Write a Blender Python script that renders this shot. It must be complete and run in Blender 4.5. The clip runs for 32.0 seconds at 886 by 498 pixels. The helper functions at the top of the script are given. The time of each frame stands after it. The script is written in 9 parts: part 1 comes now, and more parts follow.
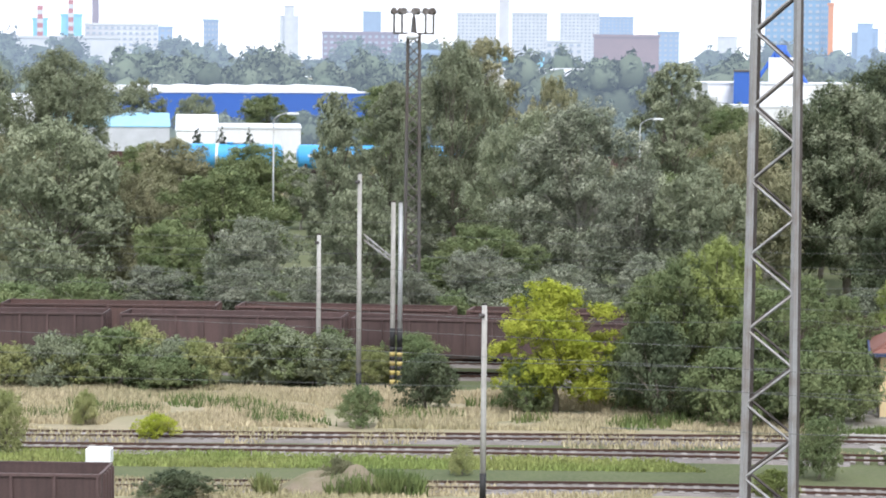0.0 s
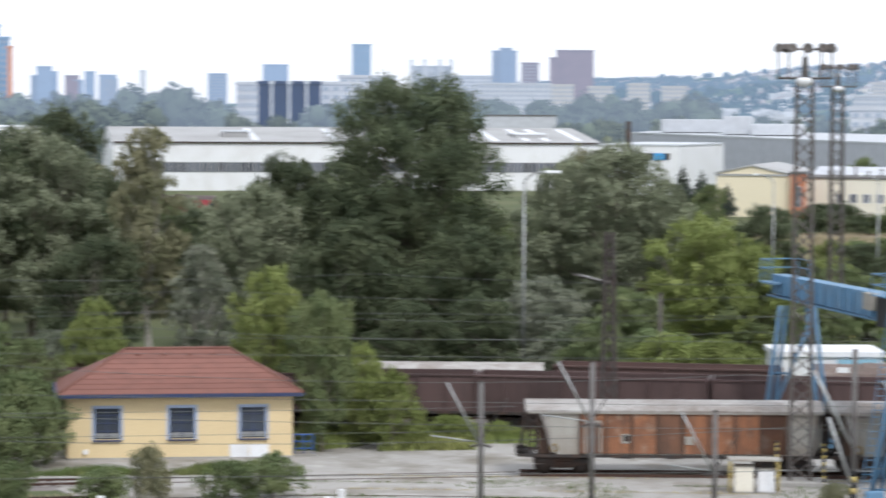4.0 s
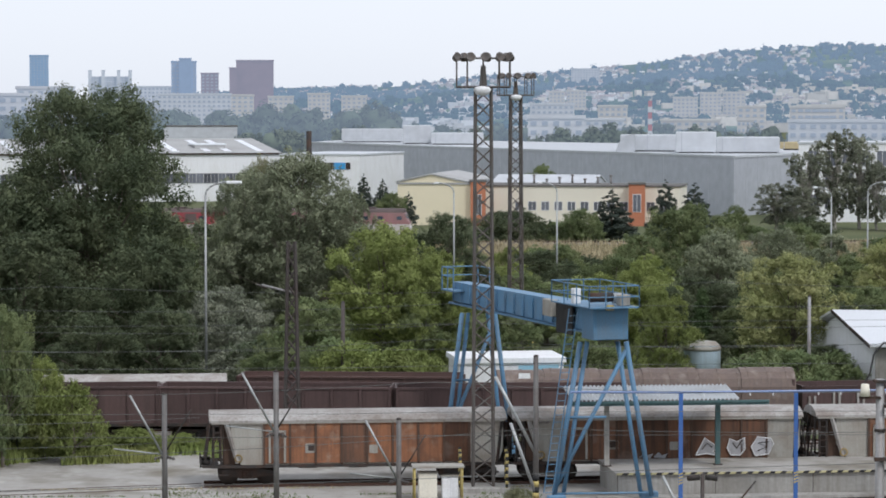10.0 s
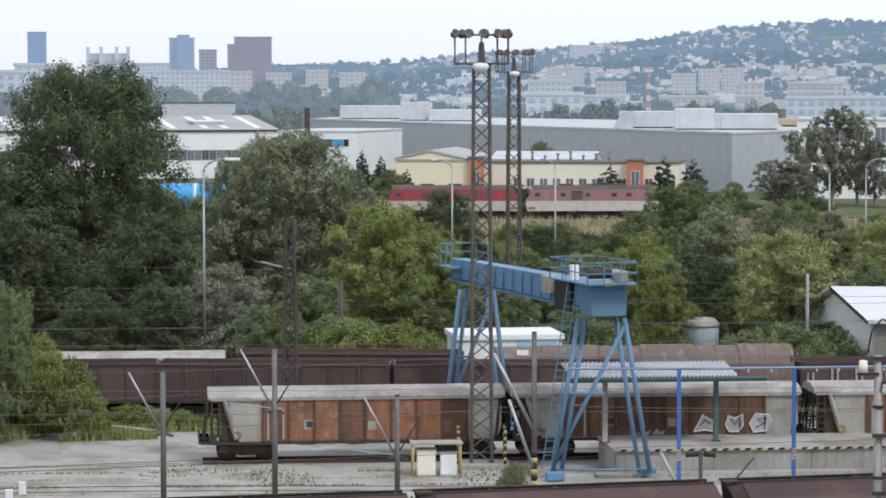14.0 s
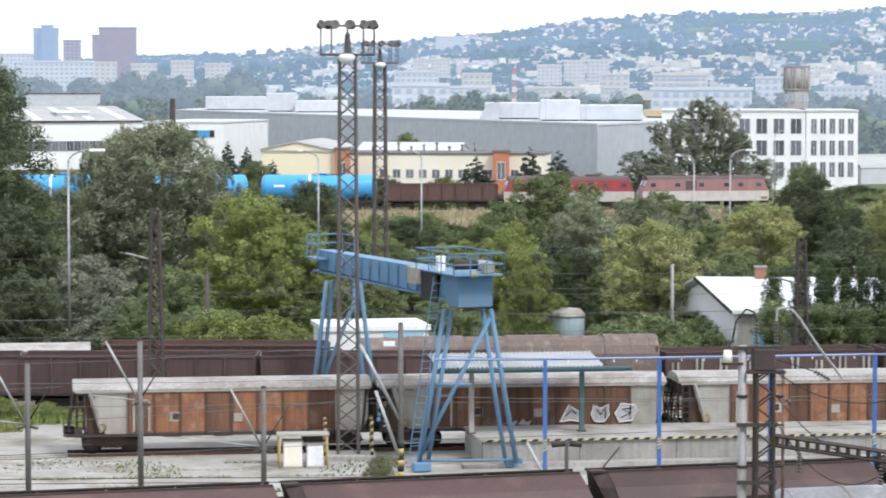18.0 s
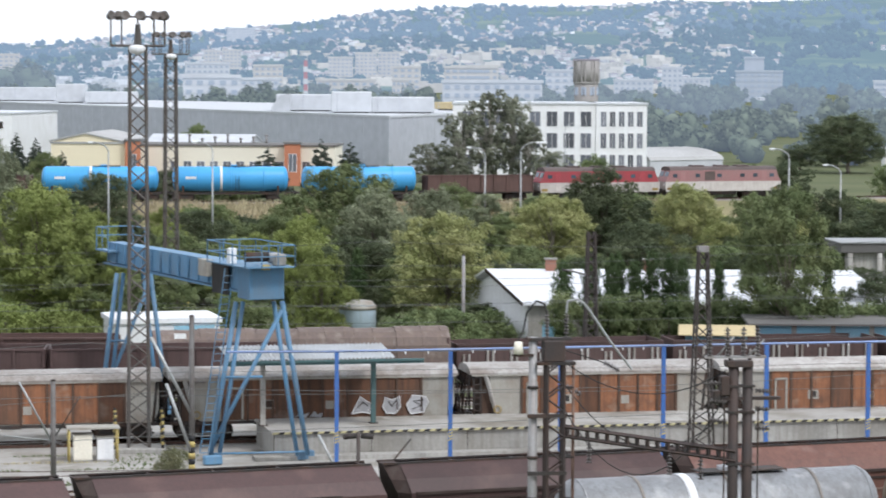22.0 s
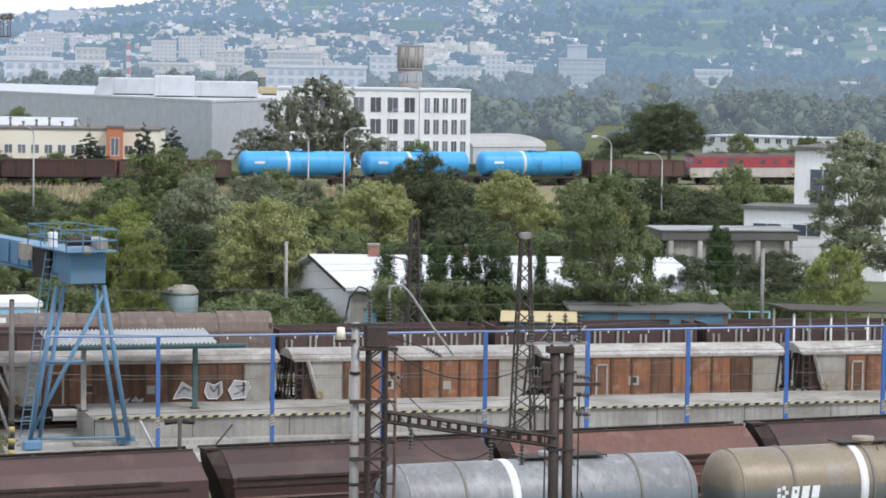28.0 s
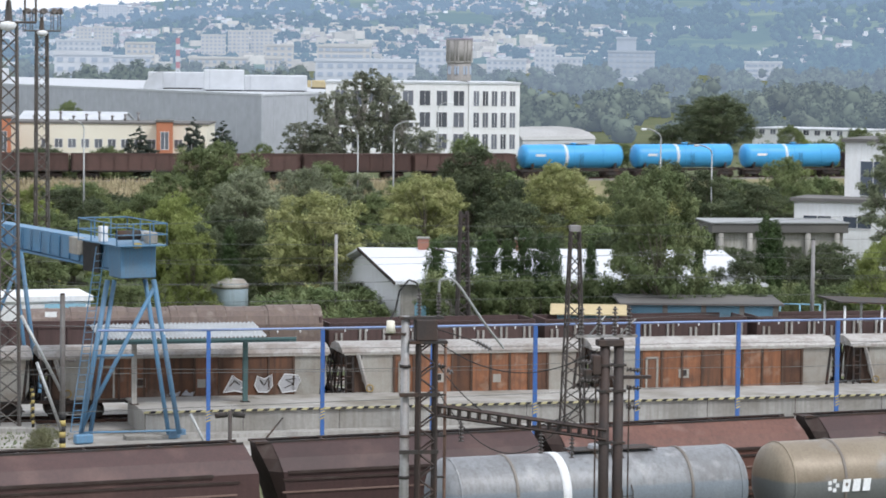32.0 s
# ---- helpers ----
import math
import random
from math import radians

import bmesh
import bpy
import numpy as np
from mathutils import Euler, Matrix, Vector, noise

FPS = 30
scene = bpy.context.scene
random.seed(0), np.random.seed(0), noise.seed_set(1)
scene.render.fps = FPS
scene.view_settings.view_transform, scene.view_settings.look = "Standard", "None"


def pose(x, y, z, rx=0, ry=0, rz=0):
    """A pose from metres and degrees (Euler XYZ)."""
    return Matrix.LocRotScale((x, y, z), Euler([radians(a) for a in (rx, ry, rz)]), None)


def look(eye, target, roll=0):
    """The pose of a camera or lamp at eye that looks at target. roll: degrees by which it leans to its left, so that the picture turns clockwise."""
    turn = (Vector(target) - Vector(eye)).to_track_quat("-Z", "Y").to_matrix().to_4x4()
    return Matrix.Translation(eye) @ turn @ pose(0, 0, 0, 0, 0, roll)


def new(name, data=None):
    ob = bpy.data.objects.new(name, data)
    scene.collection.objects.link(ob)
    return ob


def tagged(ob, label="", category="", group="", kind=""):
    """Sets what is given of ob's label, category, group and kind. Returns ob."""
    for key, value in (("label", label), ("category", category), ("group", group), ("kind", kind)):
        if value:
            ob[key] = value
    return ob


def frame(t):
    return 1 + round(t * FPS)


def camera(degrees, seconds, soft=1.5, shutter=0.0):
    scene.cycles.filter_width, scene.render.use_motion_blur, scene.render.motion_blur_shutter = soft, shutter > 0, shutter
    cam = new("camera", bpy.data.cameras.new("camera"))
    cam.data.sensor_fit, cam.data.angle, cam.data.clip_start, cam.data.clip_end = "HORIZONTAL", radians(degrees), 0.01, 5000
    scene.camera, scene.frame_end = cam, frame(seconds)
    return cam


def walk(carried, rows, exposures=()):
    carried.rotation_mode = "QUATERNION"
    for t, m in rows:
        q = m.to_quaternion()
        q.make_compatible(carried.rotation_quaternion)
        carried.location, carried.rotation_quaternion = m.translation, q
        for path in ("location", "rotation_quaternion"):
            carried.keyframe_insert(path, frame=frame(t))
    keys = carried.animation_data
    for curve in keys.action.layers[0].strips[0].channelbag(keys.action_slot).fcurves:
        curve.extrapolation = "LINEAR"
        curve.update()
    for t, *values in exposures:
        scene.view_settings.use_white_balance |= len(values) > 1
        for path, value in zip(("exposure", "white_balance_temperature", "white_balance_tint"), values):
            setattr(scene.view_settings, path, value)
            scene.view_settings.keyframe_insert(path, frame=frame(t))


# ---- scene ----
cam = camera(18.0, 32.0, soft=1.75, shutter=0.9)
EYE = Vector((0, 0, 18.0))


def aim(yaw, pitch, roll):
    """Camera pose from compass yaw (to the right), pitch and roll in degrees."""
    y, p = radians(yaw), radians(pitch)
    return look(EYE, EYE + Vector((math.sin(y) * math.cos(p), math.cos(y) * math.cos(p), math.sin(p))), roll)


walk(cam, [(t, aim(y, p, r)) for t, y, p, r in (
    (0, -22.948, -4.047, 0.519),
    (0.5, -22.326, -3.792, 0.435),
    (1, -20.103, -3.381, 0.363),
    (1.5, -17.357, -3.116, 0.305),
    (2, -14.746, -3.081, 0.254),
    (2.5, -12.344, -3.092, 0.267),
    (3, -10.185, -3.079, 0.282),
    (3.5, -8.233, -3.066, 0.303),
    (4, -6.317, -3.053, 0.321),
    (4.5, -4.416, -3.043, 0.333),
    (6.5, 0.079, -2.906, -0.303),
    (7, 0.235, -2.714, -0.283),
    (7.5, 0.238, -2.512, -0.246),
    (8, 0.242, -2.406, -0.198),
    (8.5, 0.241, -2.447, -0.147),
    (9, 0.245, -2.581, -0.096),
    (9.5, 0.238, -2.718, -0.058),
    (10, 0.198, -2.835, -0.033),
    (10.5, 0.147, -2.921, -0.025),
    (11, 0.091, -2.975, -0.024),
    (11.5, 0.038, -3.028, -0.031),
    (12, 0.002, -3.081, -0.047),
    (12.5, 0.002, -3.135, -0.070),
    (13, 0.053, -3.187, -0.110),
    (13.5, 0.141, -3.245, -0.096),
    (15.5, 0.658, -3.480, -0.003),
    (16, 0.950, -3.501, -0.005),
    (16.5, 1.402, -3.520, -0.010),
    (17, 1.928, -3.537, -0.010),
    (17.5, 2.454, -3.540, -0.003),
    (18, 2.975, -3.496, 0.007),
    (18.5, 3.500, -3.380, 0.021),
    (19, 4.025, -3.246, 0.041),
    (19.5, 4.544, -3.149, 0.070),
    (20, 5.077, -3.139, 0.100),
    (20.5, 5.605, -3.231, 0.134),
    (21, 6.137, -3.344, 0.168),
    (21.5, 6.689, -3.473, 0.208),
    (22, 7.252, -3.647, 0.254),
    (22.5, 7.821, -3.816, 0.311),
    (23, 8.366, -3.976, 0.362),
    (23.5, 8.868, -4.061, 0.417),
    (24, 9.296, -4.051, 0.484),
    (24.5, 9.650, -4.012, 0.553),
    (25, 9.974, -3.970, 0.631),
    (25.5, 10.253, -3.929, 0.712),
    (26, 10.483, -3.894, 0.789),
    (26.5, 10.659, -3.875, 0.798),
    (28.5, 10.897, -3.936, 0.813),
    (29, 10.866, -3.971, 0.800),
    (29.5, 10.792, -3.996, 0.778),
    (30, 10.666, -4.014, 0.743),
    (30.5, 10.490, -4.022, 0.699),
    (31, 10.283, -4.035, 0.652),
    (31.5, 10.072, -4.048, 0.617),
    (32, 9.871, -4.060, 0.597),
)], exposures=((0, 0.92, 6300, 12), (1, 0.9, 6300, 12), (2, 0.72, 6300, 12), (3, 0.66, 6300, 12), (4, 0.42, 6300, 12), (7, 0.06, 6300, 12), (9, 0.02, 6300, 12), (13, 0.08, 6300, 12), (16, 0.38, 6300, 11.5),
           (17, 0.5, 6300, 11.5), (18, 0.68, 6300, 11.5), (19, 0.55, 6300, 11.5), (20, 0.38, 6300, 11.5), (22, 0.46, 6300, 11.5), (26, 0.4, 6300, 11.5), (32, 0.4, 6300, 11.5)))

# world: overcast sky and one broad sun
world = bpy.data.worlds.new("world")
scene.world = world
world.use_nodes = True
wn, wl = world.node_tree.nodes, world.node_tree.links
sky = wn.new("ShaderNodeTexSky")
sky.sky_type = "NISHITA"
sky.sun_disc = False
sky.sun_elevation, sky.sun_rotation = radians(50), radians(215)
sky.air_density, sky.dust_density, sky.ozone_density = 1.0, 1.0, 1.0
grey = wn.new("ShaderNodeHueSaturation")
grey.inputs["Saturation"].default_value = 0.30
wl.new(sky.outputs[0], grey.inputs["Color"])
cloud = wn.new("ShaderNodeMix")
cloud.data_type = "RGBA"
cloud.inputs["Factor"].default_value = 0.7
cloud.inputs["B"].default_value = (7.6, 8.05, 8.7, 1)
wl.new(grey.outputs[0], cloud.inputs["A"])
wl.new(cloud.outputs["Result"], wn["Background"].inputs[0])
wn["Background"].inputs[1].default_value = 0.124
sun = new("sun", bpy.data.lights.new("sun", "SUN"))
sun.data.energy, sun.data.angle, sun.data.color = 1.75, radians(12), (1.0, 0.98, 0.95)
sun.matrix_world = look((0, 0, 60), (-28, 40, 0))


# ---- materials ----
def material(name, color, rough=0.7, metal=0.0, stain=(0.1, 0.09, 0.08), amount=0.35, scale=1.5, fine=14.0, bump=0.15,
             streak=0.0, vary=0.12, island=0.0, spec=0.3, pale=None):
    """A worn surface: large stains, fine grain, upright rain streaks, and a shade that differs from piece to piece."""
    m = bpy.data.materials.new(name)
    m.use_nodes = True
    n, l = m.node_tree.nodes, m.node_tree.links
    b = n["Principled BSDF"]
    co = n.new("ShaderNodeVectorMath")
    co.operation = "MULTIPLY_ADD"
    l.new(n.new("ShaderNodeObjectInfo").outputs["Random"], co.inputs[0])
    co.inputs[1].default_value = (41.0, 17.0, 23.0)
    l.new(n.new("ShaderNodeTexCoord").outputs["Object"], co.inputs[2])
    where = co.outputs[0]
    big = n.new("ShaderNodeTexNoise")
    big.inputs["Scale"].default_value, big.inputs["Detail"].default_value = scale, 6
    l.new(where, big.inputs["Vector"])
    ramp = n.new("ShaderNodeMapRange")
    ramp.inputs[1].default_value, ramp.inputs[2].default_value = 0.45, 0.72
    ramp.inputs[4].default_value = amount
    l.new(big.outputs[0], ramp.inputs[0])
    mix = n.new("ShaderNodeMix")
    mix.data_type = "RGBA"
    mix.inputs["A"].default_value, mix.inputs["B"].default_value = (*color, 1), (*stain, 1)
    l.new(ramp.outputs[0], mix.inputs["Factor"])
    last = mix.outputs["Result"]
    if streak:
        mp = n.new("ShaderNodeMapping")
        mp.inputs["Scale"].default_value = (3.0, 3.0, 0.18)
        l.new(where, mp.inputs[0])
        st = n.new("ShaderNodeTexNoise")
        st.inputs["Scale"].default_value, st.inputs["Detail"].default_value = 2.2, 5
        l.new(mp.outputs[0], st.inputs["Vector"])
        sr = n.new("ShaderNodeMapRange")
        sr.inputs[1].default_value, sr.inputs[2].default_value, sr.inputs[4].default_value = 0.42, 0.7, streak
        l.new(st.outputs[0], sr.inputs[0])
        m2 = n.new("ShaderNodeMix")
        m2.data_type = "RGBA"
        m2.inputs["B"].default_value = (*stain, 1)
        l.new(sr.outputs[0], m2.inputs["Factor"])
        l.new(last, m2.inputs["A"])
        last = m2.outputs["Result"]
    if pale:
        pn = n.new("ShaderNodeTexNoise")
        pn.inputs["Scale"].default_value, pn.inputs["Detail"].default_value = scale * 1.7, 8
        pn.noise_dimensions = "4D"
        pn.inputs["W"].default_value = 3.0
        l.new(where, pn.inputs["Vector"])
        pr = n.new("ShaderNodeMapRange")
        pr.inputs[1].default_value, pr.inputs[2].default_value, pr.inputs[4].default_value = 0.55, 0.72, 0.75
        l.new(pn.outputs[0], pr.inputs[0])
        m3 = n.new("ShaderNodeMix")
        m3.data_type = "RGBA"
        m3.inputs["B"].default_value = (*pale, 1)
        l.new(pr.outputs[0], m3.inputs["Factor"])
        l.new(last, m3.inputs["A"])
        last = m3.outputs["Result"]
    hs = n.new("ShaderNodeHueSaturation")
    l.new(last, hs.inputs["Color"])
    src = None
    if island:
        src, vary = n.new("ShaderNodeNewGeometry").outputs["Random Per Island"], island
    elif vary:
        src = n.new("ShaderNodeObjectInfo").outputs["Random"]
    gr = n.new("ShaderNodeTexNoise")
    gr.inputs["Scale"].default_value, gr.inputs["Detail"].default_value = fine, 4
    l.new(where, gr.inputs["Vector"])
    gm = n.new("ShaderNodeMapRange")
    gm.inputs[3].default_value, gm.inputs[4].default_value = 0.8, 1.2
    l.new(gr.outputs[0], gm.inputs[0])
    val = gm.outputs[0]
    if src:
        vm = n.new("ShaderNodeMapRange")
        vm.inputs[3].default_value, vm.inputs[4].default_value = 1 - vary, 1 + vary
        l.new(src, vm.inputs[0])
        mul = n.new("ShaderNodeMath")
        mul.operation = "MULTIPLY"
        l.new(val, mul.inputs[0])
        l.new(vm.outputs[0], mul.inputs[1])
        val = mul.outputs[0]
    l.new(val, hs.inputs["Value"])
    l.new(hs.outputs[0], b.inputs["Base Color"])
    b.inputs["Roughness"].default_value, b.inputs["Metallic"].default_value = rough, metal
    b.inputs["Specular IOR Level"].default_value = spec
    if bump:
        bp = n.new("ShaderNodeBump")
        bp.inputs["Strength"].default_value, bp.inputs["Distance"].default_value = bump, 0.05
        l.new(gr.outputs[0], bp.inputs["Height"])
        l.new(bp.outputs[0], b.inputs["Normal"])
    return m


def leaf(name, color, second, vary=0.16):
    """Leaves: two greens that change over the crown and from leaf to leaf, a little light coming through."""
    m = bpy.data.materials.new(name)
    m.use_nodes = True
    n, l = m.node_tree.nodes, m.node_tree.links
    b, out = n["Principled BSDF"], n["Material Output"]
    tc = n.new("ShaderNodeTexCoord")
    big = n.new("ShaderNodeTexNoise")
    big.inputs["Scale"].default_value, big.inputs["Detail"].default_value = 0.45, 4
    l.new(tc.outputs["Object"], big.inputs["Vector"])
    r = n.new("ShaderNodeMapRange")
    r.inputs[1].default_value, r.inputs[2].default_value = 0.35, 0.65
    l.new(big.outputs[0], r.inputs[0])
    mix = n.new("ShaderNodeMix")
    mix.data_type = "RGBA"
    mix.inputs["A"].default_value, mix.inputs["B"].default_value = (*color, 1), (*second, 1)
    l.new(r.outputs[0], mix.inputs["Factor"])
    hs = n.new("ShaderNodeHueSaturation")
    l.new(mix.outputs["Result"], hs.inputs["Color"])
    vm = n.new("ShaderNodeMapRange")
    vm.inputs[3].default_value, vm.inputs[4].default_value = 1 - vary, 1 + vary
    l.new(n.new("ShaderNodeNewGeometry").outputs["Random Per Island"], vm.inputs[0])
    ov = n.new("ShaderNodeMapRange")
    ov.inputs[3].default_value, ov.inputs[4].default_value = 0.95, 1.28
    l.new(n.new("ShaderNodeObjectInfo").outputs["Random"], ov.inputs[0])
    mul = n.new("ShaderNodeMath")
    mul.operation = "MULTIPLY"
    l.new(vm.outputs[0], mul.inputs[0])
    l.new(ov.outputs[0], mul.inputs[1])
    l.new(mul.outputs[0], hs.inputs["Value"])
    l.new(hs.outputs[0], b.inputs["Base Color"])
    b.inputs["Roughness"].default_value, b.inputs["Specular IOR Level"].default_value = 0.65, 0.12
    tr = n.new("ShaderNodeBsdfTranslucent")
    l.new(hs.outputs[0], tr.inputs[0])
    ms = n.new("ShaderNodeMixShader")
    ms.inputs[0].default_value = 0.28
    l.new(b.outputs[0], ms.inputs[1])
    l.new(tr.outputs[0], ms.inputs[2])
    l.new(ms.outputs[0], out.inputs["Surface"])
    return m


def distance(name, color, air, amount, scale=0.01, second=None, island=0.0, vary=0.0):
    """Far backdrop: its colour mixed with emission, haze painted as bright air before it."""
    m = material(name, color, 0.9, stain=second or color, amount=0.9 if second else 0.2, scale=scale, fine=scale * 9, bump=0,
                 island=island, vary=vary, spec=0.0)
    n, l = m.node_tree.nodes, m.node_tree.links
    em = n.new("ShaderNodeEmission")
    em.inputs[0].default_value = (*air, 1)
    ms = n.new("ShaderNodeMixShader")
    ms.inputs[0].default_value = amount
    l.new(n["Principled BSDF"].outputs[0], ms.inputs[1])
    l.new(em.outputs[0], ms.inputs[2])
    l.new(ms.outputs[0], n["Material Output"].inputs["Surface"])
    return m


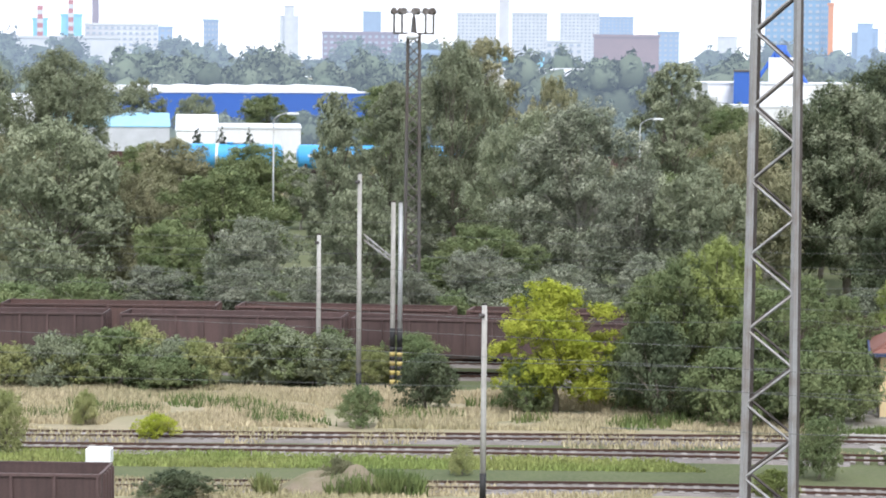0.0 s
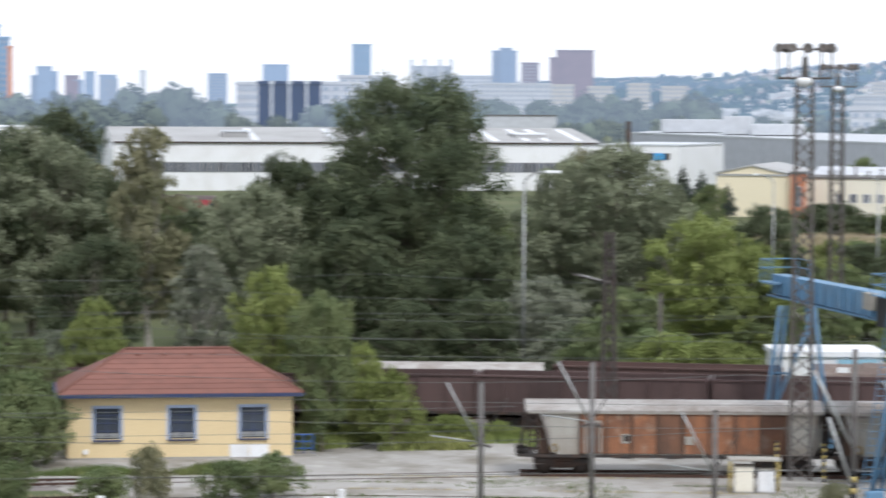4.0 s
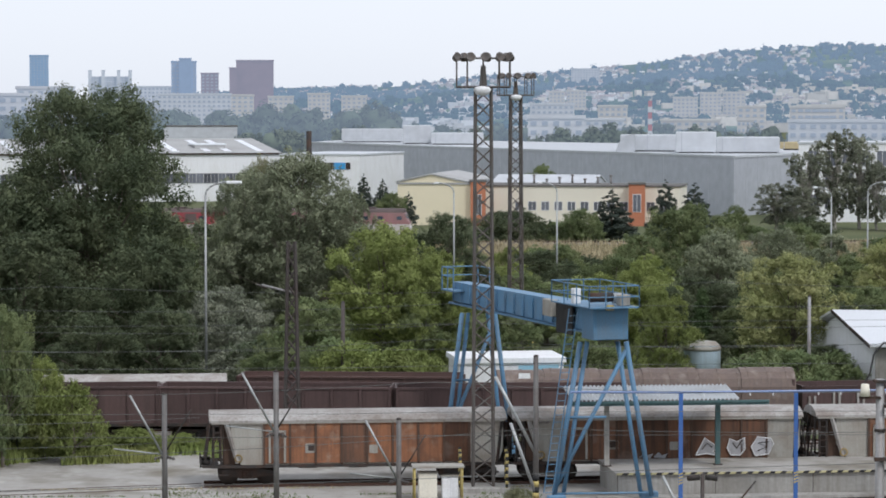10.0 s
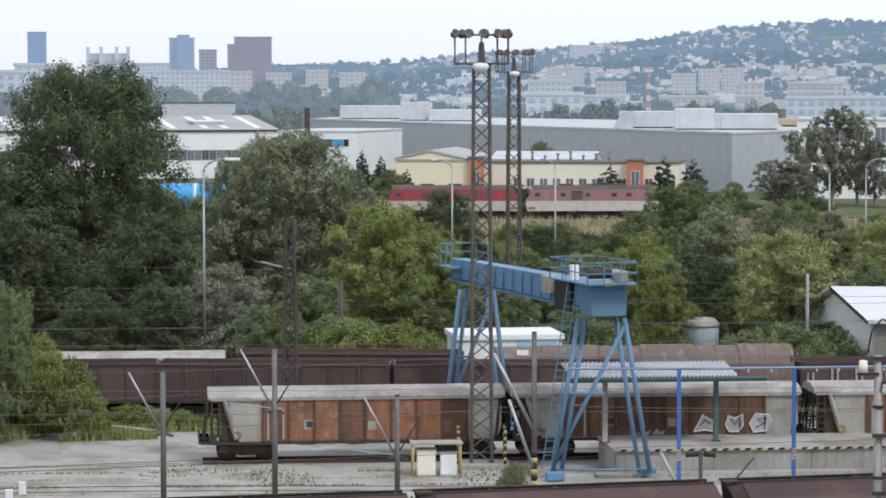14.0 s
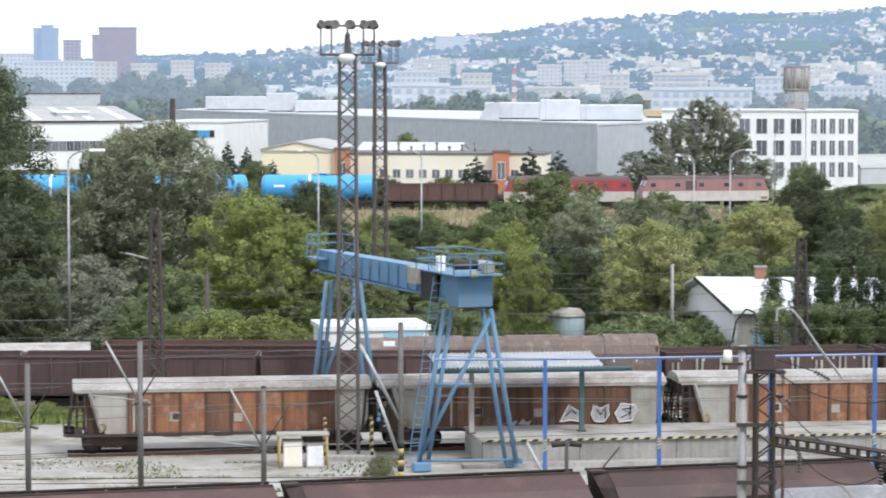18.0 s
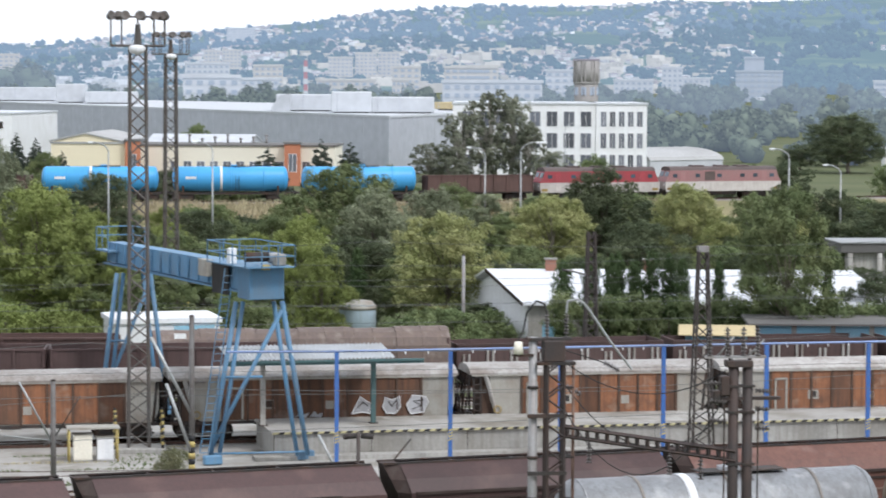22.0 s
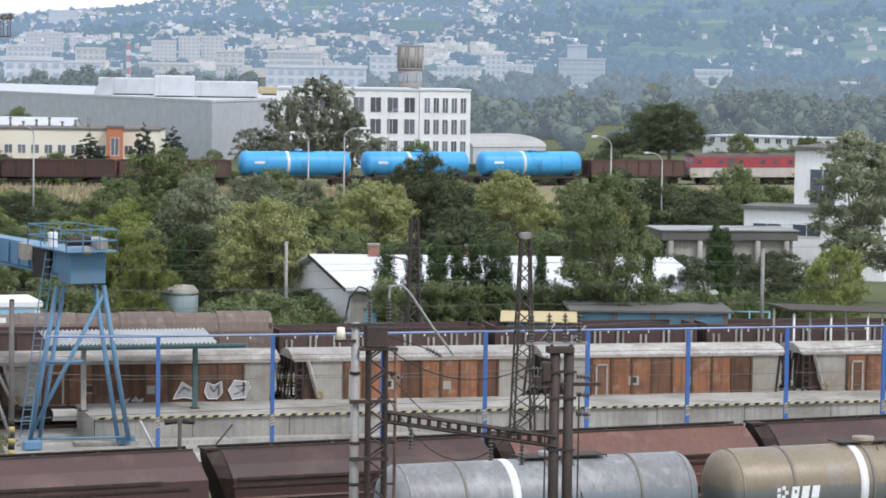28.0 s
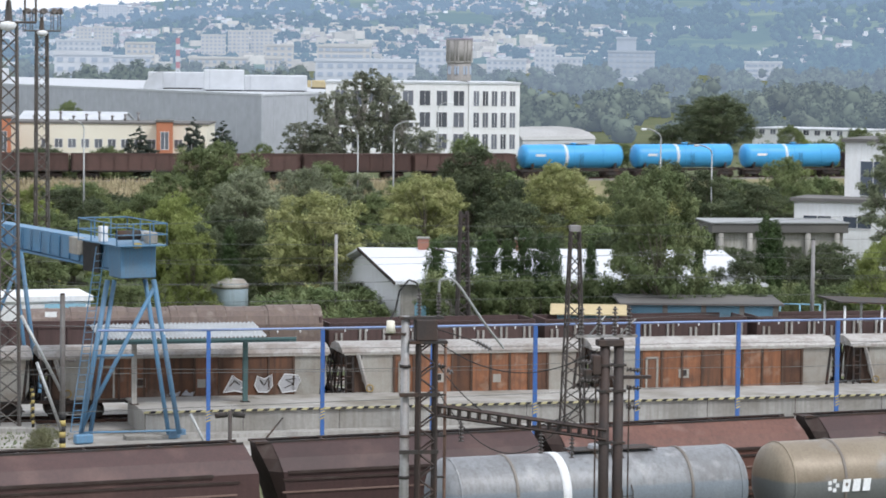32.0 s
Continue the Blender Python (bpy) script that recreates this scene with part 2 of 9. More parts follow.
# haze tint that the far materials give off
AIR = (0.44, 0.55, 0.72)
RUST = (0.12, 0.055, 0.03)
M = dict(
    concrete=material("concrete", (0.38, 0.37, 0.345), 0.9, stain=(0.18, 0.165, 0.14), amount=0.7, scale=0.35, fine=6, streak=0.45),
    paving=material("paving", (0.34, 0.325, 0.30), 0.9, stain=(0.17, 0.15, 0.115), amount=0.9, scale=0.38, fine=2.5, bump=0.3, vary=0, pale=(0.46, 0.45, 0.42)),
    ballast=material("ballast", (0.21, 0.19, 0.18), 0.95, stain=(0.11, 0.09, 0.07), amount=0.6, scale=0.5, fine=9, bump=0.8),
    sleeper=material("sleeper", (0.24, 0.22, 0.2), 0.9, stain=(0.1, 0.08, 0.06), amount=0.6, island=0.3),
    rail=material("rail", (0.075, 0.045, 0.035), 0.6, 0.5, stain=RUST),
    maroon=material("maroon_paint", (0.092, 0.058, 0.054), 0.65, stain=(0.05, 0.035, 0.033), amount=0.5, scale=0.5, streak=0.5, vary=0.2),
    maroon2=material("train_paint", (0.10, 0.058, 0.05), 0.65, stain=(0.055, 0.038, 0.033), amount=0.5, scale=0.5, streak=0.5, vary=0.25),
    redbrown=material("redbrown_paint", (0.080, 0.046, 0.043), 0.5, stain=(0.058, 0.037, 0.035), amount=0.7, scale=0.35, streak=0.5, vary=0.2, pale=(0.135, 0.082, 0.07)),
    redorange=material("faded_red_paint", (0.165, 0.080, 0.060), 0.55, stain=(0.10, 0.052, 0.044), amount=0.7, scale=0.4, streak=0.5, vary=0.1, pale=(0.30, 0.20, 0.17)),
    palerust=material("worn_rail", (0.22, 0.15, 0.125), 0.6, stain=(0.12, 0.07, 0.055), amount=0.7, scale=0.8),
    # shade put into the colour: hopper ends, waist rails and floor
    hopper_dark=material("hopper_shade", (0.045, 0.03, 0.026), 0.85),
    orange=material("rusty_orange", (0.28, 0.122, 0.062), 0.75, stain=(0.10, 0.058, 0.042), amount=0.85, scale=1.05, streak=0.6, vary=0.14, pale=(0.32, 0.23, 0.17)),
    rustdark=material("rusty_brown", (0.16, 0.078, 0.046), 0.8, stain=(0.07, 0.045, 0.034), amount=0.8, scale=0.7, streak=0.8, vary=0.3, pale=(0.2, 0.15, 0.12)),
    palegrey=material("pale_grey_paint", (0.33, 0.32, 0.285), 0.7, stain=(0.19, 0.145, 0.11), amount=0.65, scale=0.8, streak=0.3),
    roofgrey=material("dusty_roof", (0.37, 0.355, 0.335), 0.8, stain=(0.16, 0.125, 0.10), amount=0.8, scale=0.5, streak=0.5, pale=(0.5, 0.49, 0.47)),
    iron=material("dark_iron", (0.05, 0.045, 0.042), 0.7, 0.3, stain=RUST, amount=0.5),
    wheel=material("wheel_steel", (0.06, 0.05, 0.045), 0.6, 0.5, stain=RUST),
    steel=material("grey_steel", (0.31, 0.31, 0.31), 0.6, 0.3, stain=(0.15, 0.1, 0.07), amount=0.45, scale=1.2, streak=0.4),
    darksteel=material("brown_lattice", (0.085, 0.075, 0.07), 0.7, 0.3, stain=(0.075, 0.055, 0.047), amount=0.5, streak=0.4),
    zinc=material("zinc", (0.36, 0.37, 0.37), 0.45, 0.5, stain=(0.3, 0.28, 0.25), amount=0.4),
    white=material("white_paint", (0.75, 0.76, 0.77), 0.6, stain=(0.5, 0.48, 0.44), amount=0.3, scale=0.3, streak=0.25),
    whiteband=material("white_band", (0.72, 0.73, 0.74), 0.5, amount=0.15),
    cream=material("cream_plaster", (0.70, 0.56, 0.33), 0.85, stain=(0.55, 0.42, 0.25), amount=0.35, scale=0.5, streak=0.15),
    cream3=material("light_cream_plaster", (0.80, 0.72, 0.53), 0.85, stain=(0.68, 0.6, 0.43), amount=0.3, scale=0.1),
    cream2=material("pale_cream_plaster", (0.78, 0.74, 0.63), 0.85, stain=(0.6, 0.55, 0.45), amount=0.3, scale=0.1),
    terracotta=material("terracotta", (0.20, 0.092, 0.072), 0.8, stain=(0.13, 0.065, 0.052), amount=0.5, scale=1.2, fine=22, vary=0.1),
    navy=material("navy_paint", (0.035, 0.05, 0.11), 0.6),
    skyblue=material("light_blue_trim", (0.36, 0.44, 0.60), 0.6, amount=0.1),
    glass=material("dark_window", (0.06, 0.075, 0.10), 0.15, spec=0.6, amount=0.2, bump=0.0, vary=0.4),
    glass2=material("office_window", (0.13, 0.14, 0.165), 0.2, spec=0.6, amount=0.3, bump=0.0, vary=0.45),
    crane=material("crane_blue", (0.10, 0.225, 0.36), 0.5, stain=(0.14, 0.19, 0.24), amount=0.55, scale=0.9, streak=0.5),
    post=material("bright_blue", (0.05, 0.13, 0.36), 0.5, stain=(0.08, 0.12, 0.25), amount=0.35),
    black=material("black_rubber", (0.02, 0.02, 0.021), 0.6),
    stripe=material("pale_yellow_stripe", (0.52, 0.47, 0.27), 0.7, stain=(0.36, 0.32, 0.2), amount=0.5),
    rustyellow=material("dirty_yellow", (0.30, 0.21, 0.07), 0.7, stain=(0.14, 0.09, 0.05), amount=0.7),
    yellow=material("yellow_paint", (0.50, 0.40, 0.14), 0.65, stain=(0.28, 0.22, 0.11), amount=0.6),
    silver=material("dull_silver", (0.25, 0.26, 0.27), 0.45, 0.12, stain=(0.16, 0.155, 0.155), amount=0.7, scale=0.6, streak=0.6, pale=(0.46, 0.46, 0.46)),
    beige=material("beige_tank", (0.25, 0.21, 0.155), 0.42, 0.1, stain=(0.16, 0.12, 0.085), amount=0.75, scale=0.45, streak=0.3, pale=(0.24, 0.25, 0.25)),
    tankblue=material("tank_blue", (0.07, 0.345, 0.66), 0.42, stain=(0.05, 0.22, 0.45), amount=0.3, scale=0.3, vary=0.05),
    locored=material("loco_red", (0.36, 0.062, 0.075), 0.5, stain=(0.20, 0.085, 0.085), amount=0.6, scale=0.5),
    locopink=material("faded_red", (0.33, 0.165, 0.165), 0.6, stain=(0.27, 0.19, 0.18), amount=0.6, scale=0.5, streak=0.3),
    lococream=material("loco_cream", (0.52, 0.49, 0.46), 0.6, stain=(0.33, 0.28, 0.26), amount=0.45, streak=0.4),
    locoroof=material("loco_roof", (0.115, 0.085, 0.08), 0.7, stain=(0.06, 0.05, 0.048), amount=0.6, scale=0.5),
    hoodbrown=material("weathered_hood", (0.135, 0.103, 0.09), 0.65, stain=(0.18, 0.135, 0.11), amount=0.8, scale=1.1, streak=0.6, pale=(0.26, 0.22, 0.19)),
    hall=material("grey_hall", (0.44, 0.46, 0.50), 0.6, stain=(0.40, 0.415, 0.45), amount=0.25, scale=0.03, fine=0.6, bump=0.03),
    hall2=material("pale_hall", (0.50, 0.52, 0.545), 0.6, stain=(0.44, 0.45, 0.47), amount=0.3, scale=0.05, fine=0.6, bump=0.03),
    hallroof=material("old_roof", (0.36, 0.36, 0.355), 0.8, stain=(0.25, 0.245, 0.235), amount=0.6, scale=0.12, fine=2),
    brightroof=material("bright_metal_roof", (0.74, 0.76, 0.79), 0.4, 0.2, stain=(0.6, 0.6, 0.6), amount=0.3, scale=0.2),
    orangewall=material("orange_panel", (0.50, 0.20, 0.115), 0.8, stain=(0.42, 0.16, 0.09), amount=0.3),
    bluehall=material("blue_cladding", (0.045, 0.12, 0.42), 0.6, stain=(0.05, 0.11, 0.33), amount=0.3, scale=0.05),
    brick=material("brick_wall", (0.30, 0.15, 0.11), 0.9, stain=(0.2, 0.1, 0.08), amount=0.4),
    tankpale=material("pale_tank_blue", (0.34, 0.43, 0.48), 0.6, stain=(0.26, 0.29, 0.3), amount=0.5, scale=0.8, streak=0.5),
    garage=material("garage_blue", (0.22, 0.42, 0.54), 0.7, stain=(0.3, 0.38, 0.42), amount=0.4, scale=0.6),
    felt=material("roof_felt", (0.13, 0.125, 0.12), 0.9, stain=(0.2, 0.19, 0.17), amount=0.5, scale=0.3),
    ochre=material("ochre_roof", (0.56, 0.46, 0.27), 0.8, stain=(0.42, 0.33, 0.2), amount=0.4),
    bark=material("bark", (0.19, 0.165, 0.135), 0.95, stain=(0.07, 0.055, 0.04), amount=0.5, scale=3),
    palebark=material("pale_bark", (0.33, 0.31, 0.27), 0.9, stain=(0.16, 0.14, 0.11), amount=0.5, scale=3),
    insulator=material("insulator", (0.065, 0.055, 0.052), 0.3, spec=0.5),
    wire=material("wire", (0.16, 0.165, 0.16), 0.6, 0.4, bump=0),
    earth=material("dry_earth", (0.20, 0.165, 0.12), 0.95, stain=(0.12, 0.12, 0.06), amount=0.9, scale=0.8),
    straw=material("straw", (0.42, 0.36, 0.235), 0.9, stain=(0.27, 0.265, 0.14), amount=0.7, scale=0.10, island=0.3, bump=0),
    turf=material("turf", (0.20, 0.25, 0.075), 0.9, stain=(0.30, 0.29, 0.11), amount=0.7, scale=0.15, island=0.3, bump=0),
    weed=material("weeds", (0.10, 0.14, 0.045), 0.9, stain=(0.2, 0.19, 0.07), amount=0.6, scale=0.4, island=0.3, bump=0),
    dryland=material("dry_ground", (0.28, 0.243, 0.16), 0.95, stain=(0.19, 0.19, 0.10), amount=0.9, scale=0.16, fine=1.2, vary=0),
    meadow=material("meadow", (0.25, 0.215, 0.125), 0.95, stain=(0.15, 0.155, 0.075), amount=0.8, scale=0.1, fine=0.8, vary=0),
    ribdark=material("rusty_rib", (0.10, 0.06, 0.042), 0.8, stain=(0.05, 0.035, 0.028), amount=0.7, scale=1.2, streak=0.5),
    railpale=material("pale_blue_rail", (0.20, 0.27, 0.46), 0.45, 0.2, stain=(0.3, 0.32, 0.38), amount=0.5, scale=0.8),
    graffito2=material("graffiti_grey", (0.36, 0.36, 0.37), 0.7, amount=0.3, scale=2.0),
    graffito=material("graffiti_white", (0.62, 0.62, 0.62), 0.7, amount=0.2),
)
LEAF = dict(
    dark=leaf("leaf_dark", (0.069, 0.090, 0.051), (0.123, 0.141, 0.079)),
    green=leaf("leaf_green", (0.130, 0.170, 0.078), (0.212, 0.243, 0.115)),
    silver=leaf("leaf_silver", (0.135, 0.155, 0.105), (0.285, 0.295, 0.225), 0.45),
    sage=leaf("leaf_sage", (0.175, 0.200, 0.125), (0.265, 0.285, 0.190), 0.3),
    fresh=leaf("leaf_fresh", (0.185, 0.225, 0.070), (0.255, 0.288, 0.105)),
    lime=leaf("leaf_lime", (0.305, 0.358, 0.043), (0.416, 0.436, 0.072)),
    olive=leaf("leaf_olive", (0.225, 0.250, 0.100), (0.345, 0.345, 0.165)),
    brownish=leaf("leaf_olive_brown", (0.190, 0.195, 0.112), (0.275, 0.262, 0.160)),
    thuja=leaf("leaf_thuja", (0.055, 0.086, 0.036), (0.088, 0.126, 0.054)),
    fir=leaf("leaf_fir", (0.055, 0.073, 0.062), (0.086, 0.102, 0.079)),
)
# AIR or HAZE emission in most of these paints haze over the colour
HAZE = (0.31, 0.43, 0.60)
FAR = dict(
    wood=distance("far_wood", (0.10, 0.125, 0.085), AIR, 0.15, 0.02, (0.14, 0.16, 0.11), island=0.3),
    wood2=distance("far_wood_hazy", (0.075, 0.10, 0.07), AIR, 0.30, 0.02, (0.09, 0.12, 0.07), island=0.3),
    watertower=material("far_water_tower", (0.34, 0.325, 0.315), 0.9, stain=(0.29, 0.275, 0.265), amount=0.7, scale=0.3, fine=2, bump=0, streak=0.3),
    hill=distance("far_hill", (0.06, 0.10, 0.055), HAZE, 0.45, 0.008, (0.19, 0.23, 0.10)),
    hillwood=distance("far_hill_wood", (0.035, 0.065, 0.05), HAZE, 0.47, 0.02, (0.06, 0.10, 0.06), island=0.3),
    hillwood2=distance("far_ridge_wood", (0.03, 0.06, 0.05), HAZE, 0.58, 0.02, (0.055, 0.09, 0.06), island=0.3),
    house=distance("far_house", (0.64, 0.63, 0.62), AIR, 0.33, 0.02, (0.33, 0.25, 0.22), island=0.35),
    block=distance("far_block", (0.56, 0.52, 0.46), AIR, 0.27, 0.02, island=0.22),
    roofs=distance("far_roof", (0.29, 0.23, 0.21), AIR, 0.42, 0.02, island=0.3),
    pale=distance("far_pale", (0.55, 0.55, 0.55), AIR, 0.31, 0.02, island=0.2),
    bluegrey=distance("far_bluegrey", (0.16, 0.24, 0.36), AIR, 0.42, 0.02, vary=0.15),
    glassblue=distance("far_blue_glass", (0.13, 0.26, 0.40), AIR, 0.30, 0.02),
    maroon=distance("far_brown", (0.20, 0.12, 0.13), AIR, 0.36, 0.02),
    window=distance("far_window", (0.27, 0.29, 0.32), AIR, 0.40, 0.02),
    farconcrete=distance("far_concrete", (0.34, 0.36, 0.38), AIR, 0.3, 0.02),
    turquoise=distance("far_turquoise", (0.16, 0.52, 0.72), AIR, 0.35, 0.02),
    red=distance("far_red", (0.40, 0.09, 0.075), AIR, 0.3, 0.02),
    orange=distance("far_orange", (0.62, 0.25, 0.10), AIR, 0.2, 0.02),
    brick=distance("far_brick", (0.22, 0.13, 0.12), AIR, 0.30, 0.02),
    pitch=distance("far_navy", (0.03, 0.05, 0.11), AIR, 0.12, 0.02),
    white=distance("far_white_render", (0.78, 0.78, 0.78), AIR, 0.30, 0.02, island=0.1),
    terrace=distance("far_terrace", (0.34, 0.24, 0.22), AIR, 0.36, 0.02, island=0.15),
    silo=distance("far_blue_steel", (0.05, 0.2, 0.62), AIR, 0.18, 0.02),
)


# ---- building blocks ----
def finish(bm, name):
    me = bpy.data.meshes.new(name)
    bm.to_mesh(me)
    bm.free()
    return me


def part(name, bm, mat, parent, label=""):
    """One mesh object under a thing or under a part; bm may be a finished mesh that alike parts share."""
    me = finish(bm, name) if isinstance(bm, bmesh.types.BMesh) else bm
    if not me.materials:
        me.materials.append(mat)
    ob = new(name, me)
    if me.materials[0] is not mat:
        ob.material_slots[0].link = "OBJECT"
        ob.material_slots[0].material = mat
    ob.parent = parent
    return tagged(ob, label)


def thing(name, m, label, category, group="", kind=""):
    ob = new(name)
    ob.empty_display_size = 0.3
    ob.matrix_basis = m
    return tagged(ob, label, category, group, kind)


def solo(name, bm, mat, m, label="", category="", group="", kind=""):
    me = finish(bm, name) if isinstance(bm, bmesh.types.BMesh) else bm
    if not me.materials:
        me.materials.append(mat)
    ob = new(name, me)
    if me.materials[0] is not mat:
        ob.material_slots[0].link = "OBJECT"
        ob.material_slots[0].material = mat
    ob.matrix_basis = m
    return tagged(ob, label, category, group, kind)


def box(bm, x0, x1, y0, y1, z0, z1, m=None):
    v = [bm.verts.new(m @ Vector(p) if m else p) for p in
         ((x0, y0, z0), (x1, y0, z0), (x1, y1, z0), (x0, y1, z0), (x0, y0, z1), (x1, y0, z1), (x1, y1, z1), (x0, y1, z1))]
    for f in ((3, 2, 1, 0), (4, 5, 6, 7), (0, 1, 5, 4), (1, 2, 6, 5), (2, 3, 7, 6), (3, 0, 4, 7)):
        bm.faces.new([v[i] for i in f])
    return bm


def one(x0, x1, y0, y1, z0, z1, bevel=0.0):
    bm = box(bmesh.new(), x0, x1, y0, y1, z0, z1)
    if bevel:
        bmesh.ops.bevel(bm, geom=bm.edges[:], offset=bevel, segments=1, affect="EDGES")
    return bm


def tube(bm, p, q, r, r2=None, sides=8, caps=True):
    p, q = Vector(p), Vector(q)
    d = (q - p).normalized()
    a = d.orthogonal().normalized()
    b = d.cross(a)
    r2 = r if r2 is None else r2
    off = math.pi / sides if sides == 4 else 0
    rings = []
    for c, rad in ((p, r), (q, r2)):
        rings.append([bm.verts.new(c + (a * math.cos(2 * math.pi * k / sides + off) + b * math.sin(2 * math.pi * k / sides + off)) * rad) for k in range(sides)])
    for k in range(sides):
        f = bm.faces.new((rings[0][k], rings[0][(k + 1) % sides], rings[1][(k + 1) % sides], rings[1][k]))
        f.smooth = sides > 6
    if caps:
        bm.faces.new(rings[0][::-1])
        bm.faces.new(rings[1])
    return bm


def pipe(bm, points, r, sides=6):
    """One bent bar through the points."""
    last = None
    pts = [Vector(p) for p in points]
    for k, p in enumerate(pts):
        d = (pts[min(k + 1, len(pts) - 1)] - pts[max(k - 1, 0)]).normalized()
        u = d.cross(Vector((0.31, 0.22, 0.93))).normalized()
        w = d.cross(u)
        ring = [bm.verts.new(p + (u * math.cos(2 * math.pi * i / sides) + w * math.sin(2 * math.pi * i / sides)) * r) for i in range(sides)]
        if last:
            for i in range(sides):
                bm.faces.new((last[i], last[(i + 1) % sides], ring[(i + 1) % sides], ring[i]))
        last = ring
    return bm


def extrude(bm, outline, a, b, axis="x"):
    """A closed outline of (u, v) swept from a to b: along x it lies in (y, z), along y in (x, z)."""
    def at(u, v, w):
        return (w, u, v) if axis == "x" else (u, w, v)
    one_, two = [[bm.verts.new(at(u, v, w)) for u, v in outline] for w in (a, b)]
    n = len(outline)
    for k in range(n):
        bm.faces.new((one_[k], one_[(k + 1) % n], two[(k + 1) % n], two[k]))
    bm.faces.new(one_[::-1])
    bm.faces.new(two)
    bmesh.ops.recalc_face_normals(bm, faces=bm.faces[:])
    return bm


def lathe(bm, profile, axis="z", sides=24, closed=True):
    """Rings of (radius, height) turned about z or about x."""
    rings = []
    for r, h in profile:
        ring = []
        for k in range(sides):
            a = 2 * math.pi * k / sides
            c, s = r * math.cos(a), r * math.sin(a)
            ring.append(bm.verts.new((c, s, h) if axis == "z" else (h, c, s)))
        rings.append(ring)
    for a, b in zip(rings, rings[1:]):
        for k in range(sides):
            bm.faces.new((a[k], a[(k + 1) % sides], b[(k + 1) % sides], b[k])).smooth = True
    if closed:
        bm.faces.new(rings[0][::-1])
        bm.faces.new(rings[-1])
    bmesh.ops.recalc_face_normals(bm, faces=bm.faces[:])
    return bm


def lattice(bm, x, y, w0, w1, z0, z1, bays, leg=0.06, bar=0.03):
    """A square lattice mast: four legs and zigzag bracing on every side."""
    def c(k, f):
        w = (w0 + (w1 - w0) * f) / 2
        return Vector((x + w * (1, 1, -1, -1)[k], y + w * (1, -1, -1, 1)[k], z0 + (z1 - z0) * f))
    for k in range(4):
        tube(bm, c(k, 0), c(k, 1), leg, leg, 4)
    for i in range(bays):
        for k in range(4):
            j = (k + 1) % 4
            a, b = (k, j) if (i + k) % 2 else (j, k)
            tube(bm, c(a, i / bays), c(b, (i + 1) / bays), bar, bar, 4, False)
    return bm


# ---- ground, paving, tracks ----
def flat(name, points, z, thick, mat, label, category, kind="structure"):
    bm = bmesh.new()
    lo, hi = [[bm.verts.new((x, y, h)) for x, y in points] for h in (z - thick, z)]
    n = len(points)
    for k in range(n):
        bm.faces.new((lo[k], lo[(k + 1) % n], hi[(k + 1) % n], hi[k]))
    bm.faces.new(hi)
    bmesh.ops.recalc_face_normals(bm, faces=bm.faces[:])
    return solo(name, bm, mat, Matrix(), label, category, kind=kind)


def ground_material():
    m = bpy.data.materials.new("ground")
    m.use_nodes = True
    n, l = m.node_tree.nodes, m.node_tree.links
    b = n["Principled BSDF"]
    tc = n.new("ShaderNodeTexCoord")
    col = None
    for scale, a, c in ((0.05, (0.08, 0.10, 0.05), (0.12, 0.13, 0.07)), (0.6, None, (0.11, 0.13, 0.06)), (5.0, None, (0.16, 0.155, 0.095))):
        t = n.new("ShaderNodeTexNoise")
        t.inputs["Scale"].default_value, t.inputs["Detail"].default_value = scale, 6
        l.new(tc.outputs["Object"], t.inputs["Vector"])
        r = n.new("ShaderNodeMapRange")
        r.inputs[1].default_value, r.inputs[2].default_value = 0.42, 0.66
        r.inputs[4].default_value = 1.0 if a else 0.5
        l.new(t.outputs[0], r.inputs[0])
        mix = n.new("ShaderNodeMix")
        mix.data_type = "RGBA"
        if a:
            mix.inputs["A"].default_value = (*a, 1)
        else:
            l.new(col, mix.inputs["A"])
        mix.inputs["B"].default_value = (*c, 1)
        l.new(r.outputs[0], mix.inputs["Factor"])
        col = mix.outputs["Result"]
    l.new(col, b.inputs["Base Color"])
    b.inputs["Roughness"].default_value = 1.0
    b.inputs["Specular IOR Level"].default_value = 0.1
    return m


bm = bmesh.new()
N = 24
rim = [bm.verts.new((9000 * math.cos(2 * math.pi * k / N), 9000 * math.sin(2 * math.pi * k / N), 0)) for k in range(N)]
bm.faces.new(rim)
solo("ground", bm, ground_material(), Matrix(), "flat grassy ground with dry patches", "ground", kind="structure")

flat("pavement", ((-24, 113.5), (6, 115.5), (6, 121), (60, 127), (60, 147), (-13, 147), (-21, 145.5), (-24, 142), (-36, 139), (-37, 133)),
     0.05, 0.2, M["paving"], "stained pale concrete yard with weeds in its joints", "paving")


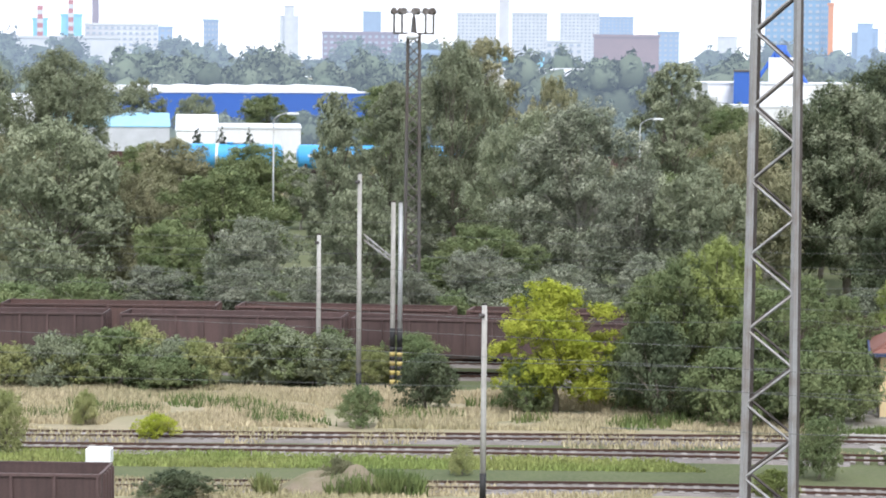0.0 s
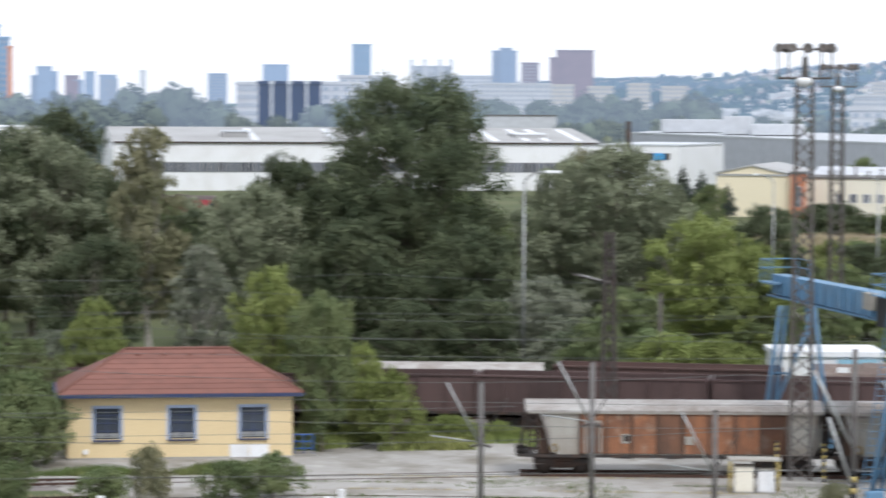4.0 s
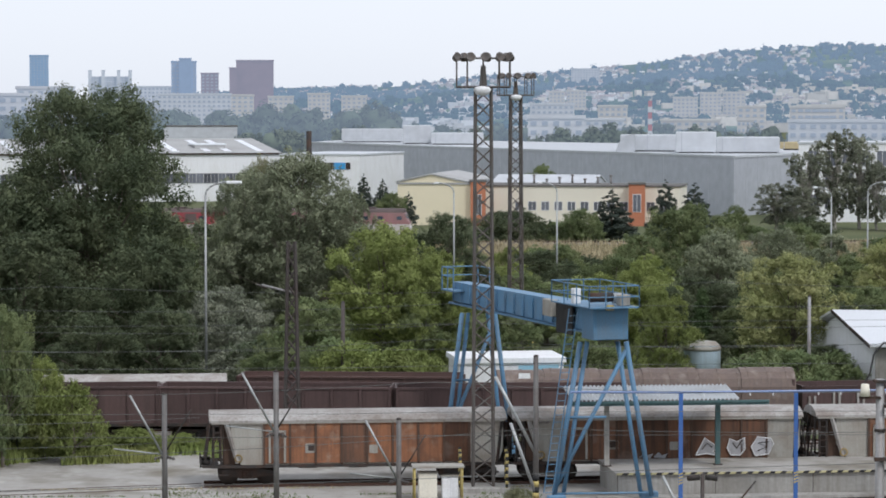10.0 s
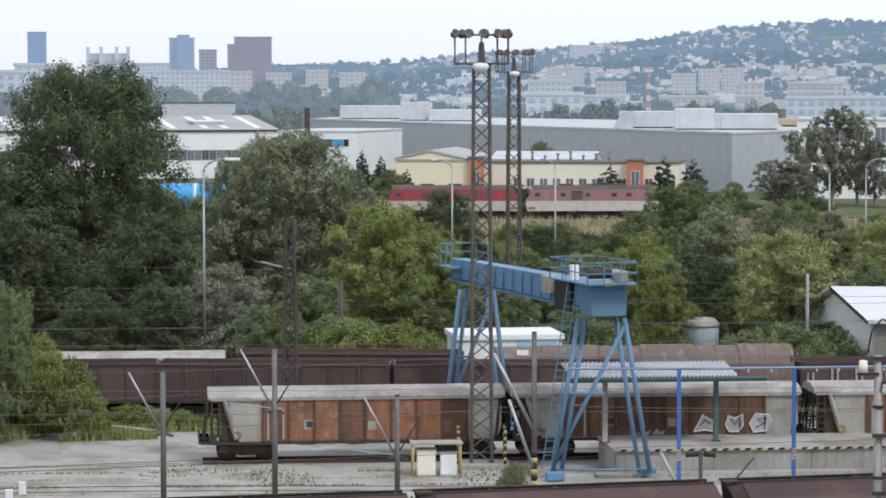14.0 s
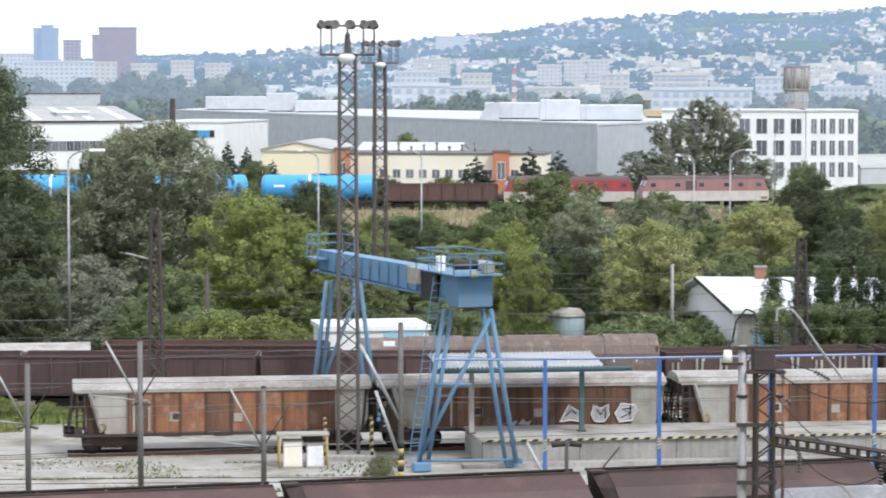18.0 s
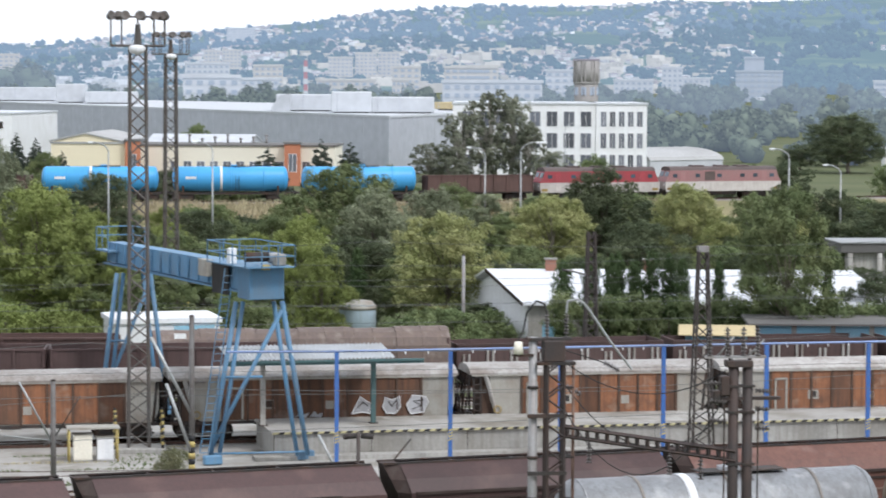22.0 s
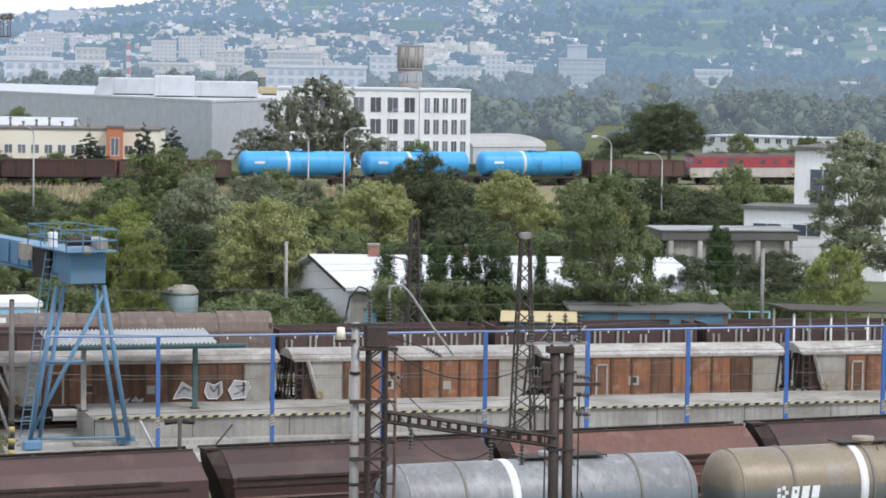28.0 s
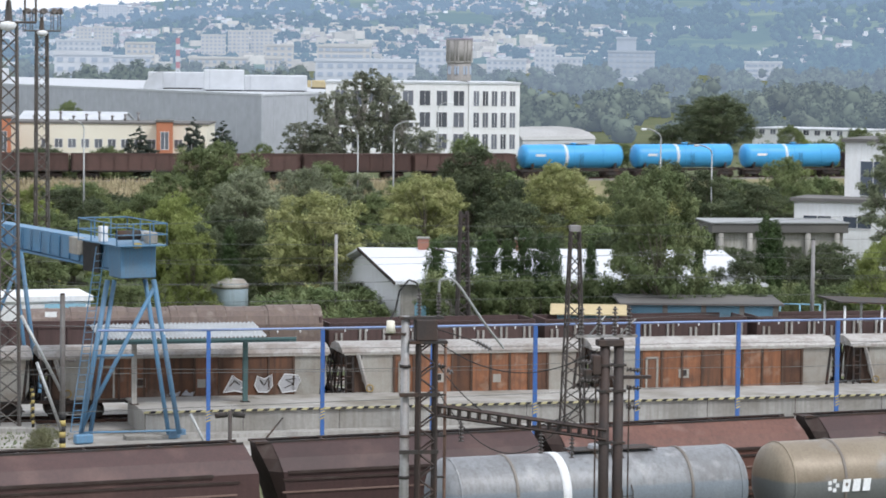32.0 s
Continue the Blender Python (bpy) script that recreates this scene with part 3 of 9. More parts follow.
class Line:
    """A smooth line through points, measured by its length."""
    def __init__(self, *pts):
        p = [Vector((*q, 0)) for q in pts]
        p = [p[0] * 2 - p[1], *p, p[-1] * 2 - p[-2]]
        self.pts = []
        for a, b, c, d in zip(p, p[1:], p[2:], p[3:]):
            for k in range(16):
                t = k / 16
                self.pts.append(0.5 * ((2 * b) + (c - a) * t + (2 * a - 5 * b + 4 * c - d) * t * t + (3 * b - a - 3 * c + d) * t ** 3))
        self.pts.append(p[-2])
        self.s = [0.0]
        for a, b in zip(self.pts, self.pts[1:]):
            self.s.append(self.s[-1] + (b - a).length)

    def at(self, s):
        k = int(np.clip(np.searchsorted(self.s, s) - 1, 0, len(self.pts) - 2))
        a, b = self.pts[k], self.pts[k + 1]
        return a + (b - a) * ((s - self.s[k]) / (self.s[k + 1] - self.s[k])), (b - a).normalized()

    def find(self, x):
        return float(np.interp(x, [p.x for p in self.pts], self.s))

    def car(self, s, z, wheelbase=8.0):
        a, b = self.at(s - wheelbase / 2)[0], self.at(s + wheelbase / 2)[0]
        c = (a + b) / 2
        return pose(c.x, c.y, z, 0, 0, math.degrees(math.atan2(b.y - a.y, b.x - a.x)))


RAIL = 0.2


def sweep(bm, line, offset, w, z0, z1, s0, s1, step=3.0):
    n = max(2, int((s1 - s0) / step))
    last = None
    for k in range(n + 1):
        p, d = line.at(s0 + (s1 - s0) * k / n)
        side = Vector((-d.y, d.x, 0))
        ring = [bm.verts.new(p + side * (offset + u) + Vector((0, 0, z))) for u, z in ((-w / 2, z0), (w / 2, z0), (w / 2, z1), (-w / 2, z1))]
        if last:
            for i in range(4):
                bm.faces.new((last[i], last[(i + 1) % 4], ring[(i + 1) % 4], ring[i]))
        last = ring
    return bm


def railway(line, label, bed=True, wood="sleeper", base=0.0, high=0.075):
    t = thing("railway_track", Matrix(), label, "railway track", "tracks of the yard", "structure")
    end = line.s[-1]
    if bed:
        bm = bmesh.new()
        last = None
        for k in range(int(end / 4) + 1):
            p, d = line.at(k * 4.0)
            side = Vector((-d.y, d.x, 0))
            ring = [bm.verts.new(p + side * u + Vector((0, 0, z + base))) for u, z in ((-2.3, -0.12), (-1.6, 0.07), (1.6, 0.07), (2.3, -0.12))]
            if last:
                for i in range(3):
                    bm.faces.new((last[i], ring[i], ring[i + 1], last[i + 1]))
            last = ring
        bmesh.ops.recalc_face_normals(bm, faces=bm.faces[:])
        part("ballast", bm, M["ballast"], t)
        bm = bmesh.new()
        for k in range(int(end / 0.62)):
            p, d = line.at(k * 0.62)
            m = Matrix.Translation(p) @ Matrix.Rotation(math.atan2(d.y, d.x), 4, "Z")
            box(bm, -0.13, 0.13, -1.25, 1.25, base + 0.02, base + 0.105, m)
        tagged(part("sleepers", bm, M[wood], t), kind="stuff")
    for off in (-0.75, 0.75):
        part("rail", sweep(bmesh.new(), line, off, 0.075, base + (0.09 if bed else 0.03), base + (RAIL if bed else high), 0, end), M["rail"], t)
    return t


T_TANK = Line((-60, 79), (-20, 85.5), (16.3, 92.8), (28.3, 95.4), (75, 106))
T_NEAR = Line((-40, 89.5), (-5, 96.8), (10, 100.3), (37, 106.6), (75, 115.6))
T_C = Line((-120, 72), (-51.7, 102.3), (-33.6, 109.9), (-10, 116.2), (15, 119.7), (70, 126))
T_B = Line((-120, 84), (-65.5, 107.9), (-38.5, 118.4), (-28, 121.6))
T_B2 = Line((-28, 121.6), (-15, 124.4), (10, 124.2))
T_A = Line((-120, 88), (-67.6, 111.4), (-38, 124.3), (-24, 129.6), (-10, 133.5), (24, 136.2), (70, 138.9))
T_AW = Line((-120, 88), (-67.6, 111.4), (-38, 124.3), (-31, 127.1))
T_AE = Line((-31, 127.1), (-24, 129.6), (-11, 133.3))
T_AF = Line((-11, 133.3), (24, 136.2), (70, 138.9))
T_2 = Line((-130, 114), (-84, 134.2), (-65, 140.7), (-40, 147), (-17.5, 150), (4, 149.4), (35, 151), (80, 154))
T_3 = Line((-130, 120.5), (-84, 140.7), (-62, 148), (-40, 153.2), (-17, 156.3), (-4, 156.3), (12, 155), (30, 158.2), (80, 161))
T_D = Line((-120, 60), (-52, 86), (-40, 90.5), (-20, 96))
for line, words in ((T_TANK, "rusty rails on grey ballast under the tank wagons"), (T_NEAR, "rusty rails on ballast under red-brown hopper wagons"),
                    (T_C, "overgrown rusty track beside the yard"), (T_B, "rusty track on grey ballast with worn sleepers"), (T_AW, "rusty siding with grey ballast"),
                    (T_2, "siding under a row of open wagons"), (T_3, "back siding of the yard beside the trees"), (T_D, "overgrown siding under a dark open wagon")):
    railway(line, words)
railway(T_AE, "rusty rails sunk in the paving before the wagons", False)
railway(T_AF, "rusty rails on the paving under rusty hopper wagons", False, high=RAIL)
railway(T_B2, "rails sunk in the paving of the yard", False, base=0.0)
# far main line on a low bank
MAIN = Line(*[(0.895 * d * math.sin(radians(b)), 0.895 * d * math.cos(radians(b))) for b, d in
              ((-44, 420), (-36, 402), (-27.5, 390), (-20, 387), (-14, 386), (-7, 385), (0, 381), (4, 381.5), (7, 384), (10, 390), (12, 396), (14, 402.5), (16, 409.5), (18, 417), (22, 433), (27, 456), (32, 485))])
MAINZ = 1.85
railway(MAIN, "main line on a low grassy bank", base=MAINZ)


# ---- rolling stock ----
def shared(bm, name, mat):
    me = finish(bm, name)
    me.materials.append(mat)
    return me


def wheel_mesh():
    return shared(lathe(bmesh.new(), [(0.12, -0.09), (0.40, -0.07), (0.42, -0.06), (0.46, -0.05), (0.46, 0.06), (0.49, 0.07), (0.49, 0.09), (0.12, 0.09)], "z", 20), "wheel", M["wheel"])


WHEEL = wheel_mesh()


def bogie(parent, x, base=1.8, gauge=0.75, name="bogie"):
    bm = bmesh.new()
    for s in (-1, 1):
        extrude(bm, [(x - base / 2 - 0.3, 0.45), (x - base / 2 + 0.3, 0.38), (x - 0.35, 0.28), (x + 0.35, 0.28), (x + base / 2 - 0.3, 0.38), (x + base / 2 + 0.3, 0.45),
                     (x + base / 2 + 0.3, 0.66), (x + 0.5, 0.78), (x - 0.5, 0.78), (x - base / 2 - 0.3, 0.66)], s * 0.98 - 0.06, s * 0.98 + 0.06, "y")
        for k in (-0.2, 0, 0.2):
            tube(bm, (x + k, s * 1.0, 0.32), (x + k, s * 1.0, 0.62), 0.07)
    box(bm, x - 0.2, x + 0.2, -1.0, 1.0, 0.5, 0.75)
    b = part(name, bm, M["iron"], parent)
    for dx in (-base / 2, base / 2):
        for s in (-1, 1):
            w = part("wheel", WHEEL, M["wheel"], b)
            w.matrix_basis = Matrix.Translation((x + dx, s * gauge, 0.46)) @ Matrix.Rotation(math.pi / 2 * (1 if s < 0 else -1), 4, "X")
    return b


def buffers(parent, half, z=1.05):
    for e in (-1, 1):
        for s in (-0.87, 0.87):
            bm = tube(bmesh.new(), (e * half, s, z), (e * (half + 0.42), s, z), 0.09)
            tube(bm, (e * (half + 0.42), s, z), (e * (half + 0.5), s, z), 0.23, 0.25, 14)
            part("buffer", bm, M["iron"], parent)


def gondola(m, mat, label, half=6.2, top=3.1, detail=True):
    """An open high-sided wagon with ribbed steel sides."""
    w = thing("open_wagon", m, label, "freight wagon", "open wagons")
    bm = box(bmesh.new(), -half, half, -1.35, 1.35, 1.02, 1.12)
    part("floor_plate", bm, M["iron"], w)
    for s in (-1, 1):
        bm = box(bmesh.new(), -half, half, s * 1.4 - 0.03, s * 1.4 + 0.03, 1.1, top - 0.08)
        part("side_wall", bm, mat, w)
        bm = box(bmesh.new(), -half - 0.03, half + 0.03, s * 1.43 - 0.07, s * 1.43 + 0.07, top - 0.1, top)
        part("top_rail", bm, mat, w)
        n = 9
        rib = None
        for k in range(n):
            x = -half + 0.06 + (2 * half - 0.12) * k / (n - 1)
            if rib is None:
                rib = shared(extrude(bmesh.new(), [(-0.07, 1.0), (0.07, 1.0), (0.05, top - 0.1), (-0.05, top - 0.1)], 0, 0.11, "y"), "rib", mat)
            r = part("rib", rib, mat, w)
            r.matrix_basis = Matrix.Translation((x, s * 1.43 if s > 0 else -1.54, 0))
        bm = box(bmesh.new(), -half, half, s * 1.46 - 0.06, s * 1.46 + 0.06, 0.98, 1.14)
        part("sole_bar", bm, M["iron"], w)
    for e in (-1, 1):
        bm = box(bmesh.new(), e * half - 0.05, e * half + 0.05, -1.4, 1.4, 1.1, top)
        for y in (-0.9, -0.3, 0.3, 0.9):
            box(bm, e * (half + 0.1) - 0.06, e * (half + 0.1) + 0.06, y - 0.05, y + 0.05, 1.1, top - 0.05)
        part("end_wall", bm, mat, w)
        bogie(w, e * (half - 2.0))
    box_ = box(bmesh.new(), -half, half, -0.25, 0.25, 0.8, 1.02)
    part("centre_sill", box_, M["iron"], w)
    buffers(w, half)
    return w


def hopper_orange(m, label, paint, tags=False, half=6.55):
    """A covered self-discharging hopper wagon with sloped ends and pressed panels."""
    w = thing("covered_hopper_wagon", m, label, "freight wagon", "covered hopper wagons")
    side, low, top = 1.42, 0.98, 3.04
    bm = bmesh.new()
    extrude(bm, [(-half + 1.45, low), (half - 0.35, low), (half - 0.12, low + 0.6), (half - 0.12, top), (-half + 0.95, top), (-half + 1.0, low + 0.7)], -side + 0.03, side - 0.03, "y")
    part("body", bm, M["palegrey"], w, "pale grey primer body")
    n = 8
    for s in (-1, 1):
        x0, x1 = -half + 2.55, half - 1.75
        for k in range(n):
            a, b = x0 + (x1 - x0) * k / n, x0 + (x1 - x0) * (k + 1) / n
            y0, y1 = sorted((s * (side - 0.03), s * (side + 0.02)))
            p = part("panel", one(a + 0.05, b - 0.05, y0, y1, low + 0.06, top - 0.1), paint if k % 4 != 3 else M["rustdark"], w)
            y0, y1 = sorted((s * (side - 0.03), s * (side + 0.09)))
            part("rib", one(a - 0.05, a + 0.05, y0, y1, low, top), M["ribdark"], w)
        y0, y1 = sorted((s * (side - 0.03), s * (side + 0.09)))
        part("rib", one(x1 - 0.05, x1 + 0.05, y0, y1, low, top), M["ribdark"], w)
        y0, y1 = sorted((s * side, s * (side + 0.04)))
        part("label_plate", one(x0 + 1.95, x0 + 2.5, y0, y1, low + 0.55, low + 1.0), M["palegrey"], w, "small pale lettering plate")
        part("hatch_plate", one(x0 + 2.08, x0 + 2.37, *sorted((s * (side + 0.04), s * (side + 0.05))), low + 0.65, low + 0.95), M["iron"], w)
        part("label_plate", one(x0 + 5.0, x0 + 5.4, y0, y1, low + 0.5, low + 0.9), M["palegrey"], w)
        part("sole_bar", one(-half, half, *sorted((s * (side - 0.1), s * (side + 0.04))), low - 0.14, low), M["iron"], w)
        part("end_brace", tube(bmesh.new(), (-half + 0.72, s * (side + 0.01), top), (-half + 1.28, s * (side + 0.01), low + 0.1), 0.11, 0.10, 4), M["roofgrey"], w, "pale slanted corner brace")
        part("end_brace", tube(bmesh.new(), (half - 0.18, s * (side + 0.0), top), (half - 0.4, s * (side + 0.0), low), 0.07, 0.07, 4), M["iron"], w)
        for q in (-half + 0.1, -half + 0.45):
            part("end_post", one(q, q + 0.09, *sorted((s * (side - 0.1), s * side)), low, top), M["iron"], w)
        for q in range(6):
            part("rung", one(-half + 0.1, -half + 0.54, *sorted((s * (side - 0.02), s * (side + 0.03))), low + 0.25 + 0.32 * q, low + 0.29 + 0.32 * q), M["iron"], w)
        # side door with frame and bars on the first bay
        a, b = x0, x0 + (x1 - x0) / n
        dy = sorted((s * (side + 0.02), s * (side + 0.07)))
        door = part("door", one(a + 0.22, b - 0.22, *dy, low + 0.1, top - 0.45), M["rustdark"], w, "rusted side door")
        for q in (a + 0.2, b - 0.3):
            part("door_bar", one(q, q + 0.1, *sorted((s * (side + 0.07), s * (side + 0.1))), low + 0.1, top - 0.42), M["palegrey"], door)
        part("door_bar", one(a + 0.2, b - 0.2, *sorted((s * (side + 0.07), s * (side + 0.1))), top - 0.52, top - 0.42), M["palegrey"], door)
        part("cant_rail", one(-half + 0.05, half - 0.05, *sorted((s * side, s * (side + 0.1))), top - 0.1, top - 0.035), M["palegrey"], w)
        for q in (-1, 1):
            part("step", one(q * (half - 0.6) - 0.25, q * (half - 0.6) + 0.25, *sorted((s * (side - 0.1), s * (side + 0.12))), low - 0.5, low - 0.45), M["iron"], w)
        for sx in (-1,):
            wh = part("hand_wheel", lathe(bmesh.new(), [(0.14, -0.02), (0.2, -0.02), (0.2, 0.02), (0.14, 0.02), (0.14, -0.02)], "z", 14, False), M["rustyellow"], w, "dirty yellow brake wheel")
            wh.matrix_basis = Matrix.Translation((-half + 1.32, s * (side + 0.08), low + 0.32)) @ Matrix.Rotation(math.pi / 2, 4, "X")
    bm = bmesh.new()
    extrude(bm, [(-side - 0.1, top - 0.03), (-side - 0.1, top + 0.06), (-side + 0.25, top + 0.25), (-0.5, top + 0.4), (0.5, top + 0.4), (side - 0.25, top + 0.25), (side + 0.1, top + 0.06), (side + 0.1, top - 0.03)], -half - 0.05, half + 0.05)
    part("roof", bm, M["roofgrey"], w, "dusty grey curved roof")
    for e in (-1, 1):
        bm = bmesh.new()
        for y in (-1.2, -0.4, 0.4, 1.2):
            tube(bm, (e * (half - 0.02), y, top), (e * (half + 0.25), y, low + 0.1), 0.05, 0.05, 4)
        for z in (1.5, 2.0, 2.5):
            tube(bm, (e * (half + 0.15), 0.5, z), (e * (half + 0.15), 1.2, z), 0.025, 0.025, 6)
        box(bm, e * half - 0.4, e * half + 0.4, -1.3, 1.3, low - 0.14, low - 0.02)
        part("end_frame", bm, M["iron"], w)
        bogie(w, e * (half - 1.75))
    part("end_bulkhead", extrude(bmesh.new(), [(-half + 0.62, low), (-half + 1.4, low), (-half + 0.94, top - 0.02), (-half + 0.62, top - 0.02)], -1.15, 1.15, "y"), M["ribdark"], w, "dark rusty end wall")
    bm = bmesh.new()
    for x in (-2.4, 0, 2.4):
        extrude(bm, [(x - 0.9, low), (x + 0.9, low), (x + 0.4, 0.72), (x - 0.4, 0.72)], -0.8, 0.8, "y")
    part("discharge_chute", bm, M["iron"], w)
    buffers(w, half)
    if tags:
        shapes = ([(-0.55, -0.28), (-0.1, 0.55), (0.15, 0.35), (0.55, 0.12), (0.3, -0.1), (0.5, -0.3), (0.0, -0.2)],
                  [(-0.42, 0.05), (-0.3, 0.5), (0.05, 0.35), (0.42, 0.55), (0.45, 0.0), (0.2, -0.3), (-0.25, -0.28)],
                  [(-0.5, 0.1), (-0.2, 0.58), (0.45, 0.5), (0.6, 0.25), (0.35, -0.25), (-0.3, -0.33)])
        inner = ([(-0.25, 0.0), (0.0, 0.3), (0.25, 0.1)], [(-0.15, 0.3), (0.05, 0.05), (0.25, 0.35)], [(0.35, 0.35), (-0.15, 0.3), (0.25, 0.1), (-0.2, -0.1)])
        y = -side - 0.09
        for x, pts, line in zip((2.35, 3.75, 5.0), shapes, inner):
            z = low + 0.52
            tag = part("graffito", extrude(bmesh.new(), [(x + u * 0.95, z + v * 0.95) for u, v in pts], y, y + 0.02, "y"), M["graffito2"], w, "grey spray-painted graffito with white outline")
            for q, (ring, closed, mt) in enumerate(((pts, True, "graffito"), (line, False, "iron"))):
                loop = [(x + c, y - 0.006 * (q + 1), z + d) for c, d in ring + (ring[:1] if closed else [])]
                bm = pipe(bmesh.new(), loop, 0.03, 5)
                part("outline" if closed else "stroke", bm, M[mt], tag)
        for x in (0.1, -0.6):
            part("graffito", extrude(bmesh.new(), [(x - 0.35, low + 0.15), (x - 0.1, low + 0.42), (x + 0.05, low + 0.25), (x + 0.35, low + 0.35), (x + 0.2, low + 0.1)], y, y + 0.02, "y"), M["graffito2"], w)
    return w


def hopper_brown(m, label, half=5.48, paint="redbrown"):
    """An open-topped hopper wagon with inward-leaning sides and deep sloped ends."""
    w = thing("hopper_wagon", m, label, "freight wagon", "red-brown hopper wagons")
    low, top = 1.0, 3.58
    for s in (-1, 1):
        bm = bmesh.new()
        ys = ((1.05, low), (1.40, low + 0.4), (1.42, low + 1.62), (1.04, top - 0.5), (0.55, top - 0.1), (0.38, top))
        cols = []
        for y, z in ys:
            f = (top - z) / (top - low)
            e = half - 0.9 - f * 0.35
            cols.append([bm.verts.new((x, s * (y + o), z)) for x in (-e, half + 0.28 + 0.32 * min(1, f * 2)) for o in (0, -0.07)])
        for a, b in zip(cols, cols[1:]):
            bm.faces.new((a[0], a[2], b[2], b[0]))
            bm.faces.new((a[1], b[1], b[3], a[3]))
        bm.faces.new((cols[-1][0], cols[-1][2], cols[-1][3], cols[-1][1]))
        bmesh.ops.recalc_face_normals(bm, faces=bm.faces[:])
        part("side_wall", bm, M[paint], w)
        # waist rails coloured dark as shadow lines below the ledges
        bm = box(bmesh.new(), -half + 1.2, half - 1.2, *sorted((s * 1.40, s * 1.5)), low + 1.56, low + 1.66)
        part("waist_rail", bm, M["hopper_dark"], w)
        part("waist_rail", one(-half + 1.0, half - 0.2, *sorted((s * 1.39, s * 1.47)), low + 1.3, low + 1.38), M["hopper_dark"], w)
        for q, (yy, zz) in enumerate(((0.99, top - 0.56),)):
            e = half - 0.95 - 0.35 * (top - zz) / (top - low)
            part("side_ledge", one(-e, e, *sorted((s * (yy - 0.03), s * (yy + 0.05))), zz, zz + 0.05), M[paint], w)
        part("top_rail", one(-half + 0.3, half + 0.27, *sorted((s * 0.34, s * 0.44)), top - 0.04, top + 0.04), M["iron"], w)
        part("lower_rail", one(-half + 1.0, half - 0.3, *sorted((s * 1.40, s * 1.46)), low + 0.86, low + 0.92), M["palerust"], w, "pale worn rail")
        part("lower_door", one(-half + 1.4, half - 1.4, *sorted((s * 1.08, s * 1.13)), low - 0.25, low + 0.5), M[paint], w)
    for e in (-1, 1):
        bm = bmesh.new()
        prof = [(0.40, top), (1.02, top - 0.54), (1.38, low + 1.6), (1.38, low + 0.4), (1.02, low)]
        rings = []
        for inset, lean, shrink in (((0.92, 0.35, 1.0), (0.3, 0.95, 0.62)) if e < 0 else ((0.06, 0.0, 0.99), (-0.04, 0.0, 0.9))):
            side_ = [(half - inset - lean * (top - z) / (top - low), y * shrink, z) for y, z in prof]
            rings.append([bm.verts.new((e * x, y, z)) for x, y, z in side_] + [bm.verts.new((e * x, -y, z)) for x, y, z in side_[::-1]])
        inner, outer = rings
        bm.faces.new(outer)
        bm.faces.new(inner[::-1])
        for k in range(10):
            bm.faces.new((outer[k], outer[(k + 1) % 10], inner[(k + 1) % 10], inner[k]))
        bmesh.ops.recalc_face_normals(bm, faces=bm.faces[:])
        # sloped end is darker than the sides to paint in its shadow
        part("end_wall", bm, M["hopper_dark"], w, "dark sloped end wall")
        bm = bmesh.new()
        for y in (-0.35, 0.35):
            tube(bm, (e * (half - 0.1), y, top - 0.9), (e * (half - 0.25), y, low), 0.06, 0.06, 4)
        for z in (1.5, 1.9, 2.3, 2.7):
            tube(bm, (e * (half - 0.15), -0.35, z), (e * (half - 0.15), 0.35, z), 0.02, 0.02, 6)
        part("end_frame", bm, M["iron"], w)
        bogie(w, e * (half - 1.5))
    for x in (-2.4, 0, 2.4):
        part("cross_tie", tube(bmesh.new(), (x, -0.4, top - 0.05), (x, 0.4, top - 0.05), 0.05, 0.05, 6), M["iron"], w)
    bm = box(bmesh.new(), -half + 1.4, half - 1.4, -1.0, 1.0, low - 0.02, low + 0.4)
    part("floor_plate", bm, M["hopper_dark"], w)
    part("underframe", box(bmesh.new(), -half, half, -1.15, 1.15, low - 0.2, low - 0.04), M["iron"], w)
    buffers(w, half)
    return w


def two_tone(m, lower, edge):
    """Gives a barrel a second, darker colour below the given height, with an uneven edge."""
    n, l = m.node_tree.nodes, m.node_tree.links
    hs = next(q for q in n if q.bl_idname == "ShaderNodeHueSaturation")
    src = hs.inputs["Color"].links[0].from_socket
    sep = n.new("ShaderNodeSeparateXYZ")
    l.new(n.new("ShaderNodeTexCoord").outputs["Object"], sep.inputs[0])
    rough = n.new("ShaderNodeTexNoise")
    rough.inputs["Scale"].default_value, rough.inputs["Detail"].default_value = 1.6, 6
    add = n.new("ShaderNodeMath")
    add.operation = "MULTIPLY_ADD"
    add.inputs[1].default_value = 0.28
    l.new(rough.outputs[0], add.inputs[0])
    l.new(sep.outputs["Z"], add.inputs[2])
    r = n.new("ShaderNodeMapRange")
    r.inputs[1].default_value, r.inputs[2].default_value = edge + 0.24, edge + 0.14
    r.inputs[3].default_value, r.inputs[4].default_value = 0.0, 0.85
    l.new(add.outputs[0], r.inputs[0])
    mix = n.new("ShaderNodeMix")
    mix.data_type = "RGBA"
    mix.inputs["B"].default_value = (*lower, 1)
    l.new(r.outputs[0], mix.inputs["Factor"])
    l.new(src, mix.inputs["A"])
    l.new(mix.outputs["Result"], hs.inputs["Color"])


M["hoop"] = material("hoop_steel", (0.20, 0.18, 0.16), 0.6, 0.1, stain=(0.11, 0.085, 0.07), amount=0.6, scale=1.0)
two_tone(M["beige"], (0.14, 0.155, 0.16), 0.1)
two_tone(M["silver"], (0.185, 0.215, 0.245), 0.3)


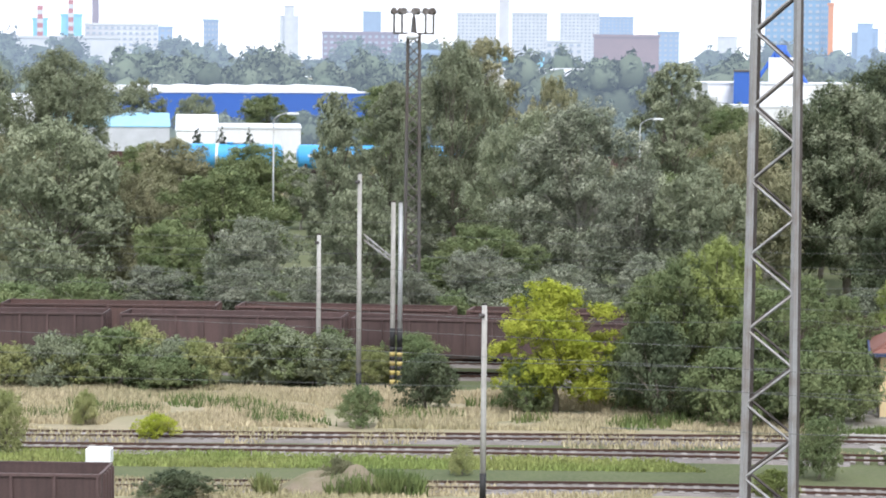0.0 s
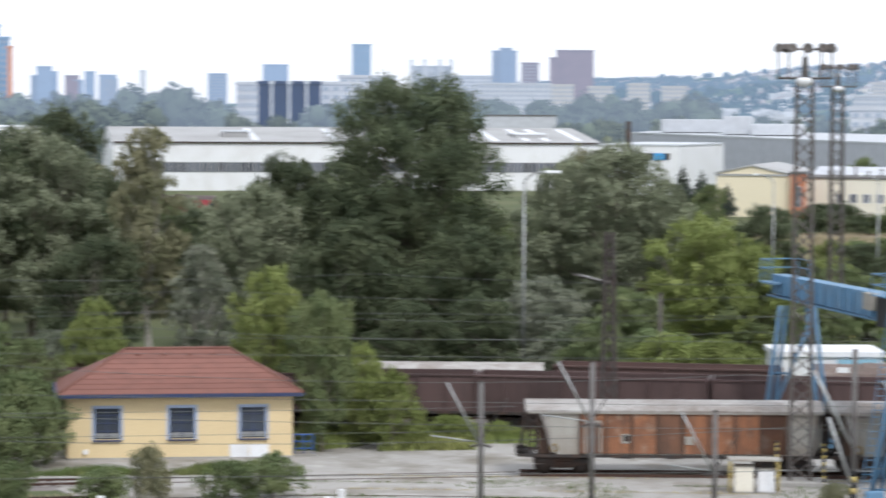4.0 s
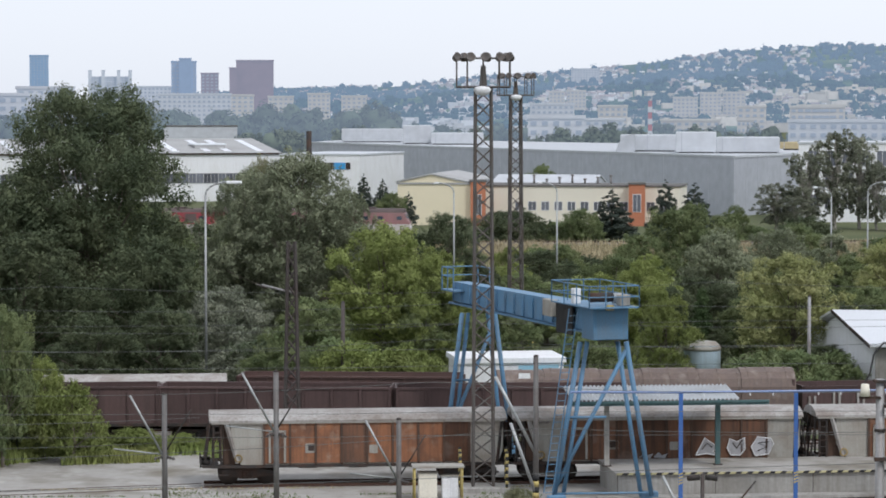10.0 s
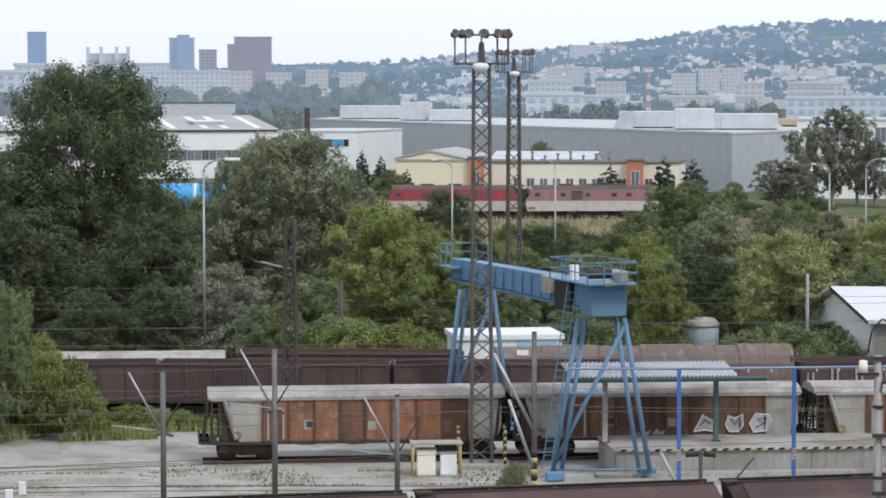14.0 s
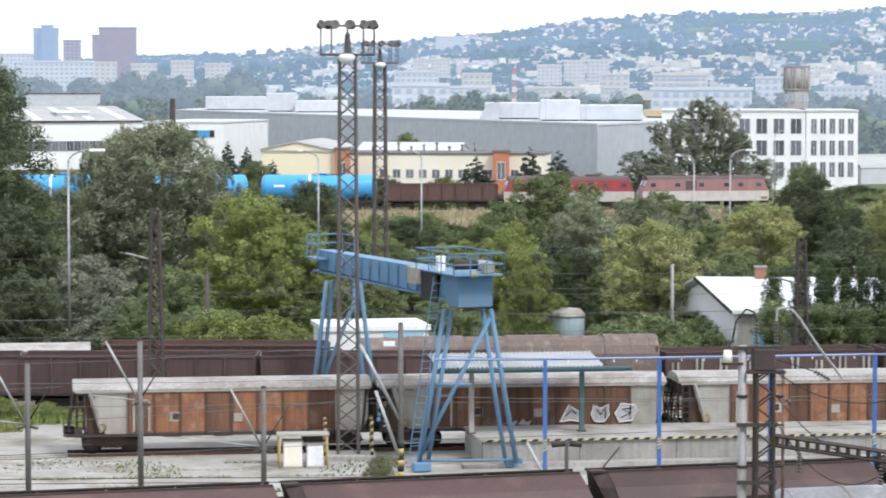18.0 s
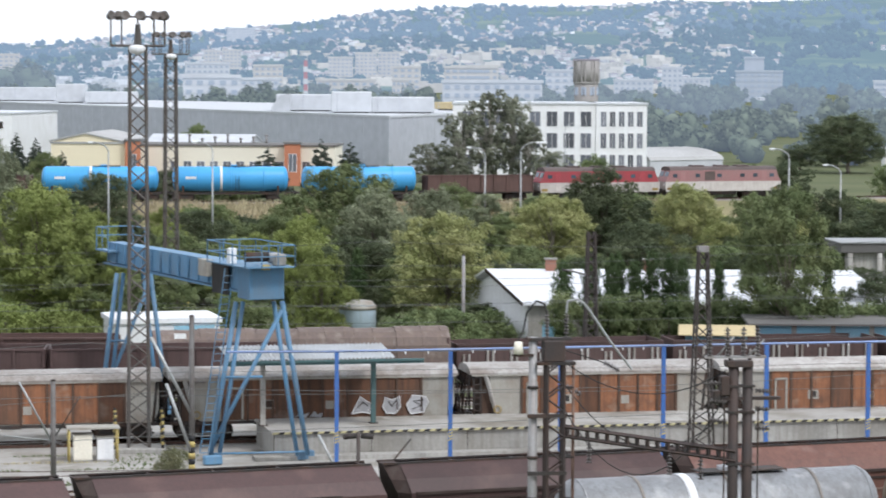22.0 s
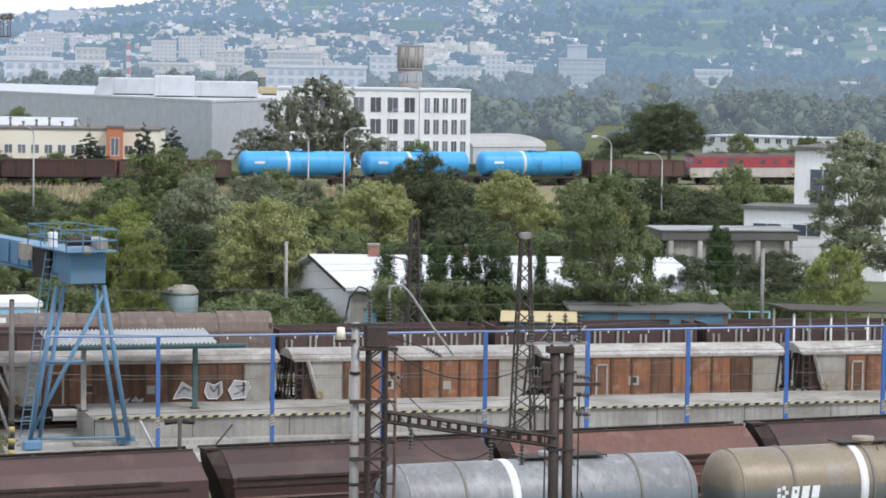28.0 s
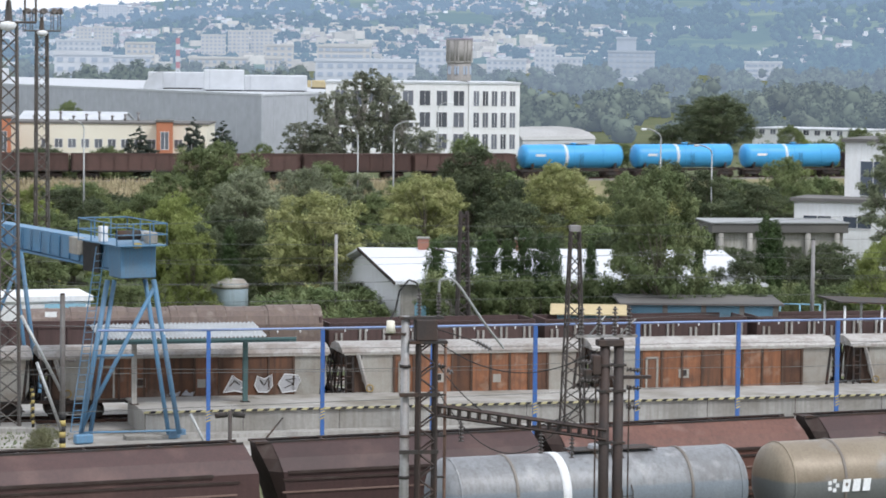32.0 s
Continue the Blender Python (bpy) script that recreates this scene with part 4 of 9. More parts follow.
def tank_wagon(m, mat, label, length=11.3, r=1.42, band=0.38, rings=3, far=False, mark=None, name="tank_wagon"):
    """A bogie tank wagon: dished barrel, saddles, ladder, walkway and dome."""
    w = thing(name, m, label, "tank wagon", "blue tank wagons" if far else "tank wagons of the yard")
    zc, h = (2.72 if far else 2.58), length / 2
    prof = [(0.02, -h)] + [(r * math.sin(a), -h + 0.55 - 0.55 * math.cos(a)) for a in (0.25, 0.6, 0.95, 1.25)] + [(r, -h + 0.62)]
    prof = prof + [(q, -x) for q, x in prof[::-1]]
    bm = lathe(bmesh.new(), prof, "x", 40)
    b = part("barrel", bm, mat, w)
    b.matrix_basis = Matrix.Translation((0, 0, zc))
    bx = -h + band * length
    bm = lathe(bmesh.new(), [(r + 0.004, bx - 0.16), (r + 0.02, bx - 0.16), (r + 0.02, bx + 0.16), (r + 0.004, bx + 0.16)], "x", 40, False)
    o = part("band", bm, M["whiteband"], w, "white stripe round the barrel")
    o.matrix_basis = Matrix.Translation((0, 0, zc))
    for k in range(rings):
        x = -h + length * (0.22 + 0.56 * k / (rings - 1)) + 0.05
        o = part("hoop", lathe(bmesh.new(), [(r + 0.003, x - 0.05), (r + 0.035, x - 0.05), (r + 0.035, x + 0.05), (r + 0.003, x + 0.05)], "x", 40, False), mat if far else M["hoop"], w)
        o.matrix_basis = Matrix.Translation((0, 0, zc))
    for x in (-h + 0.6, h - 0.6):
        o = part("end_rim", lathe(bmesh.new(), [(r - 0.01, x - 0.03), (r + 0.022, x - 0.03), (r + 0.022, x + 0.03), (r - 0.01, x + 0.03)], "x", 40, False), mat, w)
        o.matrix_basis = Matrix.Translation((0, 0, zc))
    part("dome", tube(bmesh.new(), (0.4, 0, zc + r - 0.1), (0.4, 0, zc + r + 0.22), 0.42, 0.4, 18), mat, w)
    bm = bmesh.new()
    box(bm, -0.8, 2.4, -0.45, 0.45, zc + r + 0.06, zc + r + 0.1)
    for x in (-0.8, 0.8, 2.4):
        for y in (-0.45, 0.45):
            tube(bm, (x, y, zc + r), (x, y, zc + r + 0.12), 0.02, 0.02, 6)
    part("walkway", bm, M["iron"], w)
    bm = bmesh.new()
    for s in (-1, 1):
        for dx in (-0.2, 0.2):
            tube(bm, (0.8 + dx, s * (r + 0.08), 0.9), (0.8 + dx, s * (r + 0.08), zc + 0.2), 0.022, 0.022, 6)
            tube(bm, (0.8 + dx, s * (r + 0.08), zc + 0.2), (0.8 + dx, s * 0.5, zc + r + 0.08), 0.022, 0.022, 6)
        for k in range(7):
            tube(bm, (0.6, s * (r + 0.08), 1.0 + 0.27 * k), (1.0, s * (r + 0.08), 1.0 + 0.27 * k), 0.016, 0.016, 6)
    part("ladder", bm, M["iron"], w)
    for e in (-1, 1):
        bm = extrude(bmesh.new(), [(-1.2, 1.0), (1.2, 1.0), (1.25, 1.9), (0.7, zc - r + 0.15), (0, zc - r + 0.02), (-0.7, zc - r + 0.15), (-1.25, 1.9)], e * (h - 1.3) - 0.12, e * (h - 1.3) + 0.12)
        part("saddle", bm, M["iron"], w)
        bogie(w, e * (h - 1.3))
    part("underframe", box(box(bmesh.new(), -h - 0.3, h + 0.3, -1.2, -1.0, 0.85, 1.08), -h - 0.3, h + 0.3, 1.0, 1.2, 0.85, 1.08), M["iron"], w)
    part("outlet_pipe", tube(bmesh.new(), (0, -1.2, 0.7), (0, 1.2, 0.7), 0.11), M["iron"], w)
    buffers(w, h + 0.3)
    if mark:
        x0, words, size = mark
        bm = bmesh.new()
        # a company mark as plain shapes: three pale slanted bars and a small ring of dots
        for k in range(3):
            x = x0 + 0.55 + 0.42 * k
            extrude(bm, [(x, -0.24), (x + 0.3, -0.24), (x + 0.36, 0.2), (x + 0.06, 0.2)], -r - 0.03, -r - 0.012, "y")
        for k in range(5):
            a = 2 * math.pi * k / 5
            x, z = x0 + 0.2 + 0.17 * math.cos(a), 0.17 * math.sin(a)
            extrude(bm, [(x - 0.07, z - 0.07), (x + 0.07, z - 0.07), (x + 0.07, z + 0.07), (x - 0.07, z + 0.07)], -r - 0.03, -r - 0.012, "y")
        o = part("painted_mark", bm, M["whiteband"], w, "plain white company mark")
        o.matrix_basis = Matrix.Translation((0, 0, zc - 0.02))
    if far:
        o = part("painted_mark", one(-h + 1.6, -h + 2.9, -r - 0.03, -r - 0.005, 0.02, 0.32), M["white"], w, "small pale company mark")
        o.matrix_basis = Matrix.Translation((0, 0, zc))
    return w


def loco(m, upper, label):
    """A bogie diesel locomotive with a cab at each end."""
    w = thing("diesel_locomotive", m, label, "locomotive", "locomotives of the freight train")
    h = 7.9
    bm = extrude(bmesh.new(), [(-h, 0.92), (h, 0.92), (h + 0.1, 1.4), (h + 0.1, 2.15), (-h - 0.1, 2.15), (-h - 0.1, 1.4)], -1.45, 1.45, "y")
    part("lower_body", bm, M["lococream"], w, "grimy cream lower body")
    bm = extrude(bmesh.new(), [(-h - 0.1, 2.15), (h + 0.1, 2.15), (h - 0.25, 2.75), (h - 0.55, 3.55), (-h + 0.55, 3.55), (-h + 0.25, 2.75)], -1.44, 1.44, "y")
    part("upper_body", bm, upper, w)
    bm = extrude(bmesh.new(), [(-1.44, 3.55), (-1.2, 3.85), (-0.6, 4.02), (0.6, 4.02), (1.2, 3.85), (1.44, 3.55)], -h + 0.5, h - 0.5)
    part("roof", bm, M["locoroof"], w, "sooty brown roof")
    bm = bmesh.new()
    for x in (-3.2, 0.2, 3.0):
        box(bm, x - 0.8, x + 0.8, -0.7, 0.7, 4.0, 4.18)
    part("roof_vent", bm, M["locoroof"], w)
    for s in (-1, 1):
        y0, y1 = sorted((s * 1.43, s * 1.47))
        for x in (-6.7, -3.6, -0.6, 2.6, 4.4, 6.7):
            part("window", one(x - 0.3, x + 0.3, y0, y1, 2.68, 3.12), M["glass"], w)
        for x in (-5.6, 5.6):
            part("door", one(x - 0.35, x + 0.35, y0, y1, 2.2, 3.4), upper, w)
            part("door", one(x - 0.35, x + 0.35, y0, y1, 1.1, 2.1), M["lococream"], w)
        part("grille", one(-2.6, -1.2, y0, y1, 2.3, 3.4), M["locoroof"], w, "sooty radiator grille")
        for e in (-1, 1):
            part("warning_patch", one(e * (h - 0.5) - 0.4, e * (h - 0.5) + 0.4, y0, y1, 1.1, 1.42), M["rustyellow"], w, "dirty yellow warning patch")
    for e in (-1, 1):
        for y in (-0.75, 0.75):
            bm = one(-0.03, 0.03, y - 0.55, y + 0.55, 0, 0.62)
            o = part("windscreen", bm, M["glass"], w)
            o.matrix_basis = Matrix.Translation((e * (h - 0.26), 0, 2.8)) @ Matrix.Rotation(radians(-20 * e), 4, "Y")
            part("headlamp", tube(bmesh.new(), (e * (h + 0.05), y * 1.3, 1.75), (e * (h + 0.16), y * 1.3, 1.75), 0.14, 0.14, 12), M["white"], w)
        bm = bmesh.new()
        box(bm, e * (h - 0.1) - 0.15, e * (h - 0.1) + 0.15, -1.4, 1.4, 0.45, 1.25)
        part("bumper_beam", bm, M["iron"], w)
        bogie(w, e * 4.6, 2.4)
    part("fuel_tank", one(-1.9, 1.9, -1.2, 1.2, 0.45, 1.2, 0.08), M["iron"], w)
    part("underframe", box(bmesh.new(), -h, h, -1.3, 1.3, 1.1, 1.25), M["iron"], w)
    buffers(w, h + 0.1)
    return w


def hood_wagon(m, half=8.2):
    w = thing("hooded_wagon", m, "long covered wagon with weathered brown rounded hoods", "freight wagon")
    n, ztop = 6, 3.45
    for k in range(n):
        a, b = -half + 2 * half * k / n, -half + 2 * half * (k + 1) / n
        g = 0.0 if k % 2 else 0.07
        pts = [(-1.42 + g, 1.2), (-1.42 + g, 2.5), (-1.25 + g, 2.95), (-0.85, 3.28 - g), (-0.3, ztop - g), (0.3, ztop - g), (0.85, 3.28 - g), (1.25 - g, 2.95), (1.42 - g, 2.5), (1.42 - g, 1.2)]
        part("hood", extrude(bmesh.new(), pts, a - (0.15 if k % 2 else 0), b + (0.15 if k % 2 else 0)), M["hoodbrown"], w)
        for x in (a + 0.3, (a + b) / 2, b - 0.3):
            q = [(y * 1.012, z * 1.004 + 0.02) for y, z in pts]
            part("hoop", extrude(bmesh.new(), q, x - 0.05, x + 0.05), M["hoodbrown"], w)
    part("underframe", box(bmesh.new(), -half - 0.3, half + 0.3, -1.3, 1.3, 0.95, 1.2), M["iron"], w)
    for e in (-1, 1):
        part("end_wall", one(e * (half + 0.02) - 0.06, e * (half + 0.02) + 0.06, -1.4, 1.4, 1.2, 2.9), M["maroon"], w)
        bogie(w, e * (half - 2.2))
    buffers(w, half + 0.3)
    return w


def stake_wagon(m, half=6.1):
    w = thing("stake_wagon", m, "brown low-sided wagon with a row of pale stakes", "freight wagon", "stake wagons")
    part("deck", box(bmesh.new(), -half, half, -1.4, 1.4, 1.0, 1.18), M["iron"], w)
    for s in (-1, 1):
        part("side_wall", one(-half, half, *sorted((s * 1.36, s * 1.42)), 1.18, 2.3), M["maroon"], w)
        part("top_rail", one(-half, half, *sorted((s * 1.36, s * 1.46)), 2.3, 2.42), M["maroon"], w)
        for k in range(9):
            x = -half + 0.5 + k * (2 * half - 1.0) / 8
            for d in (-0.16, 0.16):
                hh = 2.05 if k % 3 else 1.75
                part("stake", one(x + d - 0.06, x + d + 0.06, *sorted((s * 1.43, s * 1.54)), 1.05, hh + 0.1), M["roofgrey"], w)
    for e in (-1, 1):
        part("end_wall", one(e * half - 0.05, e * half + 0.05, -1.4, 1.4, 1.15, 2.42), M["maroon"], w)
        bogie(w, e * (half - 1.9))
    buffers(w, half)
    return w


def covered_wagon(m, half=5.6):
    w = thing("covered_wagon", m, "maroon covered wagon with a pale grey roof", "freight wagon")
    part("body", one(-half, half, -1.4, 1.4, 1.05, 2.6), M["maroon"], w)
    part("roof", extrude(bmesh.new(), [(-1.5, 2.55), (-1.45, 2.75), (-0.7, 3.0), (0.7, 3.0), (1.45, 2.75), (1.5, 2.55)], -half - 0.1, half + 0.1), M["roofgrey"], w, "pale grey roof")
    for k in range(7):
        x = -half + 0.1 + k * (2 * half - 0.2) / 6
        for s in (-1, 1):
            part("rib", one(x - 0.05, x + 0.05, *sorted((s * 1.39, s * 1.47)), 1.0, 2.6), M["maroon"], w)
    for e in (-1, 1):
        bogie(w, e * (half - 1.9))
    buffers(w, half)
    return w


# rows of stored wagons
for x in (-96.6, -84, -71.4, -58.8, -46.2, -33.6, -21.0, -8.4, 4.2):
    gondola(T_2.car(T_2.find(x), RAIL), M["maroon"], "empty dark maroon open wagon with ribbed steel sides")
for x in (-94, -81, -68, -55, -42.6, -30, -4.6):
    gondola(T_3.car(T_3.find(x), RAIL), M["maroon2"], "brown open wagon with ribbed sides in the back row", top=3.05)
covered_wagon(T_3.car(T_3.find(-17.3), RAIL))
hood_wagon(T_3.car(T_3.find(11.7), RAIL))
for x in (26.5, 39.4, 52.3):
    stake_wagon(T_3.car(T_3.find(x), RAIL))
for k, (x, half) in enumerate(((-3.7, 7.05), (10.72, 7.0), (24.45, 6.05), (37.45, 6.4), (51.2, 6.45))):
    hopper_orange(T_A.car(T_A.find(x), RAIL), ("rusty orange covered hopper wagon with pale grey ends", "rusty covered hopper wagon with white graffiti loops", "orange-brown covered hopper wagon behind the platform")[min(k, 2)],
                  M["orange"] if k != 1 else M["rustdark"], tags=k == 1, half=half)
for x in (-6.6, 4.45, 15.55, 26.65, 37.75, 48.8):
    hopper_brown(T_NEAR.car(T_NEAR.find(x), RAIL), "faded red open hopper wagon with pale scuffs" if x == 26.65 else "red-brown open hopper wagon with dark sloped ends", paint="redorange" if x == 26.65 else "redbrown")
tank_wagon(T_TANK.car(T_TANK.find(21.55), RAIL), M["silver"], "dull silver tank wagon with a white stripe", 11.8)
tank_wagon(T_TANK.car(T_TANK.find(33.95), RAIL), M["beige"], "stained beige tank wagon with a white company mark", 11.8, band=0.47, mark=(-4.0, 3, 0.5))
gondola(T_D.car(T_D.find(-55.6), RAIL), M["maroon"], "dark brown open wagon on an overgrown siding", top=2.78)


# ---- yard structures ----
def yellow_house():
    L, Dp, eave = 11.2, 6.6, 3.35
    h = thing("yellow_house", pose(-33.64, 135.07, 0, 0, 0, 15.0), "single-storey cream plastered hut with a red hipped roof", "house")
    t = 0.3
    wins = ((1.35, 2.6), (5.05, 6.3), (8.6, 9.85))
    # one front with three openings cut through it
    bm = bmesh.new()
    xs = [0.0] + [q for w in wins for q in w] + [L]
    zs = (0.0, 1.05, 2.6, eave)
    for i in range(len(xs) - 1):
        for k in range(3):
            if i % 2 and k == 1:
                continue
            for y in (0, t):
                bm.faces.new([bm.verts.new((u, y, z)) for u, z in ((xs[i], zs[k]), (xs[i + 1], zs[k]), (xs[i + 1], zs[k + 1]), (xs[i], zs[k + 1]))])
    for a, b in wins:
        for p, q in (((a, 1.05), (b, 1.05)), ((b, 1.05), (b, 2.6)), ((b, 2.6), (a, 2.6)), ((a, 2.6), (a, 1.05))):
            bm.faces.new([bm.verts.new(v) for v in ((p[0], 0, p[1]), (q[0], 0, q[1]), (q[0], t, q[1]), (p[0], t, p[1]))])
    for p, q in (((0, 0), (L, 0)), ((L, 0), (L, eave)), ((L, eave), (0, eave)), ((0, eave), (0, 0))):
        bm.faces.new([bm.verts.new(v) for v in ((p[0], 0, p[1]), (q[0], 0, q[1]), (q[0], t, q[1]), (p[0], t, p[1]))])
    bmesh.ops.remove_doubles(bm, verts=bm.verts[:], dist=0.001)
    bmesh.ops.recalc_face_normals(bm, faces=bm.faces[:])
    part("front_wall", bm, M["cream"], h)
    part("side_wall", one(0, t, t, Dp - t, 0, eave), M["cream"], h)
    part("side_wall", one(L - t, L, t, Dp - t, 0, eave), M["cream"], h)
    part("back_wall", one(0, L, Dp - t, Dp, 0, eave), M["cream"], h)
    part("plinth", one(-0.04, L + 0.04, -0.04, 0.0, 0, 0.14), M["concrete"], h)
    for a, b in wins:
        bm = bmesh.new()
        for p in ((a - 0.14, b + 0.14, 2.6, 2.74), (a - 0.14, a, 1.0, 2.6), (b, b + 0.14, 1.0, 2.6)):
            box(bm, p[0], p[1], -0.03, 0.03, p[2], p[3])
        w = part("window_frame", bm, M["skyblue"], h, "pale blue window surround")
        part("sill", one(a - 0.1, b + 0.1, -0.12, 0.05, 0.95, 1.03), M["navy"], w)
        part("pane", one(a, b, 0.12, 0.14, 1.05, 2.6), M["glass"], w)
        part("blind", one(a + 0.05, b - 0.05, 0.09, 0.115, 1.12, 1.35), M["zinc"], w)
        bm = box(bmesh.new(), (a + b) / 2 - 0.03, (a + b) / 2 + 0.03, 0.08, 0.13, 1.05, 2.6)
        for z in (1.45, 1.85, 2.25):
            box(bm, a, b, 0.085, 0.125, z - 0.015, z + 0.015)
        part("glazing_bar", bm, M["navy"], w)
    o = 0.5
    z0, z1 = eave - 0.02, 5.25
    r0, r1 = 3.0, L - 2.9
    bm = bmesh.new()
    e = [bm.verts.new(p) for p in ((-o, -o, z0), (L + o, -o, z0), (L + o, Dp + o, z0), (-o, Dp + o, z0))]
    r = [bm.verts.new(p) for p in ((r0, Dp / 2, z1), (r1, Dp / 2, z1))]
    for f in ((e[0], e[1], r[1], r[0]), (e[1], e[2], r[1]), (e[2], e[3], r[0], r[1]), (e[3], e[0], r[0]), e[::-1]):
        bm.faces.new(f)
    roof = part("roof", bm, M["terracotta"], h, "red tiled hipped roof")
    # courses of tiles on the front slope
    for k in range(9):
        f0, f1 = k / 9, (k + 1) / 9 + 0.02
        a0, a1 = -o + (r0 + o) * f0, L + o - (L + o - r1) * f0
        b0, b1 = -o + (r0 + o) * f1, L + o - (L + o - r1) * f1
        y0, y1 = -o + (Dp / 2 + o) * f0, -o + (Dp / 2 + o) * min(f1, 1)
        za, zb = z0 + (z1 - z0) * f0, z0 + (z1 - z0) * min(f1, 1)
        bm = bmesh.new()
        v = [bm.verts.new(p) for p in ((a0, y0 - 0.02, za + 0.045), (a1, y0 - 0.02, za + 0.045), (b1, y1, zb + 0.01), (b0, y1, zb + 0.01), (a0, y0 - 0.02, za - 0.01), (a1, y0 - 0.02, za - 0.01))]
        bm.faces.new(v[:4])
        bm.faces.new((v[4], v[5], v[1], v[0]))
        part("tile_course", bm, M["terracotta"], roof)
    bm = tube(bmesh.new(), (r0, Dp / 2, z1 + 0.03), (r1, Dp / 2, z1 + 0.03), 0.09)
    for p, q in (((-o, -o, z0), (r0, Dp / 2, z1)), ((L + o, -o, z0), (r1, Dp / 2, z1))):
        tube(bm, (p[0], p[1], p[2] + 0.03), (q[0], q[1], q[2] + 0.03), 0.08)
    part("ridge_tiles", bm, M["terracotta"], roof)
    for x in (3.6, 4.9, 6.2, 7.4):
        part("vent_tile", one(x - 0.14, x + 0.14, Dp / 2 - 0.62, Dp / 2 - 0.4, z1 - 0.28, z1 - 0.14), M["terracotta"], roof)
    part("gutter", one(-o, L + o, -o - 0.1, -o, z0 - 0.16, z0 + 0.02), M["navy"], h, "dark blue gutter board")
    part("gutter", one(-o - 0.1, -o, -o, Dp + o, z0 - 0.16, z0 + 0.02), M["navy"], h)
    part("cabinet_door", one(8.05, 9.0, -0.06, -0.01, 0.1, 0.75), M["white"], h, "white low service door")
    part("cabinet_door", one(9.05, 10.0, -0.06, -0.01, 0.1, 0.75), M["white"], h, "white low service door")
    part("wall_lamp", tube(bmesh.new(), (0.9, -0.12, 0.45), (0.9, 0, 0.45), 0.13, 0.13, 12), M["white"], h)
    bm = bmesh.new()
    for x in (L + 0.1, L + 0.6, L + 1.05):
        tube(bm, (x, 0.3, 0), (x, 0.3, 1.15), 0.03)
    for z in (0.45, 0.8, 1.15):
        tube(bm, (L, 0.3, z), (L + 1.05, 0.3, z), 0.03)
    part("railing", bm, M["post"], h, "blue tubular railing")
    part("step", one(L + 0.02, L + 1.3, 0.1, 1.4, 0, 0.18), M["concrete"], h)


yellow_house()

# platform
PA = math.degrees(math.atan2(4.4, 46))
PLAT = pose(6.9, 128.4, 0, 0, 0, PA)
plat = thing("loading_platform", PLAT, "long weathered concrete loading platform with a striped edge", "platform", kind="structure")
bm = one(1.6, 62, 0, 5.1, 0, 1.17)
part("concrete_body", bm, M["concrete"], plat)
part("deck_slab", one(1.5, 62, -0.12, 5.1, 1.17, 1.27), M["paving"], plat)
part("kerb_step", one(0.6, 62, -0.9, -0.02, 0, 0.24), M["concrete"], plat)
ys, bs = (shared(extrude(bmesh.new(), [(0, 0), (0.2, 0), (0.28, 0.1), (0.08, 0.1)], 0, 0.02, "y"), "stripe", M[c]) for c in ("stripe", "black"))
for k in range(150):
    s = part("edge_stripe", bs if k % 2 else ys, M["black" if k % 2 else "stripe"], plat)
    s.matrix_basis = Matrix.Translation((1.5 + 0.2 * k * 1.33, -0.145, 1.17))
    s.scale = (1.33, 1, 1)
for k in range(13):
    part("joint", one(1.6 + 4.6 * k, 1.63 + 4.6 * k, -0.006, 0.02, 0.24, 1.17), M["iron"], plat)


def canopy():
    c = thing("platform_canopy", PLAT, "corrugated pale roof on two steel columns over the platform", "canopy")
    x0, x1, y0, y1 = -0.4, 7.5, 0.9, 4.3
    bm = bmesh.new()
    rows = []
    for k in range(81):
        x = x0 + (x1 - x0) * k / 80
        z = 0.05 * math.cos(k * math.pi)
        rows.append([bm.verts.new((x, y, 4.55 + z + (y - y0) * 0.10 + d)) for y, d in ((y0, 0), (y1, 0), (y1, -0.02), (y0, -0.02))])
    for a, b in zip(rows, rows[1:]):
        for i in range(4):
            bm.faces.new((a[i], b[i], b[(i + 1) % 4], a[(i + 1) % 4]))
    bmesh.ops.recalc_face_normals(bm, faces=bm.faces[:])
    part("corrugated_roof", bm, M["sheet"], c, "pale corrugated sheet roof")
    part("fascia", one(x0, x1 + 1.4, y0 - 0.06, y0, 4.28, 4.5), M["darkgreen"], c)
    part("gutter", one(x0, x1 + 1.4, y0 - 0.14, y0 - 0.06, 4.4, 4.5), M["darkgreen"], c)
    for x in (1.5, 6.8):
        part("column", one(x - 0.11, x + 0.11, 2.4, 2.62, 1.27, 4.6), M["concrete"] if x < 5 else M["darkgreen"], c)
        part("beam", one(x - 0.08, x + 0.08, y0, y1, 4.35, 4.5), M["darkgreen"], c)
        part("foot_plate", one(x - 0.2, x + 0.2, 2.3, 2.72, 1.27, 1.31), M["iron"], c)


M["sheet"] = material("pale_corrugated_sheet", (0.55, 0.57, 0.58), 0.5, 0.2, stain=(0.36, 0.35, 0.33), amount=0.5, scale=0.7)
M["darkgreen"] = material("dark_green_steel", (0.07, 0.13, 0.13), 0.6, amount=0.3)
canopy()


